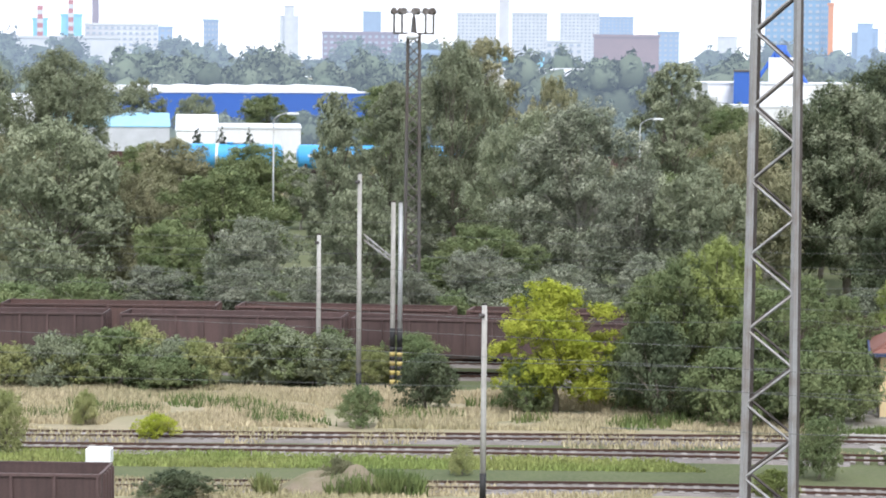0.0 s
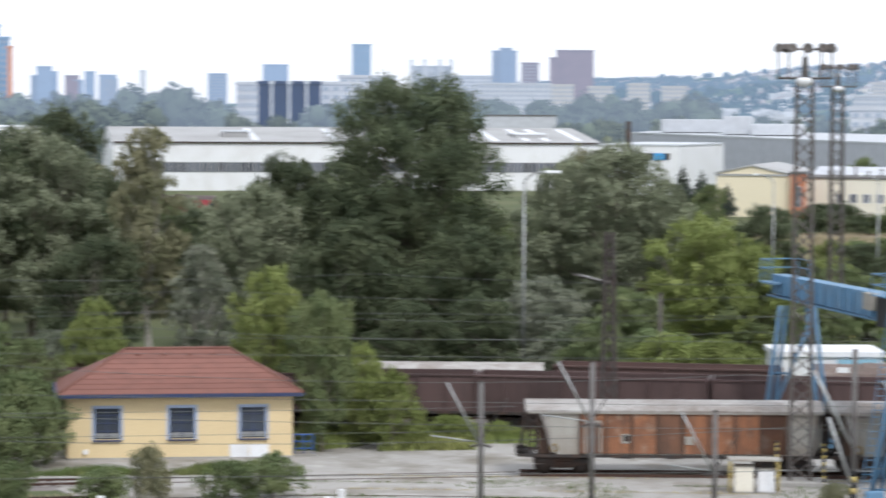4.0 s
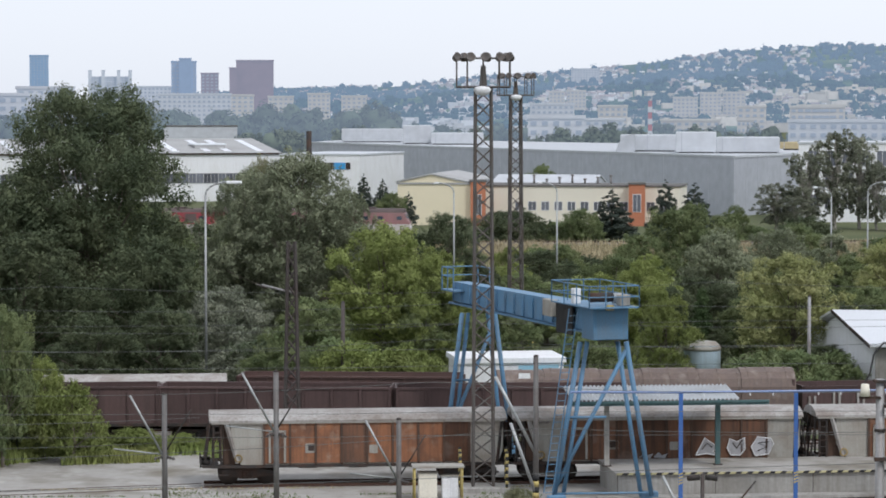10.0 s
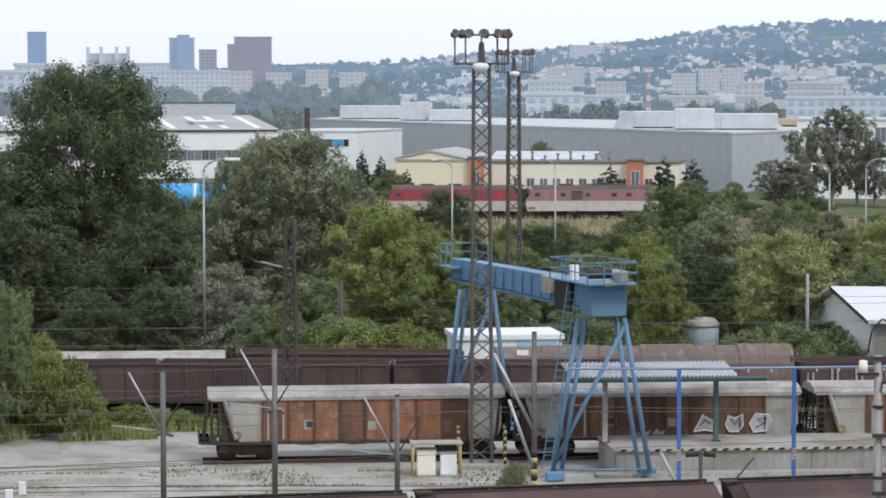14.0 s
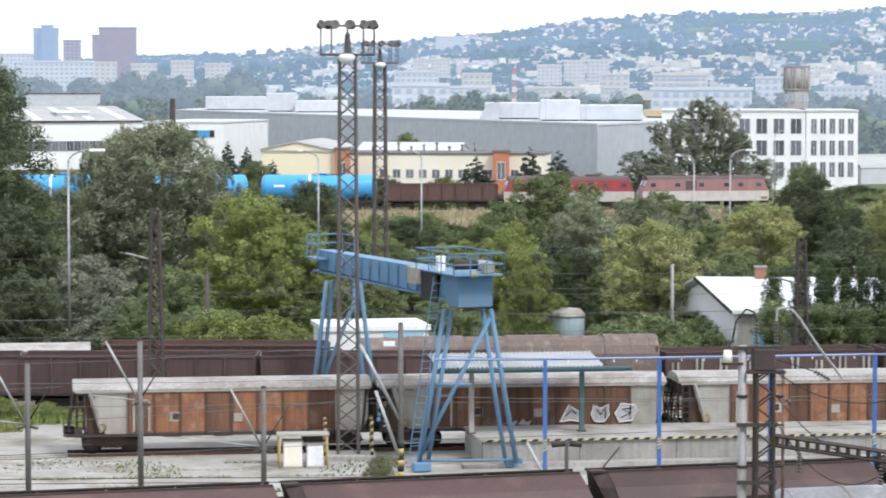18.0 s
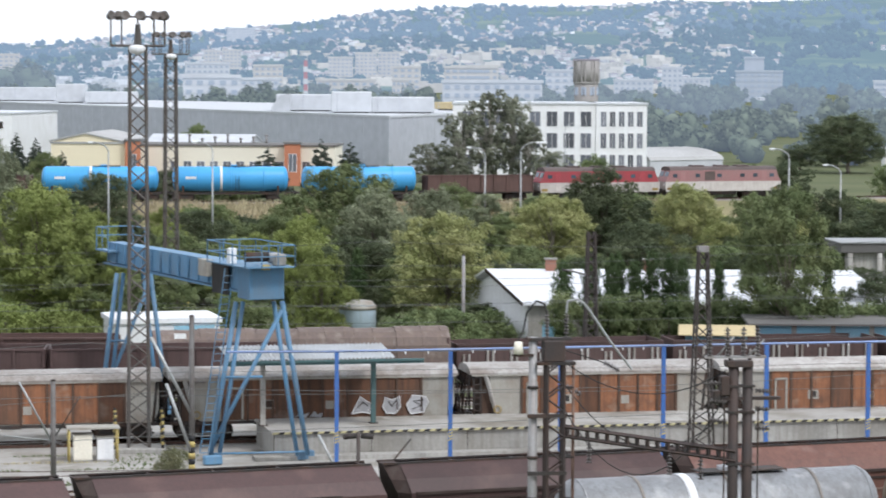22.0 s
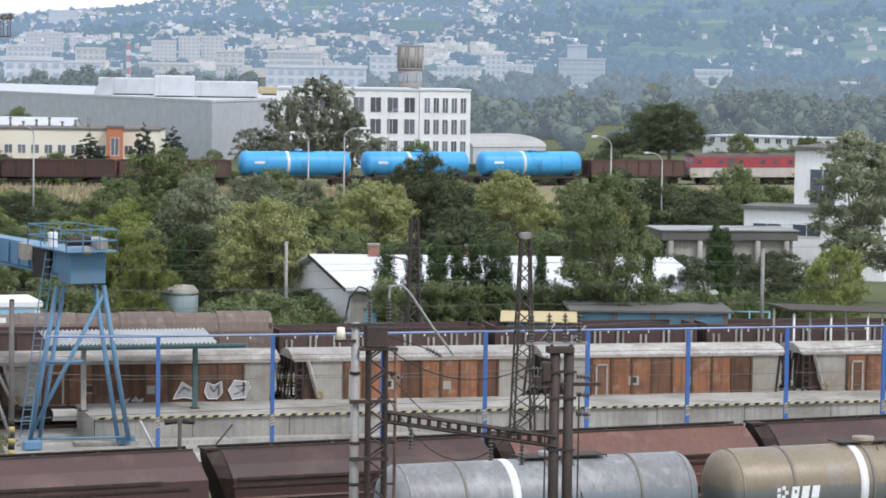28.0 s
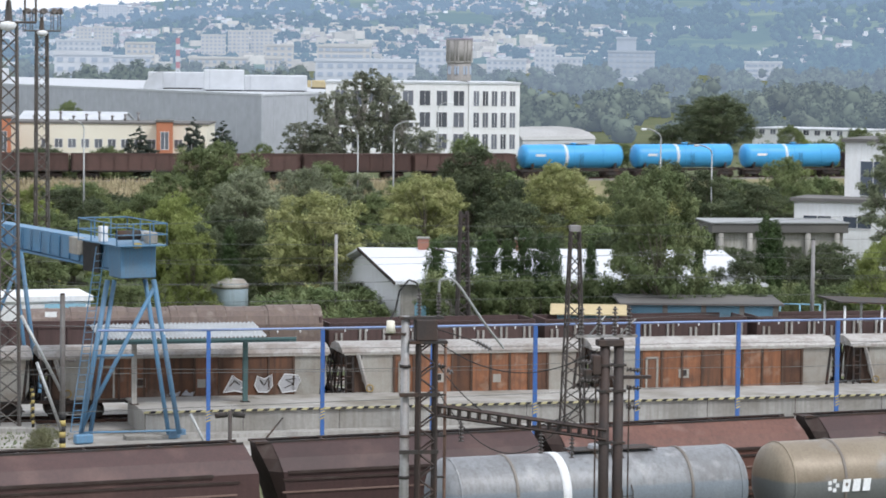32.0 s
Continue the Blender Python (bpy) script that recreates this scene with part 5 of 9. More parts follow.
def blue_posts():
    top = 5.2
    base = [Vector((x, 126.1 + 0.50 * k, 0)) for k, x in enumerate((11.2, 16.48, 21.68, 26.64, 31.68, 36.75, 41.84, 46.95))]
    lead = Vector((6.2, 126.2, 0))
    for k, p in enumerate(base):
        w = thing("blue_post", Matrix.Translation(p), "bright blue square post with hazard stripes at its foot", "post", "blue posts along the platform")
        part("shaft", one(-0.09, 0.09, -0.09, 0.09, 0, top), M["post"], w)
        part("foot_plate", one(-0.2, 0.2, -0.2, 0.2, 0, 0.07), M["concrete"], w)
        for i in range(4):
            bm = extrude(bmesh.new(), [(-0.095, 1.05 + 0.14 * i), (0.095, 1.13 + 0.14 * i), (0.095, 1.2 + 0.14 * i), (-0.095, 1.12 + 0.14 * i)], -0.1, -0.091, "y")
            part("hazard_stripe", bm, M["yellow"], w)
    rail = thing("conductor_rail", Matrix(), "thin blue rail along the tops of the posts", "rail")
    pts = [lead] + base
    for a, b in zip(pts, pts[1:]):
        part("rail_bar", tube(bmesh.new(), a + Vector((0, 0, top + 0.05)), b + Vector((0, 0, top + 0.05)), 0.055, 0.055, 4), M["railpale"], rail)
    bm = bmesh.new()
    for a, b in zip(pts, pts[1:]):
        for f in (0.2, 0.4, 0.6, 0.8):
            p = a.lerp(b, f)
            tube(bm, p + Vector((0, -0.02, top - 0.12)), p + Vector((0, -0.02, top)), 0.03, 0.03, 6)
    part("insulators", bm, M["white"], rail)


blue_posts()


def gantry_crane():
    near, far = Vector((7.75, 127.3, 0)), Vector((2.35, 145.0, 0))
    d = far - near
    c = thing("gantry_crane", pose(near.x, near.y, 0, 0, 0, math.degrees(math.atan2(d.y, d.x)) - 90), "light blue steel gantry crane with a winch trolley", "gantry crane")
    span = d.length
    yaw = Matrix.Rotation(-(math.atan2(d.y, d.x) - math.pi / 2), 4, "Z")

    def leg(p, q, r=0.12, name="leg"):
        return part(name, tube(bmesh.new(), p, q, r, r * 0.95, 12), M["crane"], c)
    a = radians(-(math.degrees(math.atan2(d.y, d.x)) - 90) + 4)

    def along(u, v, z):
        """u metres along the tracks, v metres over the girder's line."""
        return Vector((u * math.cos(a), u * math.sin(a) + v, z))
    for v, top, foot in ((0.0, 1.05, 2.25), (span, 0.85, 1.75)):
        zt = 7.45 if v == 0 else 7.5
        for s in (-1, 1):
            leg(along(s * top, v, zt), along(s * foot, v, 0.35))
            leg(along(s * (top - 0.35), v + 0.1, zt), along(s * (foot - 0.45), v + 0.1, 0.35), 0.105, "inner_leg")
            part("wheel_truck", one(s * foot - 0.42, s * foot + 0.42, v - 0.2, v + 0.2, 0.08, 0.5, 0.05), M["crane"], c)
        leg(along(top, v, zt - 0.4), along(-foot, v + 0.05, 0.6), 0.1, "diagonal_brace")
        leg(along(-foot, v, 0.5), along(foot, v, 0.5), 0.05, "sill_beam")
        leg(along(-(top + foot) / 2, v, 4.0), along((top + foot) / 2 - 1.5, v, 4.0), 0.06, "tie_bar")
    part("end_box", one(-0.85, 0.85, -1.0, 0.55, 7.6, 9.05, 0.04), M["crane"], c, "deep blue end box of the crane")
    part("girder", girder(span), M["crane"], c)
    for k in range(15):
        y = 1.2 + (span + 1.5) * k / 14
        part("stiffener", one(-0.56, -0.49, y - 0.03, y + 0.03, 7.95, 8.95), M["crane"], c)
    part("flange", one(-0.65, 0.65, 0.5, span + 3.2, 7.8, 7.88), M["crane"], c)
    part("walkway", one(-1.3, 1.1, -1.7, 3.4, 9.08, 9.14), M["crane"], c)
    bm = bmesh.new()
    for u0, v0, u1, v1 in ((-1.3, -1.7, 1.1, -1.7), (1.1, -1.7, 1.1, 3.4), (-1.3, -1.7, -1.3, 3.4), (-1.3, 3.4, 1.1, 3.4)):
        for z in (9.6, 10.1):
            tube(bm, (u0, v0, z), (u1, v1, z), 0.03, 0.03, 6)
        for f in (0, 0.33, 0.66, 1):
            x, y = u0 + (u1 - u0) * f, v0 + (v1 - v0) * f
            tube(bm, (x, y, 9.1), (x, y, 10.1), 0.03, 0.03, 6)
    part("handrail", bm, M["crane"], c)
    e = span + 3.2
    deck = part("end_walkway", one(-1.05, 1.05, e - 2.1, e + 0.05, 8.52, 8.6), M["crane"], c)
    for z in (9.3, 9.75):
        for p, q in (((-1.0, e - 2.0), (-1.0, e)), ((1.0, e - 2.0), (1.0, e)), ((-1.0, e), (1.0, e))):
            part("rail", tube(bmesh.new(), (*p, z), (*q, z), 0.03, 0.03, 6), M["crane"], deck)
    for x, y in ((-1, e), (1, e), (-1, e - 2), (1, e - 2), (-1, e - 1)):
        part("stanchion", tube(bmesh.new(), (x, y, 8.6), (x, y, 9.75), 0.03, 0.03, 6), M["crane"], deck)
    part("cable_drum", tube(bmesh.new(), (-0.75, -0.2, 9.5), (0.35, -0.2, 9.5), 0.22, 0.22, 16), M["iron"], c, "dark rope drum")
    part("motor", tube(bmesh.new(), (0.35, -0.3, 9.45), (0.85, -0.3, 9.45), 0.25, 0.25, 12), M["zinc"], c)
    part("motor_box", one(-1.1, -0.75, 0.9, 1.3, 9.14, 9.85, 0.03), M["white"], c)
    part("gear_box", one(0.4, 0.9, -1.1, -0.6, 9.14, 9.65, 0.04), M["palegrey"], c)
    part("beacon", one(-0.35, 0.0, -1.45, -1.15, 8.98, 9.22, 0.04), M["yellow"], c)
    part("cable_curtain", one(-0.72, -0.64, 2.2, 4.4, 7.6, 9.05), M["black"], c, "hanging black cables on the girder")
    part("trolley", one(-1.0, -0.62, 4.4, 5.6, 8.3, 9.1, 0.03), M["palegrey"], c)
    bm = bmesh.new()
    for dx in (-0.2, 0.2):
        tube(bm, along(-2.65 + dx, -0.4, 0.6), along(-1.5 + dx, -0.4, 9.0), 0.025, 0.025, 6)
    for k in range(26):
        f = k / 26
        p = along(-2.65, -0.4, 0.6).lerp(along(-1.5, -0.4, 9.0), f)
        tube(bm, p + Vector((-0.2, 0, 0)), p + Vector((0.2, 0, 0)), 0.018, 0.018, 6)
    part("ladder", bm, M["crane"], c)


def girder(span):
    bm = bmesh.new()
    a = [bm.verts.new(p) for p in ((-0.5, 0.5, 7.9), (0.5, 0.5, 7.9), (0.5, 0.5, 9.1), (-0.5, 0.5, 9.1))]
    b = [bm.verts.new(p) for p in ((-0.42, span + 3.2, 7.95), (0.42, span + 3.2, 7.95), (0.42, span + 3.2, 8.95), (-0.42, span + 3.2, 8.95))]
    for k in range(4):
        bm.faces.new((a[k], a[(k + 1) % 4], b[(k + 1) % 4], b[k]))
    bm.faces.new(a[::-1])
    bm.faces.new(b)
    bmesh.ops.recalc_face_normals(bm, faces=bm.faces[:])
    return bm


gantry_crane()


def floodlight(x, y, top=20.6, w=0.86, turn=0.0, label="tall rusty lattice mast with a crown of floodlights"):
    f = thing("floodlight_mast", pose(x, y, 0, 0, 0, turn), label, "floodlight mast", "floodlight masts")
    part("footing", one(-1.3, 1.3, -1.0, 1.0, 0, 0.3, 0.05), M["concrete"], f)
    part("shaft", lattice(bmesh.new(), 0, 0, w * 1.12, w * 0.85, 0.3, top - 1.5, 26, 0.08, 0.036), M["mast"], f)
    bm = bmesh.new()
    z = top - 1.5
    for s in (-1, 1):
        tube(bm, (-1.25, s * 0.5, z), (1.25, s * 0.5, z), 0.05, 0.05, 4)
        tube(bm, (s * 1.25, -0.5, z), (s * 1.25, 0.5, z), 0.05, 0.05, 4)
        for x2 in (-1.25, -0.75, 0.0, 0.75, 1.25):
            tube(bm, (x2, s * 0.5, z), (x2, s * 0.5, top - 0.15), 0.035, 0.035, 4)
        tube(bm, (-1.25, s * 0.5, top - 0.15), (1.25, s * 0.5, top - 0.15), 0.035, 0.035, 4)
    tube(bm, (0, 0, z), (0, 0, top - 0.5), 0.2, 0.12, 6)
    part("lamp_frame", bm, M["mast"], f)
    for k, (x2, s, a) in enumerate(((-1.25, -1, 40), (-0.6, -1, 10), (0.1, -1, -10), (0.75, -1, 25), (1.25, -1, -40), (-0.9, 1, 160), (0.2, 1, 200), (1.1, 1, 215))):
        head = lathe(bmesh.new(), [(0.05, -0.2), (0.15, -0.16), (0.21, 0.08), (0.23, 0.1), (0.19, 0.08), (0.02, 0.04)], "z", 14, False)
        o = part("floodlight", head, M["mast"], f, "round grey floodlight")
        o.matrix_basis = Matrix.Translation((x2, s * 0.5, top - 0.12)) @ Matrix.Rotation(radians(a), 4, "Z") @ Matrix.Rotation(radians(68), 4, "X")
    part("service_lamp", lathe(bmesh.new(), [(0.05, -0.32), (0.3, -0.24), (0.42, -0.02), (0.3, 0.1), (0.05, 0.14)], "z", 16), M["white"], f, "white rounded lamp under the platform").matrix_basis = Matrix.Translation((-0.05, -0.55, z - 0.1))
    for k in range(4):
        x2, y2 = ((-1.1, -0.9), (1.1, -0.9), (1.1, 0.9), (-1.1, 0.9))[k]
        p = part("guard_post", tube(bmesh.new(), (x2, y2, 0), (x2, y2, 2.0), 0.07, 0.07, 8), M["black"], f)
        for i in range(6):
            part("hazard_band", tube(bmesh.new(), (x2, y2, 0.15 + 0.32 * i), (x2, y2, 0.3 + 0.32 * i), 0.075, 0.075, 8), M["yellow"], p)


M["mast"] = material("mast_steel", (0.125, 0.118, 0.112), 0.6, 0.35, stain=(0.10, 0.07, 0.05), amount=0.6, scale=0.8, streak=0.5)
floodlight(2.35, 131.6)
floodlight(5.97, 202.91, turn=8, label="tall lattice floodlight mast among the trees")
floodlight(-71.22, 163.13, turn=20, label="slim lattice floodlight mast behind the wagons")


def big_lattice():
    f = thing("lattice_mast", pose(-30.68, 105.63, 0, 0, 0, 12), "heavy grey lattice mast beside the tracks", "lattice mast")
    w0, w1, top = 1.9, 1.62, 21.8
    for sx in (-1, 1):
        # shade put into the colour: rear legs and side braces take darker steel
        for sy in (-1, 1):
            bm = bmesh.new()
            tube(bm, (sx * w0 / 2, sy * w0 / 2, 0), (sx * w1 / 2, sy * w1 / 2, top), 0.155, 0.14, 4)
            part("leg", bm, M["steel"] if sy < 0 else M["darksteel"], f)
    n = 15
    for i in range(n):
        z0, z1 = top * i / n, top * (i + 1) / n
        for s in (-1, 1):
            w = w0 + (w1 - w0) * (i + 0.5) / n
            a = 1 if i % 2 else -1
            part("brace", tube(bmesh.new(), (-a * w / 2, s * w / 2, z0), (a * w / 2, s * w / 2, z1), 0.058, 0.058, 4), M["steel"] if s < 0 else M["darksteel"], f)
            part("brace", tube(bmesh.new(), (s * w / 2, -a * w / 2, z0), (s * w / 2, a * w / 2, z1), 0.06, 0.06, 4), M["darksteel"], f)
    part("top_plate", one(-1.1, 1.1, -1.1, 1.1, top, top + 0.12), M["steel"], f)
    part("footing", one(-1.4, 1.4, -1.4, 1.4, 0, 0.35, 0.05), M["concrete"], f)


big_lattice()


def pole(x, y, h, r=0.13, mat="steel", label="plain grey steel pole of the overhead line", foot="", name="line_pole", r2=None):
    p = thing(name, Matrix.Translation((x, y, 0)), label, "pole", "overhead line poles")
    part("shaft", tube(bmesh.new(), (0, 0, 0), (0, 0, h), r, r2 or r * 0.85, 12), M[mat], p)
    part("cap", tube(bmesh.new(), (0, 0, h), (0, 0, h + 0.06), r * 0.95, r * 0.6, 12), M["iron"], p)
    if foot:
        for i in range(8):
            part("hazard_band", tube(bmesh.new(), (0, 0, 0.3 + 0.25 * i), (0, 0, 0.55 + 0.25 * i), r + 0.012, r + 0.012, 12), M["black" if i % 2 else "yellow"], p)
    return p


def strut(p, a, b, name="cantilever_tube", mat="zinc", r=0.045):
    return part(name, tube(bmesh.new(), a, b, r, r, 8), M[mat], p)


def insulator(p, at, axis=(0, 0, 1), n=5, r=0.09):
    bm = bmesh.new()
    d = Vector(axis).normalized()
    for k in range(n):
        c = Vector(at) + d * (0.11 * k)
        tube(bm, c, c + d * 0.05, r, r * 0.55, 10)
    tube(bm, Vector(at), Vector(at) + d * (0.11 * n), 0.03, 0.03, 6)
    return part("insulator", bm, M["insulator"], p)


M["polegrey"] = material("pole_grey", (0.16, 0.155, 0.15), 0.6, 0.3, stain=(0.08, 0.06, 0.05), amount=0.5, streak=0.4)
# poles with cantilever arms in the yard
for t in ((-10.86, 112.48, 6.57), (-6.37, 112.82, 7.45), (-1.42, 113.99, 5.38)):
    p = pole(*t, 0.125, "polegrey", "slim steel pole with a pale cantilever tube")
    z = t[2] - 2.9
    strut(p, (0.0, 0, z + 0.3), (-1.35, -0.4, z + 2.9))
    strut(p, (0.0, 0, z + 0.5), (1.1, -0.3, z + 2.3), mat="iron", r=0.03)
    strut(p, (-2.0, -0.5, z + 0.75), (0, 0, z + 0.45), mat="zinc", r=0.03)
    for s in (-1, 1):
        insulator(p, (s * 0.12, 0, z + 0.35), (s, -0.2, -0.25), 3)
p = pole(4.41, 119.92, 7.44, 0.13, "polegrey", "concrete pole with yellow and black bands at its foot", foot="y")
strut(p, (0.0, 0, 3.2), (-1.75, -0.5, 6.6), r=0.07)
strut(p, (0.1, 0, 1.2), (-1.1, -0.5, 4.6), r=0.07)
insulator(p, (0.15, 0, 4.6), (1, 0, 0), 4)
part("sign_plate", one(-0.75, -0.25, -0.2, -0.17, 6.5, 6.72), M["white"], p)
# poles of the left part
for t in ((-58.84, 128.13, 11.79, 0.13), (-64.56, 135.39, 8.10, 0.13), (-40.41, 99.61, 8.25, 0.12)):
    p = pole(*t, "concrete", "pale concrete pole with a dark painted foot")
    part("dark_band", tube(bmesh.new(), (0, 0, 0.6), (0, 0, 1.7), t[3] + 0.01, t[3] + 0.01, 12), M["black"], p)
    insulator(p, (0, -0.15, t[2] - 0.4), (0, -1, 0), 3)
for dx, mt in ((0, "concrete"), (0.42, "zinc")):
    x, y = -60.13, 135.24
    p = pole(x + dx, y, 10.0, 0.14, mt, "one of two parallel pale poles with hazard bands", foot="y")
    part("dark_band", tube(bmesh.new(), (0, 0, 2.3), (0, 0, 3.3), 0.15, 0.15, 12), M["black"], p)
    if dx == 0:
        bm = bmesh.new()
        tube(bm, (0, 0, 6.8), (-1.8, 0.2, 7.9), 0.05, 0.05, 6)
        tube(bm, (0, 0, 7.0), (-1.8, 0.2, 8.2), 0.05, 0.05, 6)
        for k in range(5):
            tube(bm, (-0.36 * k, 0.04 * k, 6.8 + 0.22 * k), (-0.36 * k - 0.2, 0.04 * k, 7.0 + 0.26 * k), 0.03, 0.03, 6)
        part("bracket", bm, M["steel"], p)
# dark lattice masts of the overhead line
for x, y, h, w in ((-7.26, 143.02, 11.30, 0.6), (29.48, 162.35, 8.54, 0.62)):
    f = thing("line_mast", pose(x, y, 0), "dark rusty lattice mast of the overhead line", "lattice mast", "lattice line masts")
    part("shaft", lattice(bmesh.new(), 0, 0, w * 1.3, w * 0.6, 0, h, 16, 0.085, 0.05), M["darksteel"], f)
    part("arm", tube(bmesh.new(), (0, 0, h - 2.6), (-1.5, -0.3, h - 2.2), 0.06, 0.06, 6), M["steel"], f)
    insulator(f, (-1.4, -0.3, h - 2.3), (-0.6, 0, 0.2), 4)
f = thing("line_mast", pose(25.69, 115.17, 0), "dark grey tapering lattice mast before the platform", "lattice mast", "lattice line masts")
h = 10.54
part("shaft", lattice(bmesh.new(), 0, 0, 1.05, 0.36, 0, h, 20, 0.05, 0.028), M["darksteel"], f)
part("head_plate", one(-0.22, 0.22, -0.22, 0.22, h - 0.1, h + 0.15), M["steel"], f)
pole(-5.38, 165.91, 6.62, 0.14, "darksteel", "dark steel pole beside the bushes")
pole(50.92, 162.19, 6.83, 0.13, "steel", "grey steel pole beside the garages")
pole(22.97, 170.46, 6.64, 0.12, "steel", "grey pole in front of a chestnut tree")


M["rustpole"] = material("rusty_pole", (0.20, 0.13, 0.10), 0.8, 0.2, stain=(0.10, 0.06, 0.045), amount=0.7, scale=1.5, streak=0.4)
M["postdark"] = material("dark_brown_steel", (0.050, 0.042, 0.040), 0.65, 0.2, stain=(0.085, 0.052, 0.04), amount=0.5, scale=1.2, streak=0.5)


def portal():
    """The anchor portal in front: a pale pole, a lattice post, a slatted beam and a double post."""
    D = 87.0
    x0, y0 = 13.78, 85.90
    f = thing("anchor_post", Matrix.Translation((x0, y0, 0)), "pale pole and dark lattice post of an anchor portal", "line mast")
    part("pale_pole", tube(bmesh.new(), (0, 0, 0), (0, 0, 9.72), 0.16, 0.13, 14), M["steel"], f)
    bm = bmesh.new()
    for dx in (0.42, 0.95):
        for dy in (-0.22, 0.22):
            tube(bm, (dx, dy, 0), (dx, dy, 9.1), 0.07, 0.06, 4)
    for k in range(22):
        z = 0.2 + 0.4 * k
        for dy in (-0.22, 0.22):
            a, b = (0.42, 0.95) if k % 2 else (0.95, 0.42)
            tube(bm, (a, dy, z), (b, dy, z + 0.4), 0.03, 0.03, 4, False)
    part("lattice_post", bm, M["postdark"], f)
    part("head_box", one(0.3, 0.98, -0.3, 0.3, 8.95, 9.62, 0.03), M["postdark"], f, "dark switch box on the lattice post")
    part("head_plate", one(0.1, 1.3, -0.32, 0.32, 8.86, 8.95), M["iron"], f)
    part("head_plate", one(-0.2, 1.2, -0.2, 0.2, 9.62, 9.7), M["iron"], f)
    part("thin_pole", tube(bmesh.new(), (1.28, 0, 0), (1.28, 0, 8.9), 0.055, 0.05, 8), M["rustpole"], f, "thin rusty pole")
    for z in (3.3, 4.6, 5.9, 7.2, 8.1):
        part("bracket", one(0.9, 1.3, -0.05, 0.05, z, z + 0.06), M["iron"], f)
        part("pole_band", tube(bmesh.new(), (0, 0, z), (0, 0, z + 0.09), 0.18, 0.18, 12), M["iron"], f)
    for z in (2.5, 5.4, 7.2):
        part("clamp", one(-0.2, 1.05, -0.27, -0.2, z, z + 0.12), M["iron"], f)
    for dx in (0.43, 1.05):
        insulator(f, (dx, 0, 9.7), (0, 0, 1), 7, 0.1)
    bm = bmesh.new()
    last = Vector((0.43, 0, 10.46))
    for q in ((0.35, 0, 10.75), (0.1, 0, 10.85), (-0.2, 0, 10.5), (-0.32, 0, 9.9), (-0.48, 0, 9.6)):
        tube(bm, last, q, 0.03, 0.03, 6)
        last = Vector(q)
    part("jumper_cable", bm, M["black"], f)
    bm = bmesh.new()
    last = Vector((1.05, 0, 10.46))
    for q in ((1.08, 0, 10.84), (1.41, 0, 10.89), (1.6, 0, 10.76), (1.78, 0, 10.54), (2.44, 0, 9.57), (3.14, 0, 8.67)):
        tube(bm, last, q, 0.04, 0.04, 6)
        last = Vector(q)
    part("bent_rod", bm, M["zinc"], f)
    part("pot", tube(bmesh.new(), (-0.48, -0.1, 9.2), (-0.48, -0.1, 9.58), 0.16, 0.12, 12), M["cream2"], f, "cream porcelain pot")
    part("bracket", one(-0.66, 0, -0.16, 0.04, 9.12, 9.2), M["iron"], f)
    x1, y1 = 19.75, 83.19
    g = thing("double_post", Matrix.Translation((x1, y1, 0)), "dark double post with insulators and a switch on top", "line mast")
    for dx in (-0.2, 0.24):
        part("post", tube(bmesh.new(), (dx, 0, 0), (dx, 0, 9.18), 0.165, 0.16, 14), M["postdark"], g)
        for z in (3.0, 6.0, 7.6, 8.4):
            part("clamp", one(dx - 0.2, dx + 0.2, -0.18, 0.18, z, z + 0.07), M["iron"], g)
    part("cross_arm", one(-0.75, 1.25, -0.1, 0.1, 8.0, 8.1), M["postdark"], g)
    part("switch_box", one(-0.46, 0.36, -0.22, 0.22, 9.02, 9.22, 0.02), M["postdark"], g)
    part("switch_box", one(-0.62, -0.36, -0.2, 0.2, 8.15, 8.75, 0.03), M["postdark"], g)
    part("side_box", one(-0.85, -0.62, -0.15, 0.15, 7.9, 8.3, 0.03), M["iron"], g)
    part("top_arm", one(-1.1, 0.8, -0.07, 0.07, 9.28, 9.36), M["steel"], g)
    for dx in (-0.3, 0.3):
        part("bracket", one(dx - 0.05, dx + 0.05, -0.05, 0.05, 9.2, 9.28), M["iron"], g)
    for dx in (-0.95, -0.4, 0.1, 0.55):
        insulator(g, (dx, 0, 9.36), (0, 0, 1), 8, 0.105)
    for dx, dz in ((-0.7, 0.6), (0.25, 0.5)):
        strut(g, (dx, 0, 9.35), (dx + 0.5, 0, 9.35 + dz), "switch_blade", "zinc", 0.025)
    part("down_rod", tube(bmesh.new(), (0.55, -0.1, 0), (0.55, -0.1, 7.8), 0.025, 0.025, 6), M["iron"], g)
    part("down_rod", tube(bmesh.new(), (-0.5, -0.1, 0), (-0.5, -0.1, 7.9), 0.025, 0.025, 6), M["iron"], g)
    for z in (7.35, 7.95, 8.5):
        insulator(g, (-0.45, -0.1, z), (-1, 0, 0.1), 5, 0.085)
        insulator(g, (0.48, -0.1, z - 0.2), (1, 0, -0.1), 4, 0.085)
    # strain insulators in the cables that leave the lattice post
    for q, (dx, dz, ax) in enumerate(((2.29, 8.88, (1, 0, -0.55)), (1.08, 8.15, (1, 0, -0.55)))):
        insulator(f, (dx, 0.1, dz), ax, 5, 0.1)
        part("stay_wire", tube(bmesh.new(), (1.0, 0.05, 9.3) if q == 0 else (0.95, 0.1, 8.22), (dx, 0.1, dz), 0.018, 0.018, 5), M["black"], f)
    # slack cables from post to post
    top0, top1 = Vector((x0, y0, 0)), Vector((x1, y1, 0))
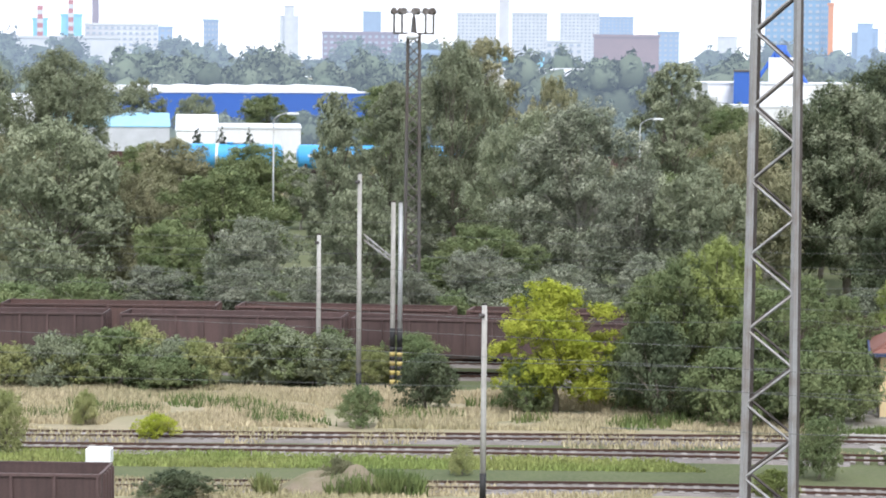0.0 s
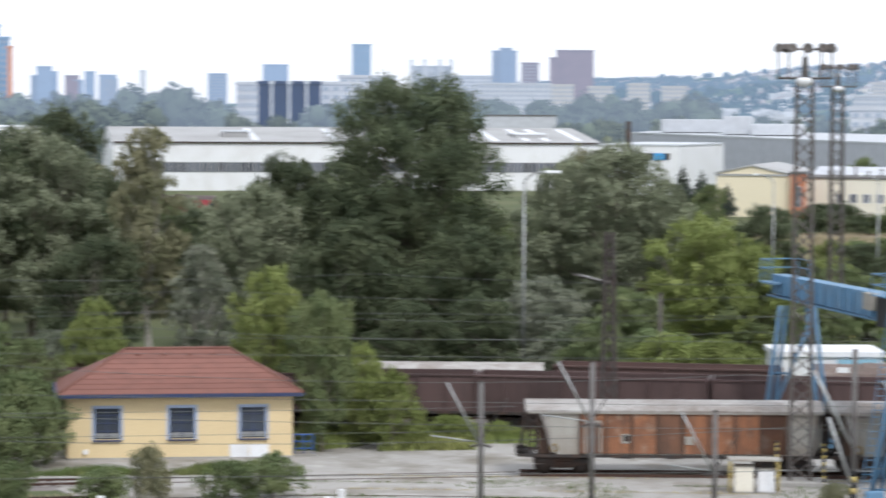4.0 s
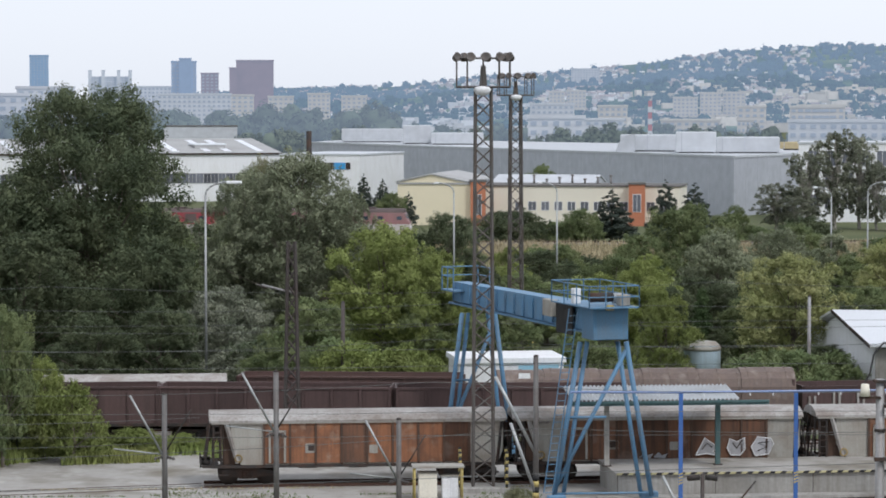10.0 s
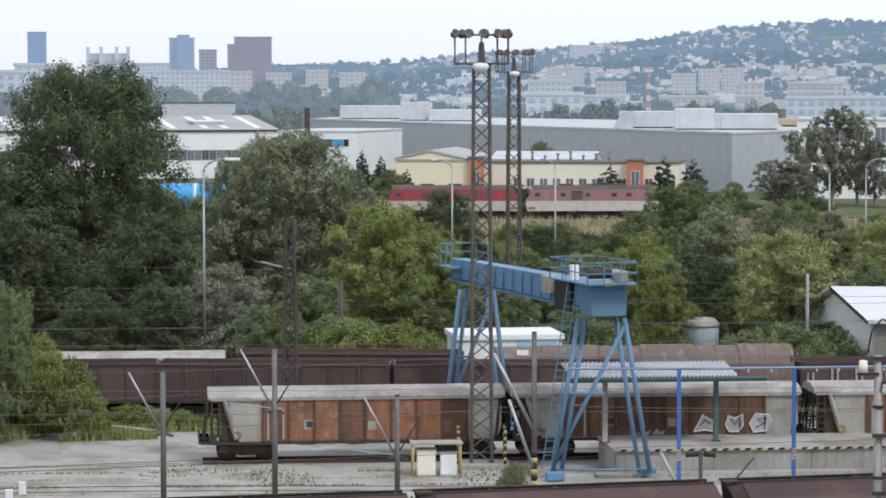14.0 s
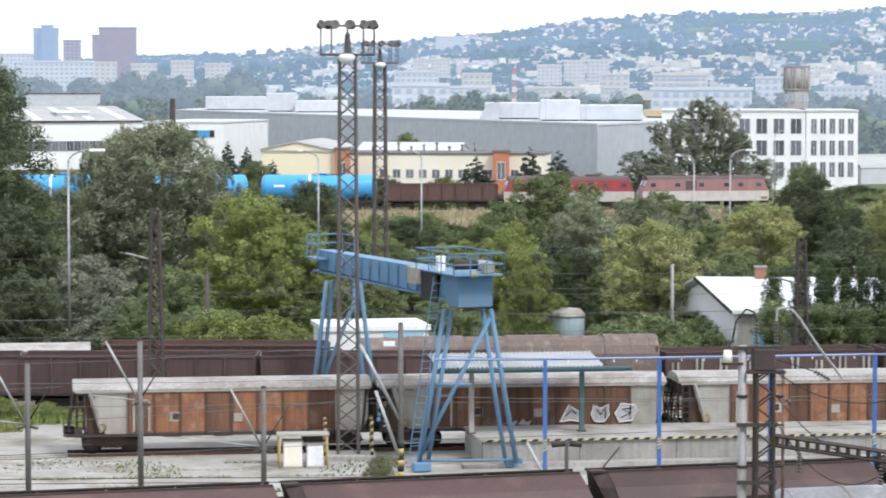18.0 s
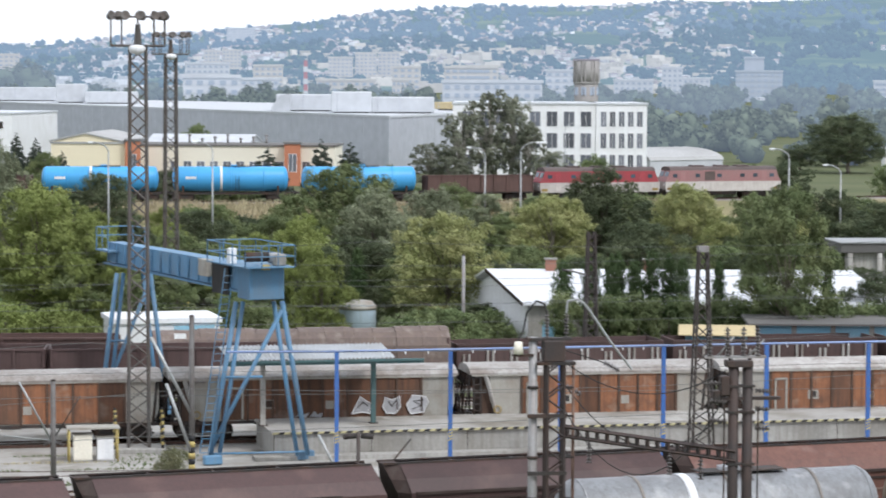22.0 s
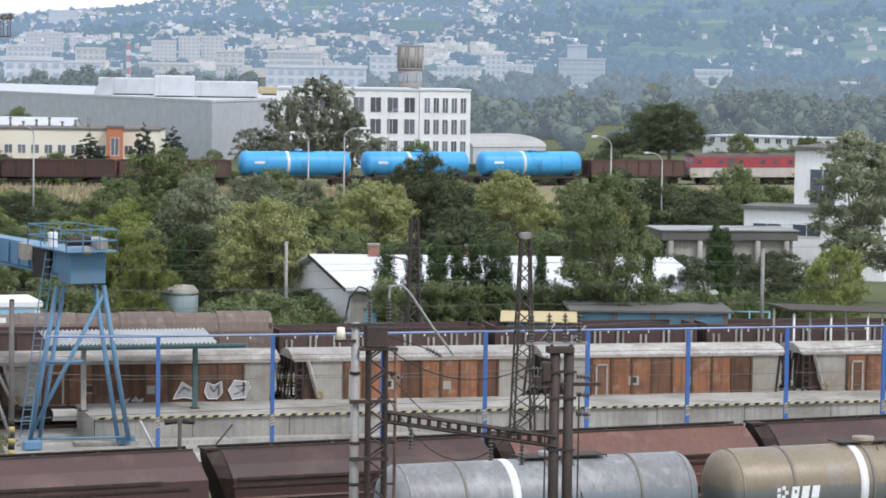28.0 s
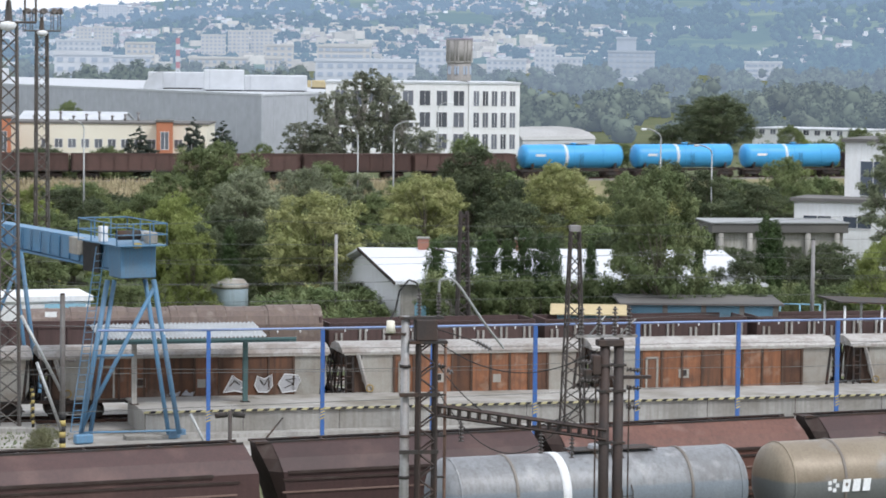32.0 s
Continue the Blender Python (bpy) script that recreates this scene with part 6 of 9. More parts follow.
    for h0, h1, sag, off in ((9.0, 8.9, 0.9, 0.1), (8.4, 7.6, 1.6, 0.2), (7.6, 8.3, 2.4, -0.1)):
        pts = [(top0 + Vector((0.9, off, h0))).lerp(top1 + Vector((-0.4, off, h1)), k / 14) - Vector((0, 0, sag * 4 * (k / 14) * (1 - k / 14))) for k in range(15)]
        solo("slack_cable", pipe(bmesh.new(), pts, 0.018, 5), M["black"], Matrix(), "thin black cable hanging slack between two posts", "cable", "slack cables")
    b = thing("portal_beam", Matrix(), "slatted dark steel beam between two posts", "beam")
    p, q = Vector((x0 + 0.95, y0, 0)), Vector((x1 - 0.16, y1, 0))
    z0, z1 = 6.91, 6.44
    for o, w in ((0, 0.045), (-0.3, 0.045)):
        for s in (-0.2, 0.2):
            part("chord", tube(bmesh.new(), p + Vector((0, s, z0 + o)), q + Vector((0, s, z1 + o)), w, w, 4), M["postdark"], b)
    for k in range(17):
        f_ = (k + 0.5) / 17
        c = p.lerp(q, f_)
        z = z0 + (z1 - z0) * f_
        part("slat", one(-0.03, 0.03, -0.2, 0.2, -0.3, 0), M["postdark"], b).matrix_basis = Matrix.Translation((c.x, c.y, z))
    for k, f_ in enumerate((0.15, 0.62, 0.8)):
        c = p.lerp(q, f_)
        insulator(b, (c.x, c.y - 0.25, z0 + (z1 - z0) * f_ - 1.0), (0, 0, 1), 6, 0.1)


portal()


def wires():
    """Contact and carrier wires over the tracks, each slightly slack."""
    runs = (((-60, 108), (60, 112), 6.1, 4), ((-60, 108), (60, 112), 7.3, 4), ((-90, 128), (60, 140.5), 5.6, 5), ((-90, 128), (60, 140.5), 6.9, 5),
            ((-95, 134), (70, 152), 5.7, 5), ((-95, 134), (70, 152), 7.1, 5), ((-95, 141), (70, 159), 7.7, 5), ((-70, 98), (70, 101), 6.4, 4), ((-30, 84), (70, 108), 6.0, 3), ((-30, 84), (70, 108), 7.5, 3),
            ((-95, 145), (90, 164), 8.4, 5), ((-95, 145), (90, 164), 6.2, 5), ((-75, 100), (-10, 119), 4.9, 2), ((-75, 100), (-10, 119), 3.9, 2))
    for a, b, z, n in runs:
        A, B = Vector((*a, z)), Vector((*b, z))
        pts = []
        for i in range(n * 8 + 1):
            f = i / (n * 8)
            u = f * n % 1.0
            pts.append(A.lerp(B, f) - Vector((0, 0, 0.5 * 4 * u * (1 - u) if z > 6.5 else 0.06 * u)))
        bm = pipe(bmesh.new(), pts, 0.0095, 4)
        solo("overhead_wire", bm, M["wire"], Matrix(), "thin overhead line wire", "wire", "overhead wires")


wires()


# small things of the yard
def cabinet(x, y, w, d, h, mat, label, turn=4):
    c = thing("switch_cabinet", pose(x, y, 0.05, 0, 0, turn), label, "cabinet")
    part("body", one(-w / 2, w / 2, -d / 2, d / 2, 0.06, h, 0.02), M[mat], c)
    part("plinth", one(-w / 2 - 0.03, w / 2 + 0.03, -d / 2 - 0.03, d / 2 + 0.03, 0, 0.08), M["concrete"], c)
    for s in (-1, 1):
        part("door", one(s * w / 4 - w / 4 + 0.02, s * w / 4 + w / 4 - 0.02, -d / 2 - 0.02, -d / 2, 0.12, h - 0.06), M[mat], c)
    part("lid", one(-w / 2 - 0.05, w / 2 + 0.05, -d / 2 - 0.05, d / 2 + 0.05, h, h + 0.05), M["palegrey"], c)


cabinet(-0.27, 128.50, 0.85, 0.5, 1.25, "cream2", "beige steel switch cabinet beside a mast")
cabinet(0.75, 128.50, 0.75, 0.5, 1.1, "white", "white steel switch cabinet beside a mast")
f = thing("cabinet_shelter", pose(0.20, 128.60, 0.05, 0, 0, 4), "low flat shelter roof over two cabinets", "shelter")
part("roof", one(-1.2, 1.2, -0.6, 0.6, 1.52, 1.6), M["palegrey"], f)
for x in (-1.1, 1.1):
    for y in (-0.5, 0.5):
        part("leg", tube(bmesh.new(), (x, y, 0), (x, y, 1.52), 0.04, 0.04, 8), M["yellow"], f)
solo("concrete_block", one(-0.55, 0.55, -0.4, 0.4, 0, 0.75, 0.04), M["white"], pose(-60.44, 104.82, 0, 0, 0, 20), "whitewashed concrete block beside the track", "block")
for q in ((-28.23, 119.31), (-18.12, 122.97), (-18.35, 120.61)):
    solo("marker_post", one(-0.16, 0.16, -0.12, 0.12, 0, 0.6, 0.03), M["white"], Matrix.Translation((*q, 0)), "short white marker post beside the track", "marker post", "marker posts")
f = thing("yard_signal", pose(10.78, 111.48, 0), "low dark signal post with two arms", "signal")
h = 3.47
part("post", tube(bmesh.new(), (0, 0, 0), (0, 0, h), 0.09, 0.08, 10), M["darksteel"], f)
for s in (-1, 1):
    part("lamp", tube(bmesh.new(), (s * 0.12, 0, h - 0.15), (s * 0.6, -0.1, h - 0.2), 0.12, 0.1, 10), M["iron"], f)
strut(f, (-0.3, 0, 0.75), (-1.62, -0.3, 3.4), mat="zinc", r=0.06)
strut(f, (-1.5, -0.2, 1.15), (-0.7, -0.1, 0.95), mat="zinc", r=0.04)
strut(f, (0.3, -0.1, 0.9), (1.0, -0.2, 0.5), mat="zinc", r=0.04)
strut(f, (0.3, 0, 0.9), (2.1, -0.3, 3.2), mat="iron", r=0.035)


# ---- trees, bushes, hedges, grass ----
def leaf_cloud(centres, sizes, n, size, seed, flat_=0.95, twigs=15, spread=0.34):
    """Corners and shading directions of many small leaves, gathered in twig clusters round the given branch ends."""
    rng = np.random.default_rng(seed)
    centres, sizes = np.asarray(centres, float), np.asarray(sizes, float)

    def ways(k):
        d = rng.normal(size=(k, 3))
        return d / np.linalg.norm(d, axis=1)[:, None]
    # twig clusters stand out from each bough, with gaps between them
    bough = np.repeat(np.arange(len(centres)), twigs)
    out = ways(len(bough))
    out[:, 2] = np.where(out[:, 2] < -0.35, -out[:, 2], out[:, 2])
    reach = sizes[bough] * (0.45 + 0.72 * rng.random(len(bough)))
    tc = centres[bough] + out * reach[:, None] * np.array([1, 1, flat_])
    ts = sizes[bough] * spread * (0.6 + 0.8 * rng.random(len(bough)))
    pick = rng.choice(len(tc), n, p=ts ** 2 / (ts ** 2).sum())
    d = ways(n)
    pos = tc[pick] + d * (ts[pick] * (0.2 + 0.78 * rng.random(n) ** 0.7))[:, None] * np.array([1.0, 1.0, 1.05])
    nrm = d + rng.normal(size=(n, 3)) * 0.5 + np.array([0, 0, 0.2])
    nrm /= np.linalg.norm(nrm, axis=1)[:, None]
    t = np.cross(nrm, rng.normal(size=(n, 3)))
    t /= np.linalg.norm(t, axis=1)[:, None] + 1e-9
    b = np.cross(nrm, t)
    k = size * (0.6 + 0.8 * rng.random(n))[:, None]
    v = np.stack([pos - t * k, pos - b * k * 0.62, pos + t * k * 0.9 + b * k * 0.5], 1).reshape(-1, 3)
    soft = 0.62 * d + 0.38 * out[pick] + 0.3 * nrm
    soft /= np.linalg.norm(soft, axis=1)[:, None]
    return v, np.repeat(soft, 3, 0)


def leaves(centres, sizes, n, size, seed, name, flat_=0.95):
    """Many small leaf clumps, joined to one crown."""
    v, soft = leaf_cloud(centres, sizes, n, size, seed, flat_)
    me = bpy.data.meshes.new(name)
    me.from_pydata(v.tolist(), [], np.arange(len(v)).reshape(-1, 3).tolist())
    me.shade_smooth()
    me.normals_split_custom_set_from_vertices(soft.tolist())
    me.materials.append(LEAF["green"])
    return me


def limb(bm, p, q, r0, r1):
    mid = (Vector(p) + Vector(q)) / 2 + Vector((random.uniform(-1, 1), random.uniform(-1, 1), 0)) * (Vector(q) - Vector(p)).length * 0.06
    tube(bm, p, mid, r0, (r0 + r1) / 2, 7, False)
    tube(bm, mid, q, (r0 + r1) / 2, r1, 7, False)


def make_kind(name, h, w, low, n, size, seed, lobes=26, kind="round"):
    """A tree of height h and crown width w, as trunk mesh and crown mesh."""
    random.seed(seed)
    rng = np.random.default_rng(seed)
    bm = bmesh.new()
    cs, ss = [], []
    if kind == "cone":
        for k in range(lobes):
            f = (k + 0.5) / lobes
            a = k * 2.4
            rad = w / 2 * (1 - f) ** 0.8 * 0.62
            cs.append((rad * math.cos(a), rad * math.sin(a), low + (h - low) * f))
            ss.append(max(0.12, w / 2 * (1 - f) ** 0.7 * 0.5))
        tube(bm, (0, 0, 0), (0, 0, h * 0.9), 0.03 * h ** 0.5 + 0.05, 0.02, 7)
    elif kind == "spire":
        for k in range(lobes):
            f = (k + 0.5) / lobes
            prof = math.sin(min(1.0, f * 1.6 + 0.4) * math.pi * 0.5) if f < 0.7 else math.cos((f - 0.7) / 0.3 * math.pi / 2) ** 0.6
            a = k * 2.4
            cs.append((w * 0.14 * prof * math.cos(a), w * 0.14 * prof * math.sin(a), low + (h - low) * f * 0.97))
            ss.append(max(0.1, w * 0.37 * prof))
        tube(bm, (0, 0, 0), (0, 0, h * 0.8), 0.09, 0.03, 7)
    else:
        tr = 0.018 * h + 0.05
        fork = Vector((random.uniform(-0.3, 0.3), random.uniform(-0.3, 0.3), max(low * 0.9, h * 0.22)))
        limb(bm, (0, 0, 0), fork, tr, tr * 0.75)
        order = rng.permutation(lobes)
        lean = rng.random(6) * 6.28
        for k in range(lobes):
            # crown outline: wide in the middle, uneven, with gaps
            u = (order[k] + rng.random()) / lobes
            z = low + (h - low) * (0.05 + 0.86 * u)
            if kind == "round":
                prof = math.sqrt(max(0.0, 1 - (2 * u - 0.80) ** 2 / 1.45))
            elif kind == "dome":
                prof = max(0.0, 1 - max(0.0, u - 0.25) ** 3.0 / 0.50) ** 0.5
            else:
                prof = math.sqrt(max(0.0, 1 - (2 * u - 0.9) ** 2 / 1.25))
            a = k * 2.399 + rng.random() * 0.7
            uneven = 1 + 0.13 * math.sin(2 * a + lean[0] + 3 * u) + 0.10 * math.sin(3 * a + lean[1] - 5 * u)
            near = rng.random()
            rad = (w / 2) * prof * uneven * ((0.62 + 0.24 * near) if kind != "airy" else (0.25 + 0.68 * near))
            if kind == "airy":
                z += rad * 0.45
            cs.append((rad * math.cos(a), rad * math.sin(a), z))
            big = 0.085 + 0.075 * rng.random() ** 1.5
            ss.append(w * big * (0.62 + 0.45 * prof) * (0.72 if kind == "airy" else 1.0))
        for z in np.linspace(low + 0.15 * (h - low), h - 0.14 * (h - low), 7):
            if kind == "airy":
                break
            f = 1 - abs(2 * (z - low) / (h - low) - 0.9) ** 2 * 0.6
            cs.append((rng.normal() * w * 0.04, rng.normal() * w * 0.04, z))
            ss.append(w * 0.24 * f)
        for c in cs[:lobes:2]:
            base = fork.lerp(Vector((0, 0, min(h * 0.75, max(fork.z, c[2] - 1.0)))), random.random() * 0.6)
            limb(bm, base, Vector(c), tr * 0.26, tr * 0.06)
        limb(bm, fork, (0, 0, h * 0.85), tr * 0.75, tr * 0.15)
    crown = leaves(cs, ss, n, size, seed + 7, name + "_crown", 1.5 if kind == "airy" else 0.95)
    co = np.empty(len(crown.vertices) * 3, np.float32)
    crown.vertices.foreach_get("co", co)
    co = co.reshape(-1, 3)
    full = 2 * float(np.quantile(np.hypot(co[:, 0], co[:, 1]), 0.975))
    return shared(bm, name + "_trunk", M["bark"]), crown, float(np.quantile(co[:, 2], 0.998)), full


KINDS = {
    "big": [make_kind("big", 18, 13, 1.6, 72000, 0.125, s, 84) for s in (11, 12, 13)],
    "dome": [make_kind("dome", 20, 16, 0.6, 150000, 0.125, s, 150, "dome") for s in (14,)],
    "mid": [make_kind("mid", 10, 8, 0.5, 44000, 0.095, s, 58) for s in (21, 22, 23, 24, 25)],
    "tall": [make_kind("tall", 14, 6.5, 1.8, 40000, 0.10, s, 56, "column") for s in (31, 32)],
    "airy": [make_kind("airy", 14, 7, 0.6, 22000, 0.125, s, 90, "airy") for s in (33, 34)],
    "bush": [make_kind("bush", 3.2, 4.4, 0.0, 15000, 0.07, s, 40) for s in (41, 42, 43)],
    "fir": [make_kind("fir", 10, 5, 0.8, 15000, 0.13, s, 26, "cone") for s in (51, 52)],
    "thuja": [make_kind("thuja", 5, 1.5, 0.1, 15000, 0.055, s, 34, "spire") for s in (61, 62)],
}
WORDS = dict(big=("broad tall deciduous tree", "tree"), dome=("very broad domed tree", "tree"), airy=("loose open-crowned tree", "tree"), mid=("rounded deciduous tree", "tree"), tall=("slender tall tree", "tree"),
             bush=("dense low bush", "bush"), fir=("dark conifer", "conifer"), thuja=("narrow clipped thuja", "thuja"))
SHADE = dict(dark="dark green", sage="grey-green", green="green", silver="silvery grey-green", fresh="fresh light green", lime="yellow-green", olive="pale olive blossoming",
             brownish="brownish olive", thuja="deep green", fir="dark green")
COUNT = {}


def tree(kind, shade, x, y, h, w):
    k = COUNT[kind] = COUNT.get(kind, 0) + 1
    trunk, crown, h0, w0 = KINDS[kind][k % len(KINDS[kind])]
    word, cat = WORDS[kind]
    t = thing(cat, pose(x, y, 0, 0, 0, (k * 137) % 360), f"{SHADE[shade]} {word} with an uneven leafy crown", cat, f"{SHADE[shade]} {cat}s")
    t.scale = (w / w0, w / w0, h / h0)
    part("trunk", trunk, M["palebark"] if shade == "silver" or shade == "brownish" else M["bark"], t)
    part("crown", crown, LEAF[shade], t)
    return t


# left part: belt behind the wagons
tree("mid", "sage", -98.4, 164.9, 13.1, 10.1)
tree("mid", "brownish", -96.6, 170.6, 9.6, 5.9)
tree("mid", "brownish", -112.8, 183.1, 11.3, 8.7)
tree("big", "sage", -168.6, 283.7, 17.7, 12.7)
tree("big", "sage", -176.4, 278.9, 16.9, 11.3)
tree("mid", "green", -90.1, 173.0, 9.7, 9.1)
tree("mid", "silver", -81.9, 162.5, 7.1, 6.3)
tree("mid", "green", -88.4, 162.5, 6.7, 5.6)
tree("tall", "sage", -85.1, 181.0, 14.9, 5.3)
tree("tall", "sage", -95.7, 214.6, 15.3, 5.7)
tree("big", "sage", -87.0, 207.5, 18.3, 10.0)
tree("tall", "brownish", -90.2, 222.4, 19.0, 6.8)
tree("big", "sage", -74.3, 191.1, 13.5, 7.9)
tree("big", "silver", -68.7, 187.8, 14.3, 12.1)
tree("mid", "silver", -61.6, 179.7, 10.1, 8.1)
tree("mid", "brownish", -106.2, 280.6, 15.3, 6.7)
tree("tall", "sage", -84.8, 256.3, 17.0, 8.2)
tree("mid", "sage", -77.0, 168.2, 9.0, 7.1)
tree("mid", "green", -67.6, 166.8, 6.8, 8.4)
tree("mid", "sage", -56.1, 176.3, 10.4, 7.1)
tree("big", "sage", -52.0, 198.3, 15.5, 13.3)
tree("mid", "brownish", -57.2, 191.6, 12.8, 8.1)
tree("mid", "silver", -83.1, 150.6, 4.7, 6.6)
tree("mid", "silver", -73.2, 155.6, 4.8, 5.9)
tree("mid", "silver", -68.3, 155.7, 4.6, 5.2)
tree("mid", "silver", -64.9, 159.3, 5.9, 5.9)
tree("mid", "silver", -60.0, 161.2, 4.9, 6.3)
tree("mid", "silver", -55.1, 162.9, 5.7, 6.3)
tree("bush", "green", -86.7, 148.6, 4.0, 5.9)
tree("mid", "silver", -77.3, 151.4, 4.6, 5.5)
tree("bush", "green", -90.2, 146.4, 3.7, 6.6)
tree("mid", "sage", -235.0, 441.3, 9.9, 9.1)
tree("mid", "green", -223.8, 447.1, 9.8, 11.1)
tree("big", "sage", -262.1, 449.1, 12.8, 20.0)
tree("mid", "sage", -257.9, 463.0, 12.3, 9.6)
tree("big", "green", -191.6, 429.2, 12.3, 14.2)
tree("mid", "sage", -184.1, 443.3, 19.8, 10.7)
tree("fir", "fir", -174.6, 328.5, 7.7, 3.3)
tree("fir", "fir", -171.7, 330.0, 7.5, 3.0)
tree("fir", "fir", -168.5, 331.6, 7.4, 3.3)
# left part: bushes before the wagons
tree("mid", "lime", -48.9, 130.1, 6.6, 6.3)
tree("bush", "green", -49.9, 128.6, 2.7, 3.1)
tree("mid", "fresh", -42.0, 134.6, 8.7, 4.8)
tree("mid", "green", -44.9, 134.7, 7.0, 4.9)
tree("bush", "green", -45.9, 132.3, 3.7, 3.4)
tree("mid", "dark", -39.4, 132.3, 5.1, 4.2)
tree("bush", "olive", -73.0, 131.0, 3.5, 3.3)
tree("bush", "olive", -67.9, 133.7, 3.0, 3.9)
tree("bush", "olive", -64.8, 135.3, 2.5, 3.3)
tree("bush", "olive", -70.0, 131.5, 2.6, 3.6)
tree("bush", "olive", -75.9, 128.2, 2.2, 3.9)
tree("bush", "olive", -78.4, 126.7, 2.4, 3.6)
tree("bush", "olive", -61.7, 135.6, 2.2, 3.0)
tree("bush", "green", -70.2, 129.1, 2.0, 4.2)
tree("bush", "dark", -54.9, 127.7, 3.0, 3.4)
tree("bush", "green", -55.4, 120.9, 2.0, 2.3)
tree("bush", "olive", -67.5, 115.7, 1.7, 1.6)
tree("bush", "lime", -62.2, 113.0, 1.2, 2.1)
tree("bush", "olive", -66.0, 106.1, 2.8, 2.0)
tree("bush", "dark", -52.8, 97.6, 1.3, 3.4)
tree("bush", "green", -31.2, 114.8, 2.7, 2.6)
tree("bush", "fresh", -31.0, 107.6, 1.4, 2.0)
tree("bush", "brownish", -48.3, 103.3, 1.4, 1.6)
tree("bush", "olive", -45.2, 109.0, 1.3, 1.2)
# behind and beside the yellow house
tree("mid", "green", -43.2, 133.2, 7.7, 5.4)
tree("mid", "green", -39.1, 133.4, 6.5, 5.1)
tree("bush", "green", -35.1, 132.4, 4.7, 4.7)
tree("bush", "dark", -43.5, 129.9, 5.1, 4.7)
tree("bush", "green", -39.6, 129.1, 3.9, 4.6)
tree("bush", "green", -36.1, 129.6, 3.7, 4.6)
tree("big", "dark", -52.0, 205.5, 17.1, 12.0)
tree("tall", "brownish", -39.9, 182.7, 16.0, 6.0)
tree("big", "dark", -53.8, 197.8, 15.7, 8.3)
tree("mid", "sage", -35.7, 196.8, 11.8, 8.1)
tree("mid", "dark", -41.7, 175.1, 9.1, 7.3)
tree("tall", "silver", -32.3, 162.8, 9.3, 3.9)
tree("mid", "fresh", -36.4, 152.7, 6.8, 4.1)
tree("mid", "green", -37.2, 141.2, 5.5, 4.4)
tree("mid", "green", -38.6, 137.7, 6.9, 4.3)
tree("mid", "fresh", -26.3, 150.7, 8.8, 4.6)
tree("mid", "green", -23.1, 149.2, 7.5, 4.0)
tree("bush", "fresh", -18.4, 141.8, 4.3, 3.8)
tree("mid", "fresh", -20.1, 143.6, 5.3, 3.2)
tree("bush", "dark", -21.6, 145.4, 3.6, 3.3)
tree("bush", "fresh", -15.8, 145.1, 1.5, 3.5)
tree("bush", "fresh", -13.3, 146.4, 1.1, 2.7)
tree("bush", "brownish", -26.4, 121.1, 2.7, 2.0)
tree("bush", "green", -23.3, 122.8, 1.8, 2.8)
tree("bush", "green", -21.3, 123.2, 2.2, 3.3)
tree("bush", "green", -28.5, 120.7, 1.7, 2.8)
tree("dome", "dark", -24.9, 203.5, 19.5, 16.4)
tree("mid", "dark", -30.9, 200.6, 11.7, 7.8)
tree("mid", "dark", -18.0, 187.1, 9.1, 6.8)
tree("mid", "dark", -26.9, 186.1, 9.9, 8.7)
tree("mid", "dark", -34.0, 211.3, 13.1, 8.6)
tree("mid", "dark", -36.1, 212.0, 13.6, 8.7)
tree("mid", "dark", -18.9, 187.0, 9.5, 8.4)
tree("big", "sage", -9.7, 201.8, 14.8, 12.7)
tree("mid", "brownish", -13.0, 214.6, 14.2, 5.2)
tree("mid", "silver", -13.1, 175.5, 6.9, 6.8)
tree("mid", "dark", -16.4, 169.2, 6.2, 5.5)
tree("mid", "dark", -20.8, 168.7, 5.7, 5.8)
tree("mid", "green", -9.0, 165.8, 5.2, 4.7)
tree("mid", "fresh", -3.6, 192.0, 10.1, 8.5)
tree("mid", "fresh", 0.0, 190.0, 8.1, 6.1)
tree("bush", "fresh", -4.9, 165.9, 4.2, 6.0)
tree("bush", "fresh", -1.6, 166.0, 4.1, 5.7)
# middle
tree("mid", "green", -8.0, 179.8, 5.9, 6.2)
tree("mid", "fresh", -3.2, 200.0, 8.7, 6.5)
tree("mid", "green", -0.4, 190.0, 5.9, 6.5)
tree("fir", "fir", 23.7, 371.2, 7.3, 7.6)
tree("fir", "fir", 31.0, 372.7, 8.4, 6.3)
tree("fir", "fir", 34.8, 372.4, 8.0, 6.3)
tree("fir", "fir", -12.0, 479.8, 6.9, 4.5)
tree("fir", "fir", -8.7, 479.9, 6.1, 3.9)
tree("mid", "green", 18.4, 477.6, 8.7, 6.0)
tree("fir", "fir", -3.8, 430.0, 5.3, 3.5)
tree("mid", "olive", 23.9, 184.5, 8.5, 8.1)
tree("bush", "green", 19.1, 170.9, 2.9, 5.9)
tree("bush", "green", 21.9, 168.6, 3.5, 5.5)
tree("bush", "green", 9.4, 177.8, 3.8, 6.1)
tree("mid", "green", -21.7, 140.3, 8.2, 3.4)
tree("bush", "brownish", 3.6, 121.9, 1.5, 1.7)
tree("bush", "dark", 9.5, 365.9, 4.8, 9.6)
tree("mid", "green", 39.3, 363.9, 5.6, 4.4)
tree("bush", "green", 42.2, 363.6, 3.0, 8.1)
tree("bush", "green", 16.6, 367.6, 3.4, 8.2)
tree("bush", "dark", 48.7, 362.7, 4.2, 8.1)
tree("mid", "green", -6.1, 400.0, 6.2, 5.7)
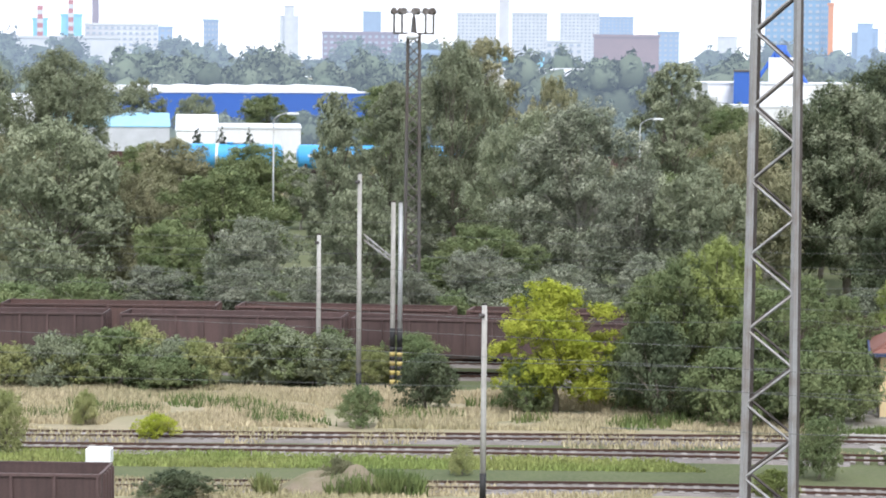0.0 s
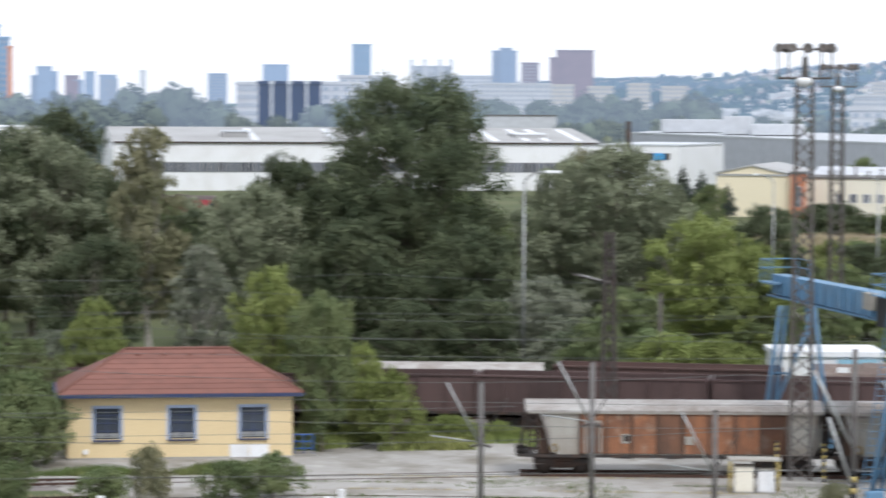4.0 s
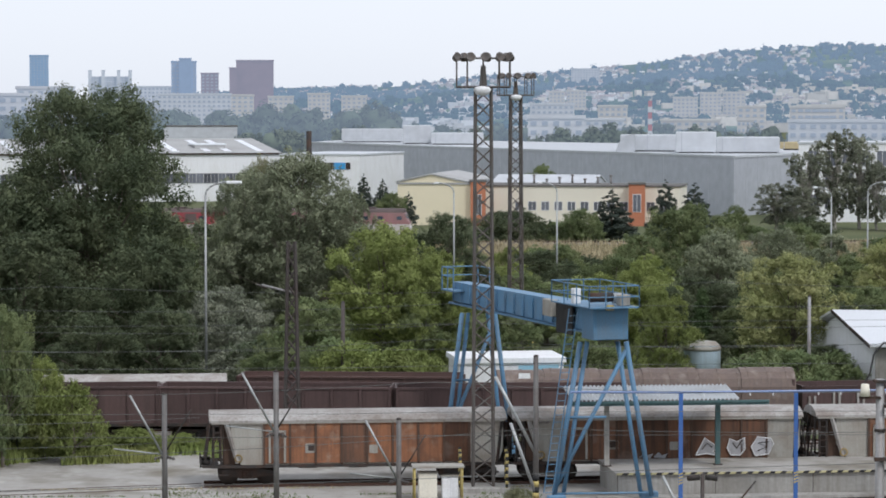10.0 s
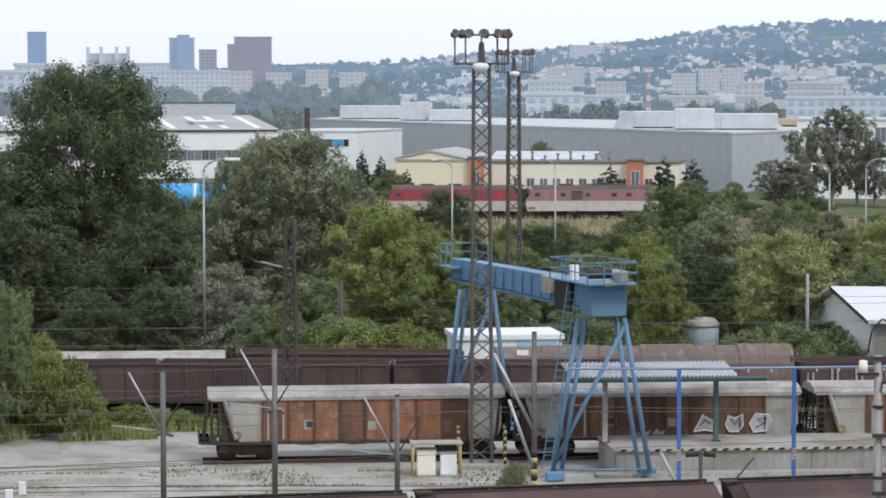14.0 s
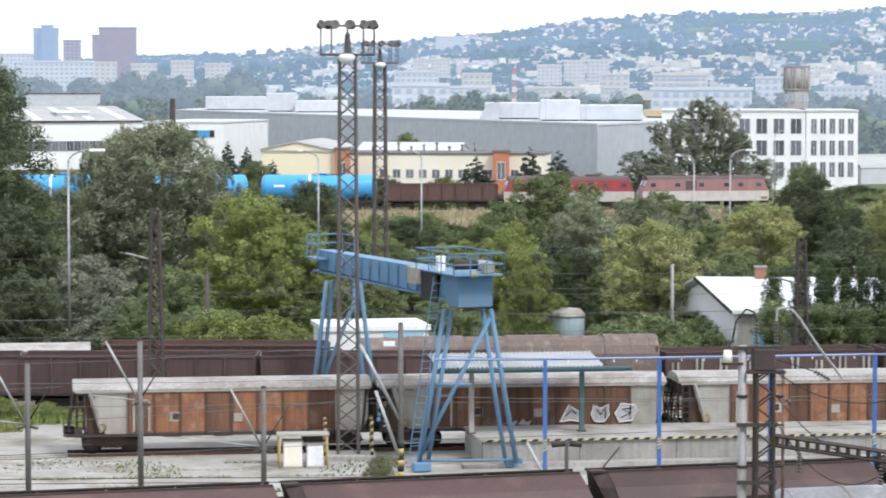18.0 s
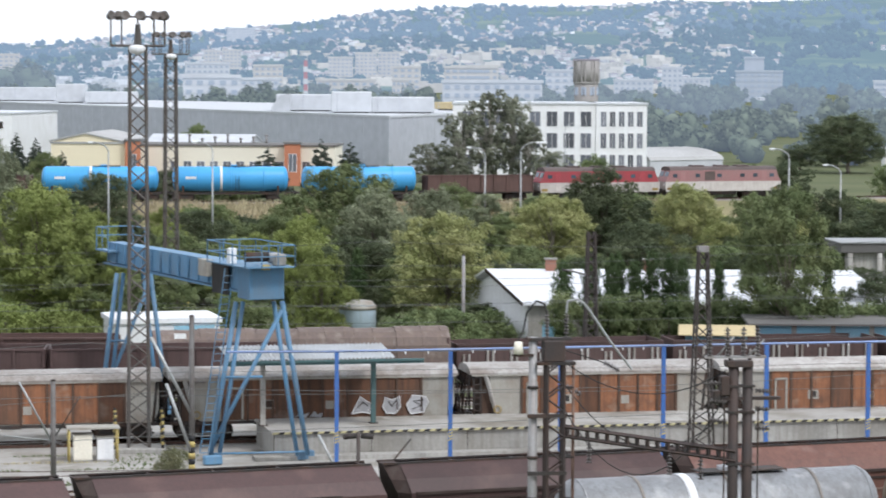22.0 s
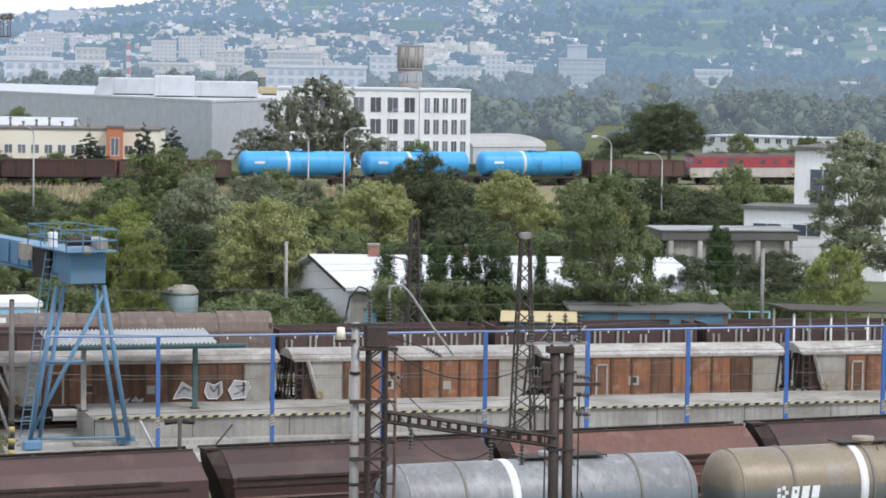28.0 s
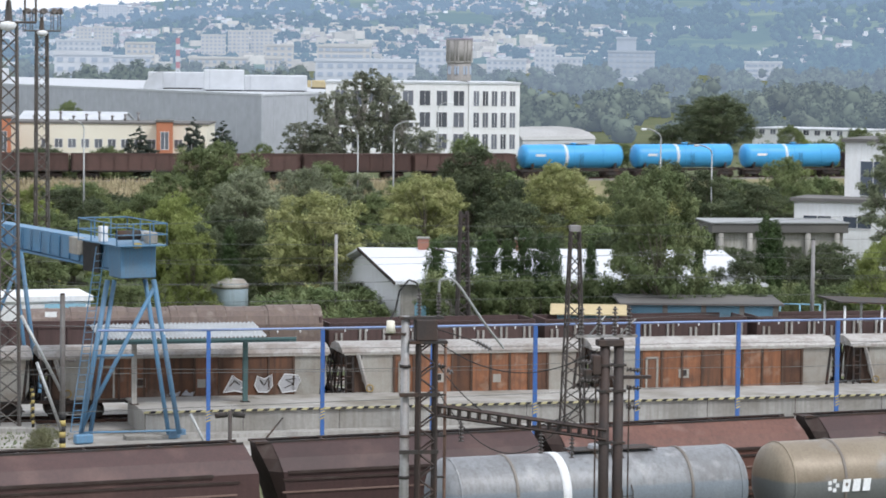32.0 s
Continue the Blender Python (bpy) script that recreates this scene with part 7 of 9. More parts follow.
tree("bush", "green", 66.9, 365.9, 7.0, 6.8)
tree("bush", "dark", 11.9, 365.8, 5.0, 8.1)
tree("bush", "green", 19.2, 365.5, 5.1, 6.7)
tree("airy", "silver", 56.3, 420.2, 11.6, 7.3)
tree("airy", "silver", 60.5, 421.7, 15.0, 8.2)
tree("airy", "silver", 64.5, 423.1, 14.2, 6.9)
tree("airy", "silver", 66.6, 419.8, 10.1, 5.2)
tree("airy", "silver", 51.1, 416.9, 7.1, 7.2)
tree("airy", "silver", 54.0, 415.5, 5.3, 5.9)
tree("airy", "silver", 69.1, 414.3, 6.0, 6.4)
tree("mid", "sage", -13.8, 203.5, 13.7, 6.2)
tree("mid", "sage", -6.1, 203.9, 12.3, 4.5)
tree("big", "dark", 134.9, 486.7, 10.5, 14.3)
tree("mid", "green", 122.3, 401.8, 7.4, 5.1)
tree("bush", "fresh", 117.4, 380.3, 5.9, 9.6)
tree("bush", "green", 122.0, 383.0, 6.0, 8.1)
tree("bush", "green", 100.0, 418.2, 4.0, 7.8)
tree("bush", "dark", 108.3, 426.5, 4.3, 8.9)
tree("bush", "green", 114.5, 388.5, 5.3, 7.4)
tree("mid", "dark", 130.4, 503.4, 4.7, 8.4)
tree("mid", "green", 128.7, 389.3, 7.3, 7.5)
tree("bush", "dark", 79.1, 394.1, 2.8, 8.9)
tree("bush", "green", 85.2, 395.9, 2.5, 9.8)
tree("bush", "green", 90.6, 397.8, 3.0, 9.1)
tree("bush", "green", 71.7, 393.5, 2.6, 7.3)
tree("bush", "green", 78.0, 377.0, 2.5, 10.1)
tree("bush", "dark", 84.7, 375.6, 2.4, 10.1)
# right part
tree("mid", "dark", 9.5, 249.8, 5.5, 7.1)
tree("mid", "green", 17.6, 235.3, 7.5, 6.7)
tree("mid", "green", 22.9, 248.9, 9.6, 8.6)
tree("mid", "sage", 23.2, 224.8, 8.4, 7.8)
tree("mid", "dark", 20.3, 214.0, 5.2, 6.5)
tree("mid", "sage", 29.5, 238.2, 7.8, 7.3)
tree("tall", "sage", 36.0, 252.4, 6.8, 4.1)
tree("mid", "dark", 24.5, 212.6, 5.0, 6.5)
tree("mid", "fresh", 12.0, 204.7, 6.0, 6.2)
tree("mid", "fresh", 15.8, 203.4, 7.4, 5.8)
tree("mid", "fresh", 14.8, 179.4, 6.5, 4.4)
tree("mid", "green", 8.7, 214.8, 4.7, 7.4)
tree("mid", "olive", 38.7, 232.8, 7.5, 8.3)
tree("mid", "green", 31.4, 202.6, 5.2, 5.0)
tree("mid", "dark", 45.0, 241.9, 9.5, 9.2)
tree("mid", "olive", 50.9, 234.5, 8.4, 8.7)
tree("mid", "dark", 42.6, 210.7, 6.5, 7.4)
tree("mid", "green", 61.4, 254.7, 6.7, 5.8)
tree("mid", "green", 42.2, 165.7, 11.0, 6.9)
tree("mid", "dark", 65.3, 253.7, 7.9, 7.4)
tree("mid", "dark", 69.0, 252.7, 7.1, 6.9)
tree("mid", "dark", 69.9, 240.0, 6.5, 8.1)
tree("mid", "green", 79.5, 263.3, 7.9, 5.6)
tree("tall", "sage", 70.3, 200.0, 12.9, 8.1)
tree("mid", "fresh", 57.7, 168.4, 6.5, 4.5)
tree("mid", "dark", 60.4, 188.5, 4.8, 5.6)
tree("mid", "dark", 60.0, 196.0, 4.0, 3.7)
tree("bush", "green", 90.9, 285.9, 5.0, 7.3)
tree("bush", "green", 93.7, 285.0, 4.6, 6.7)
tree("bush", "green", 89.8, 290.4, 4.5, 6.8)
tree("bush", "green", 82.7, 293.6, 4.6, 8.0)
tree("bush", "olive", 74.1, 290.7, 4.6, 6.7)
tree("mid", "dark", 1.3, 262.0, 8.3, 7.4)
tree("mid", "green", 4.3, 185.0, 5.4, 5.6)
tree("bush", "green", 10.2, 274.8, 4.6, 6.7)
tree("mid", "green", 14.1, 214.5, 6.9, 5.6)
tree("mid", "green", 37.4, 287.6, 6.3, 7.6)
tree("bush", "dark", 14.0, 261.6, 4.4, 6.9)
tree("mid", "green", 26.1, 213.4, 5.6, 5.6)
tree("mid", "dark", 29.1, 193.8, 4.6, 4.4)
tree("mid", "dark", 25.0, 180.3, 2.9, 5.5)
tree("bush", "green", 66.2, 302.8, 5.2, 7.5)
tree("bush", "green", 59.9, 306.2, 4.7, 8.8)
tree("bush", "green", 49.9, 308.0, 4.0, 8.2)
tree("big", "dark", 142.1, 521.0, 9.5, 13.1)
tree("bush", "green", 25.2, 176.2, 2.9, 4.7)
tree("bush", "green", 21.7, 174.7, 3.1, 3.9)
tree("bush", "green", 48.0, 165.2, 3.8, 3.1)
tree("bush", "green", 51.7, 167.2, 3.8, 2.8)
tree("mid", "dark", 19.4, 194.0, 3.0, 2.4)
for x, y, h, w in ((55.30, 187.00, 6.22, 1.5), (56.18, 187.78, 5.86, 1.3), (18.67, 194.10, 5.17, 1.15), (29.54, 172.49, 5.67, 1.25),
                   (32.54, 171.95, 5.99, 1.1), (33.18, 172.84, 6.07, 1.0), (33.97, 171.67, 5.73, 1.2),
                   (35.22, 172.44, 6.21, 1.25), (36.26, 172.22, 6.01, 1.05), (36.82, 171.08, 5.84, 1.1), (39.30, 171.56, 5.63, 0.9),
                   (45.85, 169.92, 5.75, 0.9), (31.43, 173.17, 6.05, 1.2)):
    tree("thuja", "thuja", x, y, h * 1.09, w * 1.2)


def grove(n, b0, b1, d0, d1, shades, seed, limit=None, kinds=("mid",), grow=(6, 12)):
    """Trees of a belt, set out by bearing and distance."""
    rng = np.random.default_rng(seed)
    for k in range(n):
        b, dist = rng.uniform(b0, b1), rng.uniform(d0, d1)
        h = rng.uniform(*grow)
        if limit:
            h = min(h, max(1.2, (18 - limit * dist / 385) * rng.uniform(0.72, 1.0)))
        kind = kinds[int(rng.integers(len(kinds)))] if h > 4.5 else "bush"
        tree(kind, shades[int(rng.integers(len(shades)))], dist * math.sin(radians(b)), dist * math.cos(radians(b)), h, h * rng.uniform(0.75, 1.05) if h > 4.5 else h * 1.5)


grove(24, -18, -11.9, 225, 370, ("dark", "green", "brownish", "sage"), 1, None, ("mid", "big"), (8, 13))
grove(42, -11.9, -3, 215, 328, ("dark", "green", "sage"), 31, 12.6, ("mid",), (8, 14))
grove(26, -36, -18, 215, 300, ("green", "brownish", "silver"), 2, None, ("mid",), (6, 9.5))
grove(20, -34, -1.5, 164, 178, ("silver", "green", "dark"), 4, None, ("bush",), (3.0, 4.2))
grove(14, -31, -22, 148, 151.5, ("sage", "green"), 7, None, ("bush",), (2.3, 3.3))
grove(14, 15, 19.5, 262, 315, ("green", "dark", "olive"), 15, 18.0, ("mid",), (5, 9))
grove(26, -6, 3, 205, 290, ("green", "dark", "fresh"), 3, 18.4, ("mid",), (4, 9))
grove(24, 4.5, 16, 178, 235, ("green", "dark", "green"), 13, 23.5, ("mid",), (3, 6))
grove(26, 3, 17, 250, 300, ("green", "dark", "olive"), 16, 19.2, ("mid",), (3, 7))


def hedge(x0, y0, x1, y1, h, d, n, label="dense clipped green hedge along the gardens"):
    t = thing("hedge", Matrix(), label, "hedge")
    rng = np.random.default_rng(5)
    cs, ss = [], []
    m = int(math.hypot(x1 - x0, y1 - y0) / 0.9)
    for k in range(m):
        f = (k + rng.random()) / m
        for z in (0.25, 0.6, 0.86):
            cs.append((x0 + (x1 - x0) * f, y0 + (y1 - y0) * f + rng.normal() * d * 0.15, h * z + rng.normal() * 0.15))
            ss.append(d * (0.45 + 0.2 * rng.random()))
    part("foliage", leaves(cs, ss, n * 4, 0.075, 3, "foliage", 0.8), LEAF["green"], t)
    bm = bmesh.new()
    for k in range(0, m, 2):
        f = k / m
        tube(bm, (x0 + (x1 - x0) * f, y0 + (y1 - y0) * f, 0), (x0 + (x1 - x0) * f, y0 + (y1 - y0) * f, h * 0.7), 0.05, 0.03, 5)
    tagged(part("stems", bm, M["bark"], t), kind="stuff")


hedge(28.30, 170.67, 39.31, 168.47, 3.75, 1.8, 9000)
hedge(38.75, 167.58, 48.82, 164.93, 3.7, 1.8, 9000)
hedge(52.33, 174.31, 58.56, 172.32, 2.6, 1.6, 3500, "low green hedge beside a lawn")


def tufts(name, area, n, h, mat, seed, label, keep=None):
    """Grass and weeds: thin upright blades in small clumps over an area of the plan."""
    rng = np.random.default_rng(seed)
    (ax, ay), (bx, by), (cx, cy), (dx, dy) = area
    u, v = rng.random(n), rng.random(n)
    X = (1 - u) * ((1 - v) * ax + v * dx) + u * ((1 - v) * bx + v * cx)
    Y = (1 - u) * ((1 - v) * ay + v * dy) + u * ((1 - v) * by + v * cy)
    patch = np.array([noise.noise(Vector((x * 0.22, y * 0.22, seed))) for x, y in zip(X, Y)])
    ok = patch > (-1 if keep is None else keep)
    X, Y, patch = X[ok], Y[ok], patch[ok]
    n = len(X)
    a = rng.random(n) * 2 * np.pi
    hh = h * (0.5 + 0.7 * rng.random(n)) * (0.8 + 0.5 * patch)
    w = 0.03 + 0.05 * rng.random(n)
    lx, ly = rng.normal(size=n) * 0.25 * hh, rng.normal(size=n) * 0.25 * hh
    z = np.zeros(n)
    v = np.stack([np.stack([X - np.cos(a) * w, Y - np.sin(a) * w, z], 1), np.stack([X + np.cos(a) * w, Y + np.sin(a) * w, z], 1), np.stack([X + lx, Y + ly, hh], 1)], 1).reshape(-1, 3)
    me = bpy.data.meshes.new(name)
    me.from_pydata(v.tolist(), [], np.arange(3 * n).reshape(-1, 3).tolist())
    me.materials.append(mat)
    return tagged(new(name, me), label, "grass", kind="stuff")


tufts("dry_grass", ((-90, 107), (-34, 128.5), (-41, 142), (-104, 119)), 130000, 0.38, M["straw"], 1, "tall dry straw-coloured grass", -0.25)
tufts("dry_grass", ((-90, 101), (-30, 123), (-34, 128.5), (-92, 107)), 14000, 0.3, M["straw"], 6, "short dry grass between the rails", 0.05)
tufts("green_grass", ((-75, 98.5), (-36, 114.5), (-39, 117), (-80, 101.5)), 22000, 0.25, M["turf"], 2, "short green grass between two tracks")
tufts("weeds", ((-92, 108), (-34, 128.5), (-36, 138), (-98, 115)), 14000, 0.6, M["weed"], 3, "scattered green weeds in dry grass", 0.12)
tufts("weeds", ((-38, 128), (-24, 131), (-24, 134.5), (-38, 131.5)), 5000, 0.4, M["weed"], 4, "weeds before the yellow hut", 0.0)
tufts("weeds", ((-26, 139), (-11, 143), (-11, 147.5), (-26, 146)), 7000, 0.9, M["turf"], 8, "tall weeds at the yard's edge", -0.2)
tufts("weeds", ((-24, 119), (8, 122), (8, 133), (-24, 132)), 9000, 0.16, M["weed"], 9, "weeds in the joints of the paving", 0.22)
tufts("dry_grass", ((-50, 322), (60, 320), (60, 331), (-50, 332)), 24000, 0.6, M["straw"], 10, "dry grass on the bank of the main line")
tufts("dry_grass", ((0, 270), (60, 270), (70, 325), (-45, 325)), 9000, 1.1, M["weed"], 14, "rough meadow below the main line")
tufts("dry_grass", ((-75, 91), (-36, 104), (-36, 108.5), (-75, 96)), 16000, 0.3, M["straw"], 12, "short dry grass beside the siding", -0.1)
for k in range(7):
    y = 117.2 + 2.35 * k
    tufts("weeds", ((-24, y), (6, y + 1.6), (6, y + 1.85), (-24, y + 0.25)), 900, 0.17, M["weed"] if k % 2 else M["straw"], 40 + k, "row of weeds in a joint of the paving", -0.05)
flat("dry_field", ((-100, 104.5), (-75, 108.5), (-40, 125.4), (-37.5, 133), (-41, 142.5), (-104, 119)), 0.03, 0.1, M["dryland"], "field of dry trodden grass beside the track", "field")
flat("dry_field", ((-80, 92), (-50, 103.9), (-34, 111.2), (-31, 109), (-31, 103), (-60, 92)), 0.03, 0.1, M["dryland"], "dry verge beside the siding", "field")
# bank of the main line
bm = bmesh.new()
last = None
for k in range(int(MAIN.s[-1] / 6)):
    p, d = MAIN.at(k * 6.0)
    s = Vector((-d.y, d.x, 0))
    ring = [bm.verts.new(p + s * u + Vector((0, 0, z))) for u, z in ((-8, -0.05), (-3.2, MAINZ - 0.06), (3.2, MAINZ - 0.06), (8, -0.05))]
    if last:
        for i in range(3):
            bm.faces.new((last[i], ring[i], ring[i + 1], last[i + 1]))
    last = ring
bmesh.ops.recalc_face_normals(bm, faces=bm.faces[:])
solo("bank", bm, M["meadow"], Matrix(), "low bank of dry grass under the main line", "bank", kind="structure")
rng = np.random.default_rng(71)
n = 26000
rows = []
for q in rng.uniform(MAIN.find(-60), MAIN.find(75), n):
    p, d = MAIN.at(q)
    u = rng.uniform(0, 1)
    h, a, w = rng.uniform(0.35, 1.0), rng.uniform(0, 6.28), rng.uniform(0.05, 0.11)
    c = p + Vector((-d.y, d.x, 0)) * (-8.0 + 5.0 * u) + Vector((0, 0, MAINZ * u - 0.08))
    o = Vector((math.cos(a) * w, math.sin(a) * w, 0))
    rows += [tuple(c - o), tuple(c + o), tuple(c + Vector((rng.normal() * 0.2, rng.normal() * 0.2, h)))]
me = bpy.data.meshes.new("bank_grass")
me.from_pydata(rows, [], np.arange(3 * n).reshape(-1, 3).tolist())
me.materials.append(M["straw"])
tagged(new("bank_grass", me), "tall dry grass on the slope of the railway bank", "grass", kind="stuff")
# heap of earth between the tracks
rng = np.random.default_rng(4)
bm = bmesh.new()
bmesh.ops.create_grid(bm, x_segments=28, y_segments=16, size=1)
for v in bm.verts:
    r = min(1, math.hypot(v.co.x, v.co.y))
    z = (1 - r * r) ** 1.5 * (0.9 + 0.7 * noise.noise(v.co * 3)) + 0.08 * noise.noise(v.co * 9)
    v.co = (v.co.x * 3.4, v.co.y * 1.5, max(z * 0.95, -0.05))
tufts("weeds", tuple((P_.x, P_.y) for P_ in (pose(-47.89, 103.01, 0, 0, 0, 22) @ Vector(q) for q in ((-3.6, -1.5, 0), (3.6, -1.5, 0), (3.6, 1.4, 0), (-3.6, 1.4, 0)))), 3500, 0.9, M["weed"], 60, "weeds growing through a heap of earth", -0.1)
solo("earth_heap", bm, M["earth"], pose(-47.89, 103.01, -0.02, 0, 0, 22), "low heap of dry earth with weeds", "heap")


# ---- buildings ----
def frame_of(xa, ya, xb, yb, z=0):
    return pose(xa, ya, z, 0, 0, math.degrees(math.atan2(yb - ya, xb - xa))), math.hypot(xb - xa, yb - ya)


def building(name, a, b, depth, top, wall, label, category, roof="flat", roofmat=None, rows=(), bays=0, win=(1.4, 1.5), span=None, glass="glass2", frame="white", rise=2.0, group="", over=0.15):
    """A house whose front runs from a to b; rows: heights of the window sills; win: width and height of a window."""
    m, L = frame_of(*a, *b)
    h = thing(name, m, label, category, group)
    for nm, box_ in (("front_wall", (0, L, 0, 0.3, 0, top)), ("side_wall", (0, 0.3, 0.3, depth, 0, top)), ("side_wall", (L - 0.3, L, 0.3, depth, 0, top)), ("back_wall", (0.3, L - 0.3, depth - 0.3, depth, 0, top))):
        part(nm, one(*box_), wall, h)
    rm = roofmat or M["felt"]
    o = over
    if roof == "flat":
        part("roof", one(-o, L + o, -o, depth + o, top, top + 0.3), rm, h)
    elif roof == "gable":
        part("roof", extrude(bmesh.new(), [(-o, top), (depth / 2, top + rise), (depth + o, top), (depth + o, top + 0.18), (depth / 2, top + rise + 0.2), (-o, top + 0.18)], -o, L + o), rm, h)
        for x in (0, L - 0.3):
            part("gable", extrude(bmesh.new(), [(0, top), (depth, top), (depth / 2, top + rise)], x, x + 0.3), wall, h)
    elif roof == "vault":
        pts = [(depth / 2 - (depth / 2 + o) * math.cos(math.pi * k / 10), top + rise * math.sin(math.pi * k / 10)) for k in range(11)]
        part("roof", extrude(bmesh.new(), pts, -o, L + o), rm, h)
    if bays:
        s0, s1 = span or (0.04 * L, 0.96 * L)
        gw = shared(one(-win[0] / 2 + 0.06, win[0] / 2 - 0.06, -0.025, 0.0, 0.06, win[1] - 0.06), "pane", M[glass])
        fr = bmesh.new()
        for q in ((-win[0] / 2, win[0] / 2, 0, 0.06), (-win[0] / 2, win[0] / 2, win[1] - 0.06, win[1]), (-win[0] / 2, -win[0] / 2 + 0.06, 0.06, win[1] - 0.06), (win[0] / 2 - 0.06, win[0] / 2, 0.06, win[1] - 0.06), (-0.03, 0.03, 0.06, win[1] - 0.06)):
            box(fr, q[0], q[1], -0.06, -0.002, q[2], q[3])
        fm = shared(fr, "window", M[frame])
        for z in rows:
            for k in range(bays):
                x = s0 + (s1 - s0) * (k + 0.5) / bays
                w = part("window", fm, M[frame], h)
                w.matrix_basis = Matrix.Translation((x, 0, z))
                part("pane", gw, M[glass], w)
    return h


# grey factory hall: two visible sides meeting at a corner
hc, hl, hr = (50.77, 472.28), (-30.51, 689.33), (69.19, 510.33)
ht = 10.23
hall = thing("factory_hall", Matrix(), "huge plain grey clad factory hall", "factory hall")
bm = bmesh.new()
ring = [Vector((*p, 0)) for p in (hl, hc, hr)]
ring += [ring[2] + Vector((12, 85, 0)), ring[0] + Vector((12, 80, 0))]
lo, hi = [[bm.verts.new(p + Vector((0, 0, z))) for p in ring] for z in (0, ht)]
for k in range(5):
    bm.faces.new((lo[k], lo[(k + 1) % 5], hi[(k + 1) % 5], hi[k]))
bmesh.ops.recalc_face_normals(bm, faces=bm.faces[:])
part("wall", bm, M["hall"], hall)
bm = bmesh.new()
bm.faces.new([bm.verts.new(p + Vector((0, 0, ht + 0.05))) for p in ring])
part("roof", bm, M["hall2"], hall)
for k in range(3):
    a, b = ring[k], ring[(k + 1) % 5]
    if k == 2:
        break
    m, L = frame_of(a.x, a.y, b.x, b.y)
    t = part("parapet", one(0, L, -0.12, 0.0, ht - 0.25, ht + 0.12), M["hall2"], hall)
    t.matrix_basis = m
    for i in range(int(L / 6)):
        t = part("cladding_joint", one(i * 6, i * 6 + 0.06, -0.03, 0.0, 0, ht - 0.25), M["hall2"], hall)
        t.matrix_basis = m
m, L = frame_of(*(37.64, 538.69), *(38.91, 533.58))
t = part("downpipe", one(0, 0.9, -0.3, -0.02, 0, ht), M["hall"], hall)
t.matrix_basis = m


def plant(a, b, depth, z0, z1, mat, label):
    m, L = frame_of(*a, *b)
    h = thing("roof_plant", m, label, "roof plant", "plant on the hall roof")
    part("housing", one(0, L, 0, depth, z0, z1, 0.1), M[mat], h)
    for k in range(int(L / 4)):
        part("seam", one(4 * k + 1, 4 * k + 1.12, -0.05, 0, z0, z1), M["hall"], h)
    part("base", one(0.5, L - 0.5, 0.5, depth, ht - 0.02, z0), M["felt"], h)


for t in (((-22.26, 679.64), (-7.44, 679.96), 0, 13.56), ((-7.05, 644.96), (-0.54, 645.00), 0, 14.55), ((-0.53, 632.00), (11.34, 631.90), 0, 12.95), ((35.09, 524.83), (45.62, 524.02), 0, 13.42), ((43.69, 504.11), (50.95, 503.43), 0, 14.09), ((50.95, 503.43), (62.20, 502.16), 0, 13.17)):
    plant(t[0], t[1], 12, ht + 0.25, t[3], "hall2", "pale metal ventilation housing on a flat roof")
plant((67.35, 543.85), (71.28, 540.32), 10, ht + 0.3, 11.89, "ochre", "yellow-fronted housing on a flat roof")

duct = thing("roof_duct", frame_of(34.1, 520.9, 37.2, 520.6)[0] @ Matrix.Translation((0, 0, ht)), "pale rounded sheet-metal duct on a flat roof", "roof duct")
part("shell", extrude(bmesh.new(), [(0, 0)] + [(3.4 - 3.4 * math.cos(math.pi / 2 * k / 8), 3.3 * math.sin(math.pi / 2 * k / 8)) for k in range(9)] + [(3.4, 0)], 0, 9, "y"), M["hall2"], duct)
for k in range(4):
    part("seam", extrude(bmesh.new(), [(0, 0)] + [(3.4 - 3.45 * math.cos(math.pi / 2 * i / 8), 3.36 * math.sin(math.pi / 2 * i / 8)) for i in range(9)] + [(3.4, 0)], 0.2 + 2.2 * k, 0.35 + 2.2 * k, "y"), M["zinc"], duct)

# cream office with orange towers
building("cream_office", (-5.16, 445.97), (38.61, 438.30), 14, 5.95, M["cream2"], "long cream plastered office with a row of windows", "office", rows=(2.19,), bays=12,
         win=(1.3, 1.45), span=(18.0, 43), roofmat=M["felt"])
gh = building("cream_gable_house", (-5.63, 439.96), (5.82, 437.96), 12, 6.41, M["cream3"], "cream plastered end house with a shallow roof", "house", roof="flat", roofmat=M["hallroof"])
gz = 6.41
part("gable", extrude(bmesh.new(), [(0.1, gz + 0.3), (10.9, gz + 0.3), (5.4, gz + 1.5)], 0.0, 0.3, "y"), M["cream3"], gh)
part("shallow_roof", extrude(bmesh.new(), [(-0.3, gz + 0.3), (5.4, gz + 1.52), (11.2, gz + 0.3), (11.2, gz + 0.52), (5.4, gz + 1.75), (-0.3, gz + 0.52)], -0.2, 26, "y"), M["hallroof"], gh)
building("orange_tower", (5.81, 436.96), (8.19, 436.92), 6, 6.83, M["orangewall"], "orange stair tower with a tall window", "stair tower", rows=(1.71,), bays=1, win=(1.1, 3.2), roofmat=M["felt"])
building("orange_tower", (30.40, 434.94), (32.94, 434.75), 6, 6.48, M["orangewall"], "orange stair tower with a tall window", "stair tower", rows=(2.18,), bays=1, win=(1.3, 2.8), roofmat=M["felt"])
building("blue_roof_house", (9.41, 461.90), (25.95, 457.26), 12, 5.58, M["hall"], "low annex with a grey-blue sheet roof", "annex", roof="gable", rise=1.6, roofmat=M["hall2"])

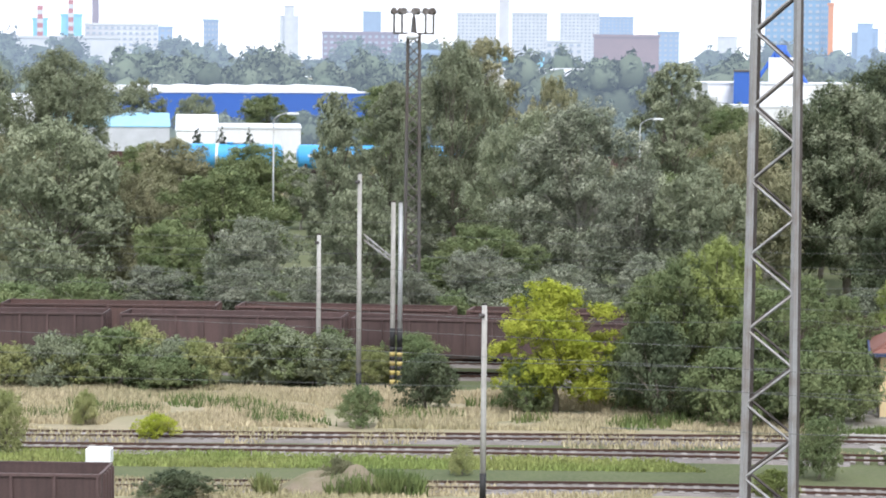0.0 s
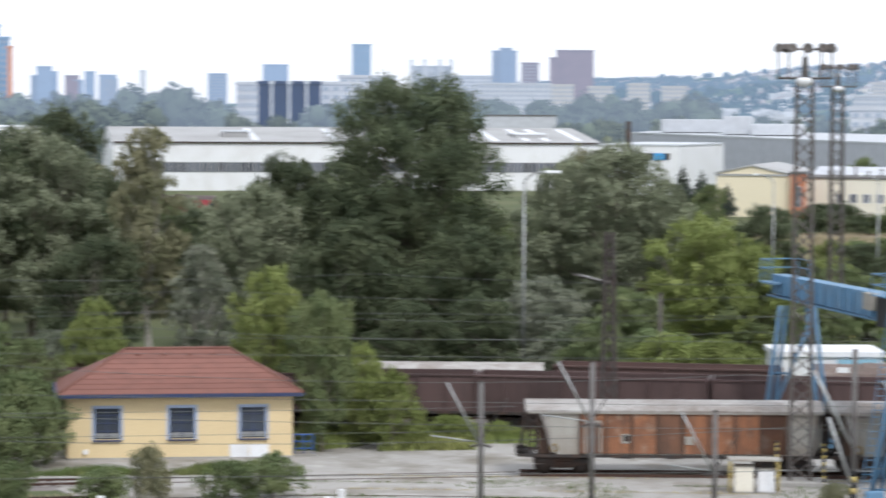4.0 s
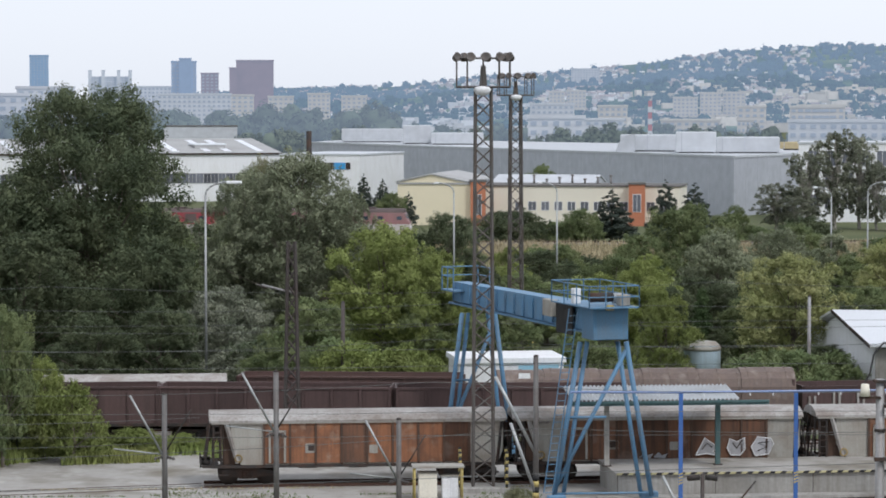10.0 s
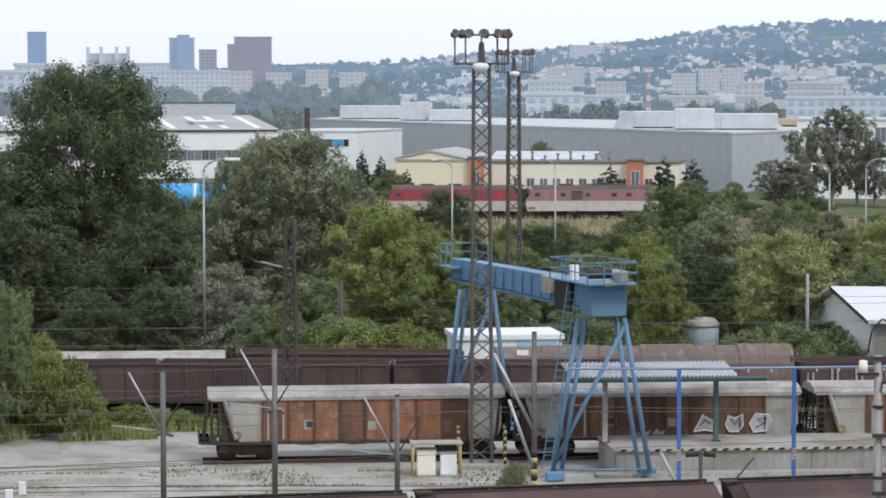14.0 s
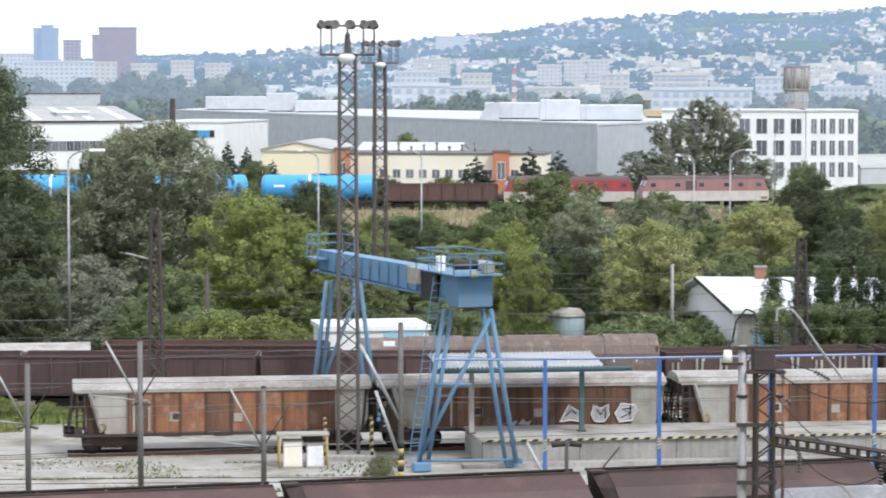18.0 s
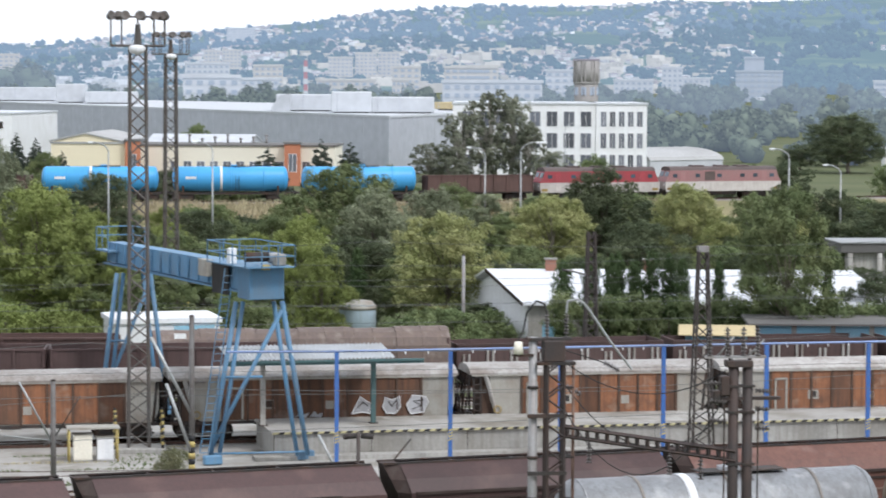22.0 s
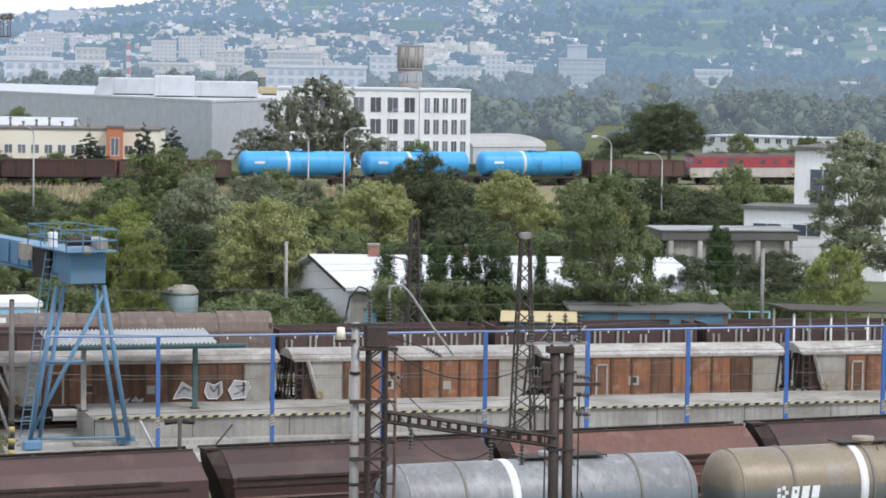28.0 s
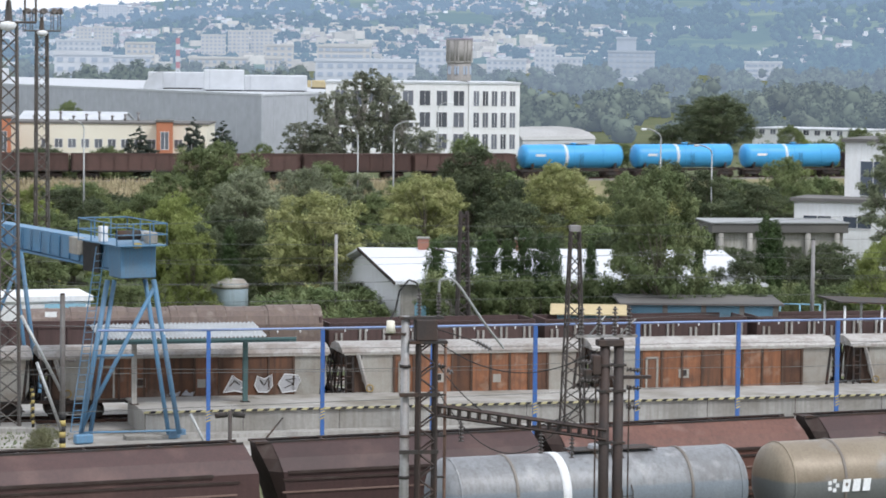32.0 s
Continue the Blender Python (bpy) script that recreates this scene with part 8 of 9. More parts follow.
for k in range(9):
    v = thing("roof_vent", frame_of(11.33, 445.86, 29.75, 445.01)[0] @ Matrix.Translation((0.6 + 2.05 * k, 3 + (k * 7) % 4, 5.95 + 0.3)), "small grey ventilation pipe on a flat roof", "roof vent", "vents on the office roof")
    part("pipe", tube(bmesh.new(), (0, 0, 0), (0, 0, 0.6 + 0.3 * (k % 3)), 0.18, 0.18, 10), M["steel"], v)
    part("hood", tube(bmesh.new(), (0, 0, 0.6 + 0.3 * (k % 3)), (0, 0, 0.85 + 0.3 * (k % 3)), 0.34, 0.2, 10), M["steel"], v)
# white office block
oz = 12.62
building("white_office", (58.92, 451.17), (81.79, 447.59), 18, oz, M["white"], "white office block with square dark windows", "office block", rows=(oz - 3.6, oz - 7.1, oz - 10.6), bays=8, win=(1.8, 2.5), span=(1.0, 23.0), roofmat=M["hall2"])
building("white_office", (81.88, 447.57), (90.20, 446.99), 18, oz, M["white"], "white office block wing with narrow dark windows", "office block", rows=(oz - 3.6, oz - 7.1, oz - 10.6), bays=5, win=(1.0, 2.5), span=(0.5, 7.9), roofmat=M["hall2"])
building("arched_shed", (95.50, 470.40), (109.86, 477.53), 20, 2.78, M["hall2"], "pale shed with a low arched roof", "shed", roof="vault", rise=2.0, roofmat=M["hallroof"])
building("low_white_building", (144.69, 499.47), (160.54, 484.07), 12, 4.16, M["white"], "low white flat-roofed building", "building", rows=(1.2 + 2.0,), bays=9, win=(1.2, 1.2), roofmat=M["hall2"])
# villa
vz = 10.60
building("white_villa", (74.30, 228.21), (82.67, 223.18), 9, vz, M["white"], "white modern house with tall dark windows", "house", rows=(6.05,), bays=2, win=(2.3, 3.0), span=(0.0, 9.8), glass="glass", roofmat=M["felt"], over=0.3)
building("villa_wing", (69.40, 226.61), (79.55, 220.06), 5, 5.68, M["white"], "low white wing with a row of windows", "house", rows=(3.49,), bays=3, win=(2.5, 1.05), span=(0.3, 10.6), glass="glass", roofmat=M["felt"], over=0.3)
building("garden_wall", (71.14, 225.02), (81.58, 225.71), 2, 1.6, M["brick"], "low brick garden wall", "wall", roofmat=M["concrete"])
g = thing("concrete_shelter", frame_of(*(59.62, 216.96), *(71.33, 216.55))[0], "grey concrete canopy on round columns", "shelter")
gz = 4.37
part("roof_slab", one(0, 11.3, 0, 6, gz - 0.75, gz, 0.04), M["felt"], g)
part("roof_edge", one(-0.1, 11.4, -0.1, 6.1, gz + 0.002, gz + 0.1), M["zinc"], g, "pale metal roof edge")
for k in range(5):
    part("column", tube(bmesh.new(), (0.8 + 2.4 * k, 0.2, 0), (0.8 + 2.4 * k, 0.2, gz - 0.76), 0.22, 0.22, 12), M["concrete"], g)
part("front_wall", one(0.5, 11, 0.5, 0.7, 0, gz - 0.77), M["concrete"], g)


def skew(bm):
    """A plan that leans to one side, as the house stands askew to its street front."""
    for v in bm.verts:
        v.co.x -= 0.5 * v.co.y
    return bm


def bungalow():
    a, b = (27.87, 175.81), (50.55, 172.76)
    m, L = frame_of(*a, *b)
    h = thing("bungalow", m, "low pale bungalow with a bright white sheet roof", "house")
    d, ez, rz = 8.4, 3.26, 4.98
    part("front_wall", one(0, L, 0, 0.3, 0, ez), M["concrete"], h)
    part("back_wall", skew(one(0, L, d - 0.3, d, 0, ez)), M["concrete"], h)
    for x in (0, L - 0.3):
        part("gable_wall", skew(extrude(bmesh.new(), [(0.3, 0), (d - 0.3, 0), (d - 0.3, ez), (d / 2, rz - 0.1), (0.3, ez)], x, x + 0.3)), M["white"], h)
    rf = extrude(bmesh.new(), [(-0.5, ez - 0.15), (d / 2, rz), (d + 0.5, ez - 0.15), (d + 0.5, ez), (d / 2, rz + 0.15), (-0.5, ez)], -0.6, L + 0.4)
    part("roof", skew(rf), M["brightroof"], h, "bright white sheet roof")
    part("verge", skew(extrude(bmesh.new(), [(-0.5, ez - 0.2), (d / 2, rz - 0.05), (d / 2, rz + 0.16), (-0.5, ez + 0.02)], -0.66, -0.6)), M["iron"], h)
    for x in (1.2, 7.6):
        ch = part("chimney", one(x, x + 0.7, d / 2 - 0.3, d / 2 + 0.4, rz - 0.4, rz + 0.75), M["brick"], h)
        part("chimney_cap", one(x - 0.06, x + 0.76, d / 2 - 0.36, d / 2 + 0.46, rz + 0.75, rz + 0.85), M["concrete"], ch)
    part("door", one(0.9, 1.8, -0.03, 0.0, 0, 2.0), M["garage"], h)


bungalow()


def garages():
    a, b = (39.04, 161.34), (48.11, 159.92)
    m, L = frame_of(*a, *b)
    z = 3.06
    h = thing("garage_row", m, "row of low garages with pale blue doors and felt roof", "garage row")
    part("back_wall", one(0, L, 4.8, 5, 0, z), M["concrete"], h)
    part("roof", extrude(bmesh.new(), [(-0.4, z), (5.2, z + 0.05), (5.2, z + 0.2), (-0.4, z + 0.12)], -0.3, L + 0.3), M["felt"], h)
    n = 4
    for k in range(n):
        x0, x1 = L * k / n, L * (k + 1) / n
        part("pier", one(x0, x0 + 0.3, 0, 0.4, 0, z), M["palegrey"], h)
        d = part("door", one(x0 + 0.3, x1, 0.1, 0.16, 0, z), M["garage"], h, "pale blue sheet door")
        part("door_rail", one(x0 + 0.3, x1, 0.07, 0.1, z * 0.6, z * 0.6 + 0.1), M["garage"], d)
    part("pier", one(L - 0.3, L, 0, 0.4, 0, z), M["palegrey"], h)
    s = thing("ochre_shed", frame_of(*(34.32, 159.35), *(38.28, 158.44))[0], "small shed with a sloping ochre roof", "shed")
    zz = 2.67
    part("wall", one(0.2, 3.8, 0.4, 3, 0, zz - 0.1), M["garage"], s)
    part("roof", extrude(bmesh.new(), [(-0.2, zz), (2.6, zz + 0.35), (2.6, zz + 0.41), (-0.2, zz + 0.06)], -0.2, 4.3), M["ochre"], s)
    s = thing("dark_shed", frame_of(*(48.80, 150.27), *(54.52, 150.42))[0], "open shed with a dark sloping roof on striped posts", "shed")
    z0 = 4.09
    part("roof", extrude(bmesh.new(), [(0, z0), (8, z0 - 0.3), (8, z0 - 0.22), (0, z0 + 0.08)], 0, 4, "y"), M["iron"], s)
    for k in range(4):
        for y in (0.3, 3.7):
            part("post", tube(bmesh.new(), (0.4 + 2.2 * k, y, 0), (0.4 + 2.2 * k, y, z0 - 0.2), 0.07, 0.07, 8), M["white"], s)
    f = thing("garden_fence", frame_of(*(49.07, 162.76), *(51.51, 162.01))[0], "blue tubular frame fence", "fence")
    for k in range(3):
        part("post", tube(bmesh.new(), (1.2 * k, 0, 0), (1.2 * k, 0, 2.9), 0.05, 0.05, 8), M["garage"], f)
    for z in (2.0, 2.9):
        part("rail", tube(bmesh.new(), (0, 0, z), (2.4, 0, z), 0.05, 0.05, 8), M["garage"], f)


garages()
building("white_garage", (1.60, 170.99), (8.02, 171.81), 5, 2.5, M["white"], "white low garage with a blue door", "garage", roof="flat", roofmat=M["white"])
solo("blue_door", one(0, 2.6, -0.05, 0, 0, 2.4), M["garage"], frame_of(*(5.20, 170.72), *(7.66, 171.43))[0], "wide pale blue garage door in a white wall", "door")
w = thing("water_tank", Matrix.Translation((17.46, 181.16, 0)), "upright pale blue steel water tank", "tank")
tz = 2.84
part("shell", lathe(bmesh.new(), [(1.2, 0), (1.2, tz - 0.3), (1.16, tz - 0.1), (0.9, tz + 0.12), (0.3, tz + 0.2)], "z", 28), M["tankpale"], w)
part("lid", lathe(bmesh.new(), [(1.24, tz - 0.38), (1.24, tz - 0.2), (1.2, tz - 0.15), (0.93, tz + 0.15), (0.3, tz + 0.23)], "z", 28), M["palegrey"], w, "dusty rounded lid")

# left background: blue hall, white halls, silo
building("blue_hall", (-277.41, 486.46), (-238.09, 523.39), 40, 9.20, M["bluehall"], "long blue clad warehouse with white roof domes", "warehouse", roofmat=M["brightroof"])
bh_m, bh_l = frame_of(-277.41, 486.46, -238.09, 523.39)
for k in range(6):
    dome = thing("roof_light", bh_m @ Matrix.Translation((bh_l * (k + 0.55) / 6.2, 2, 9.20 + 0.3)), "long white domed roof light on a warehouse", "roof light", "roof lights of the warehouse")
    part("dome", extrude(bmesh.new(), [(3.6 * math.cos(math.pi * i / 10), 1.1 * math.sin(math.pi * i / 10)) for i in range(11)], 0, 30, "y"), M["brightroof"], dome)
    part("curb", one(-3.7, 3.7, -0.2, 30.2, -0.05, 0.12), M["hall2"], dome)
building("white_hall", (-241.30, 403.33), (-224.63, 412.85), 20, 4.89, M["hall2"], "pale hall with a shallow grey roof", "hall", roof="gable", rise=2.0, roofmat=M["garage"])
building("white_hall", (-214.12, 395.79), (-208.30, 398.89), 22, 4.90, M["white"], "white rendered hall with a pitched roof", "hall", roof="gable", rise=2.2, roofmat=M["brightroof"])
building("white_hall", (-206.45, 395.34), (-194.67, 401.27), 22, 5.43, M["white"], "tall white rendered industrial building", "hall", roof="flat", roofmat=M["brightroof"])
building("white_hall", (-253.52, 395.77), (-243.93, 401.75), 22, 8.55, M["white"], "white hall behind trees", "hall", roof="gable", rise=1.5, roofmat=M["brightroof"])
building("low_hall", (-314.04, 625.60), (-299.48, 632.70), 20, 11.03, M["cream2"], "low cream hall with a white roof", "hall", roofmat=M["brightroof"], rows=(2.5,), bays=8, win=(3, 1.6))
building("saw_roof_hall", (-236.74, 594.61), (-211.34, 614.68), 40, 11.63, M["cream2"], "long grey hall with a ridged roof", "hall", roof="gable", rise=2.4, roofmat=M["hall2"])
building("white_hall", (-160.03, 505.26), (-132.45, 518.34), 25, 12.25, M["white"], "white warehouse with a bright roof", "warehouse", roofmat=M["brightroof"])
building("white_hall", (-144.93, 457.60), (-128.74, 464.49), 14, 8.89, M["white"], "low white warehouse with a bright roof", "warehouse", roofmat=M["brightroof"])
building("blue_shed", (-153.97, 501.92), (-150.62, 502.93), 10, 14.69, M["bluehall"], "narrow blue clad tower of a factory", "tower")
# hall with window band
hb = 9.4
lh = building("long_hall", (-123.78, 533.84), (-30.37, 559.18), 60, hb, M["white"], "long white hall with a dark band of windows", "factory hall", roof="gable", rise=2.6, roofmat=M["hallroof"], rows=(3.6,), bays=60, win=(1.45, 2.0), glass="glass2", frame="hallroof")
lh_len = math.hypot(*(p - q for p, q in zip((-30.37, 559.18), (-123.78, 533.84))))
# dark strip added at the eave as the shadow line of the overhang
part("gutter", one(0, lh_len, -0.35, -0.16, hb - 0.15, hb + 0.2), M["iron"], lh, "dark strip along the eaves, standing in for the overhang's shadow")
for x in (-3.0, -9.5, -13.5, -20.0, -24.5, -33.0, -52.0, -68.0):
    part("skylight", extrude(bmesh.new(), [(3, hb + 0.48), (26, hb + 2.47), (26, hb + 2.53), (3, hb + 0.54)], lh_len + x - 1.4, lh_len + x), M["brightroof"], lh, "translucent white strip in the roof")
building("roof_monitor", (-104.9, 548.0), (-99.7, 549.0), 8, 11.4, M["hallroof"], "raised roof light on a hall", "roof light", roofmat=M["hall2"])
building("roof_monitor", (-48.0, 563.5), (-42.0, 565.0), 8, 11.07, M["hallroof"], "raised roof light on a hall", "roof light", roofmat=M["brightroof"])
hs = building("sign_block", (-29.50, 539.19), (-14.17, 534.81), 30, 9.45, M["white"], "white block with a dark and blue sign", "building", roofmat=M["hall2"])
for k, (xa, xb, mt) in enumerate(((7.9, 9.3, "iron"), (9.5, 10.9, "iron"), (10.9, 13.2, "tankblue"), (13.3, 14.2, "iron"))):
    part("sign_bar", one(xa, xb, -0.12, -0.02, 6.75, 8.05), M[mt], hs)
solo("chimney", tube(bmesh.new(), (0, 0, 0), (0, 0, 14.22), 0.55, 0.5, 12), M["iron"], Matrix.Translation((-23.07, 519.49, 0)), "dark steel stack beside a hall", "chimney")
building("pale_shed", (-81.56, 846.08), (-59.34, 847.93), 20, 13.2, M["hall2"], "low pale building before the woods", "building", rows=(5,), bays=6, win=(4, 2.2))
s = thing("blue_silo", Matrix.Translation((-149.80, 518.81, 0)), "blue and white silo plant above the halls", "silo")
part("drum", tube(bmesh.new(), (0, 0, 0), (0, 0, 17.35), 2.4, 2.4, 16), M["white"], s)
part("head", tube(bmesh.new(), (0, 0, 16.04), (0, 0, 19.74), 1.3, 1.0, 12), M["bluehall"], s)
for a in (-3.2, 3.2):
    part("leg", tube(bmesh.new(), (a * 1.6, 0, 12.45), (a * 0.3, 0, 18.44), 0.4, 0.4, 6), M["bluehall"], s)


def street_lamp(x, y, h, side=1):
    s = thing("street_lamp", pose(x, y, 0), "tall grey street lamp with a bent arm", "street lamp", "street lamps")
    part("mast", tube(bmesh.new(), (0, 0, 0), (0, 0, h - 0.8), 0.10, 0.06, 10), M["zinc"], s)
    bm = bmesh.new()
    last = Vector((0, 0, h - 0.8))
    for k in range(1, 6):
        a = k / 5 * math.pi / 2
        q = Vector((side * 1.5 * (1 - math.cos(a)), 0, h - 0.8 + 0.8 * math.sin(a)))
        tube(bm, last, q, 0.06, 0.06, 8)
        last = q
    part("arm", bm, M["zinc"], s)
    part("lamp_head", one(side * 1.5 - 0.2, side * 1.5 + 0.75 * (1 if side > 0 else 0.3), -0.16, 0.16, h - 0.14, h + 0.05, 0.04), M["white"], s)


for t in ((-14.01, 171.93, 13.64, 1), (1.73, 234.99, 11.95, -1), (10.61, 239.77, 11.86, -1), (35.96, 252.45, 11.08, -1), (36.88, 237.15, 11.92, 1), (58.05, 227.72, 11.65, -1), (68.80, 250.73, 9.53, -1), (-102.39, 205.95, 12.83, 1), (-84.40, 245.92, 11.94, 1), (67.71, 394.23, 10.61, 1), (-35.23, 207.02, 7.30, 1)):
    street_lamp(*t)


# ---- distance ----
def far_block(x0, y0, x1, y1, top, base, mat, label, category="tower block", floors=0, deep=20, wmat="window", name="tower_block"):
    m, L = frame_of(x0, y0, x1, y1)
    h = thing(name, m, label, category, "far buildings")
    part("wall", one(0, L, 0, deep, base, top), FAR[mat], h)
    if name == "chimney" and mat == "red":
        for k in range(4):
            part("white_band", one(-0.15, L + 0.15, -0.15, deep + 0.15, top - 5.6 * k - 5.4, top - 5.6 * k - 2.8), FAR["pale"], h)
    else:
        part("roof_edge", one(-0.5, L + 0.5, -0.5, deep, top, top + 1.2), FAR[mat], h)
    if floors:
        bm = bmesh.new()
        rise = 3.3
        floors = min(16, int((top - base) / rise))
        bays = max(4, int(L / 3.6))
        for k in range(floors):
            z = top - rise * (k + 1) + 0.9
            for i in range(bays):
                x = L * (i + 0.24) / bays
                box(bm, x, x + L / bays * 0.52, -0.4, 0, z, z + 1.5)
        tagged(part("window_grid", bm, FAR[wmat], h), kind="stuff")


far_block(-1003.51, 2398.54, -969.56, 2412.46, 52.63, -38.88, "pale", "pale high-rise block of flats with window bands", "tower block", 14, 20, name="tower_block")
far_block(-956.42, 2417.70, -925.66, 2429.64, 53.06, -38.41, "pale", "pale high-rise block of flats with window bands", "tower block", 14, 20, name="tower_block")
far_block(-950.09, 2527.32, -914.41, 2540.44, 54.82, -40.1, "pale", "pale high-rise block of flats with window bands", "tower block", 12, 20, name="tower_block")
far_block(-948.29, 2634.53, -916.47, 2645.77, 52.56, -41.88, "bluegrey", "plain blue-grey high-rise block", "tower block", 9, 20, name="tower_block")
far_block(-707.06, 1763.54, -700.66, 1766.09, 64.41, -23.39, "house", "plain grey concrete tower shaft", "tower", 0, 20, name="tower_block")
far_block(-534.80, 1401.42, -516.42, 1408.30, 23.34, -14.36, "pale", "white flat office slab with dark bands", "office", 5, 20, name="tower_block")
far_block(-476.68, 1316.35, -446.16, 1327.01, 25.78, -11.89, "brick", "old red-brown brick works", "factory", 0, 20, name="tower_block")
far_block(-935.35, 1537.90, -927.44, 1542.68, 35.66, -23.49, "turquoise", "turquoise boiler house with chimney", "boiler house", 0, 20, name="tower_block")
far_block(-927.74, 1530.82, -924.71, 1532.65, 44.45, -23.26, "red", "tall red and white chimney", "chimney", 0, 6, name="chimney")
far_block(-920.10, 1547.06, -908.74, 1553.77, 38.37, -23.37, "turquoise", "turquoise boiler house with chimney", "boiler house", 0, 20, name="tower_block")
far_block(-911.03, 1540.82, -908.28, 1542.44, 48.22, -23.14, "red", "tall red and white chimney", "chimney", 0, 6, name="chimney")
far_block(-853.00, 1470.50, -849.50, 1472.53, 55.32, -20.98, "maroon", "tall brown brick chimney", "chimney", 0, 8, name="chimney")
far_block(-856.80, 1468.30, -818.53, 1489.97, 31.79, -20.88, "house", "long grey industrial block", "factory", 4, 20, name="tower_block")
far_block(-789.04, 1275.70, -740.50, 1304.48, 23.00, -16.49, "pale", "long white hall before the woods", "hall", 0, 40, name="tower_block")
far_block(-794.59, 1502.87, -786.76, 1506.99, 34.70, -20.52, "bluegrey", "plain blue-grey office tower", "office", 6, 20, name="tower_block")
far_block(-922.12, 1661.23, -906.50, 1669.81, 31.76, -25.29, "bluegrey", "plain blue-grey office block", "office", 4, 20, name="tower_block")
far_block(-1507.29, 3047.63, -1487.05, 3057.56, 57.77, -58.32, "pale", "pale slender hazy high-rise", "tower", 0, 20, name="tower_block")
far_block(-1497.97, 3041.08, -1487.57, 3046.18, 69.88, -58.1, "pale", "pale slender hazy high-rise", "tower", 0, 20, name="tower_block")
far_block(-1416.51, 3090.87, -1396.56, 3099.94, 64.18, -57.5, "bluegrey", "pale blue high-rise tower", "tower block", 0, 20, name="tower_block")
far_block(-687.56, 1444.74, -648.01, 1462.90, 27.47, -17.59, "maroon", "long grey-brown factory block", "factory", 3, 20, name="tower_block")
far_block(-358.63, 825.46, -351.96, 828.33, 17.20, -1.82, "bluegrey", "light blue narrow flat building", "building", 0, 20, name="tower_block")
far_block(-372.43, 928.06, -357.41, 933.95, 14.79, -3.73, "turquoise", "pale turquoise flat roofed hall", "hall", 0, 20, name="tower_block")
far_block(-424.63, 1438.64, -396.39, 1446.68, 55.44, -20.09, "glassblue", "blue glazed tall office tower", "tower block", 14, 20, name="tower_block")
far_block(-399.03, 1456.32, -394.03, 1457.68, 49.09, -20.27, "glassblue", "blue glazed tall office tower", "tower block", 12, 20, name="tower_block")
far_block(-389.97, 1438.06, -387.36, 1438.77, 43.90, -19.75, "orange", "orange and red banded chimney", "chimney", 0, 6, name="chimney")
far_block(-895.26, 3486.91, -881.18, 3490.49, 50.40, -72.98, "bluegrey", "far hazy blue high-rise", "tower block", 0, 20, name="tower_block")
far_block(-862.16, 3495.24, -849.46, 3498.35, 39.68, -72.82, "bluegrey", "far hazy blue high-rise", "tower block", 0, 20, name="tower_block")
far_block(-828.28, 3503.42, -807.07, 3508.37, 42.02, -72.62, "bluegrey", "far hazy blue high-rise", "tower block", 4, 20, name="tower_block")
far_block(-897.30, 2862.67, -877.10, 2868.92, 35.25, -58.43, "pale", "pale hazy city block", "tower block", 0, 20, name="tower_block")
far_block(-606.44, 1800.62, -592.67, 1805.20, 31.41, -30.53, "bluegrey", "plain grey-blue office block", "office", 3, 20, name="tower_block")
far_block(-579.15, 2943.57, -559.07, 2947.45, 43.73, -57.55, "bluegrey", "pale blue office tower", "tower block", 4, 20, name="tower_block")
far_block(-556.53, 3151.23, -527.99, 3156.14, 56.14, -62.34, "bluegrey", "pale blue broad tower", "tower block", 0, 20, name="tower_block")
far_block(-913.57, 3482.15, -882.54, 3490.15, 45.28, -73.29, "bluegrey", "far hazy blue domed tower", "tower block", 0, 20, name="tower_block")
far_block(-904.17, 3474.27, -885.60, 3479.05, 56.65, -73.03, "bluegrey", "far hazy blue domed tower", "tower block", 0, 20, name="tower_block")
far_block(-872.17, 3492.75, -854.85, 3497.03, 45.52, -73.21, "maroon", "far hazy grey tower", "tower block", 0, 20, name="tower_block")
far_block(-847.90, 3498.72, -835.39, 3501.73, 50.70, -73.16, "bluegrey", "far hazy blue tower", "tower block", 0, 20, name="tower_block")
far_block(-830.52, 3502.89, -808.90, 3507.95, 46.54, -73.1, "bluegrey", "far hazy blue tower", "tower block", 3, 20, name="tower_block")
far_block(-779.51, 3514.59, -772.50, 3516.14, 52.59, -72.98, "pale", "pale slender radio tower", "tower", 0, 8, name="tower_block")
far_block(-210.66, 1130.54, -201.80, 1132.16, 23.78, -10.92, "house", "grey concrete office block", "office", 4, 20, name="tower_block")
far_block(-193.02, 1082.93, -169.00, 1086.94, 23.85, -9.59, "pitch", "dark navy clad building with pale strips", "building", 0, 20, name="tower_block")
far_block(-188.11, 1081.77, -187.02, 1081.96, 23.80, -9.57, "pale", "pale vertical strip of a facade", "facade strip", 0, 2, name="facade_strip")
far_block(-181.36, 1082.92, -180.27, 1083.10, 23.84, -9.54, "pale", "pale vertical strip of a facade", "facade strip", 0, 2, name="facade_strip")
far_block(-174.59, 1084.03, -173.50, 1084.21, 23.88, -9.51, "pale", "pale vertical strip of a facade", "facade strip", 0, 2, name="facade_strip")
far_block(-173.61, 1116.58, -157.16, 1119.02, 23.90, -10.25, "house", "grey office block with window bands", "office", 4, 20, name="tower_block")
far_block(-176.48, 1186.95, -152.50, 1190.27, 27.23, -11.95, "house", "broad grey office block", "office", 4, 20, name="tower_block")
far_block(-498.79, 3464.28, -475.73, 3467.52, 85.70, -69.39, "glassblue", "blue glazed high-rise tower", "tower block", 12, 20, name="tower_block")
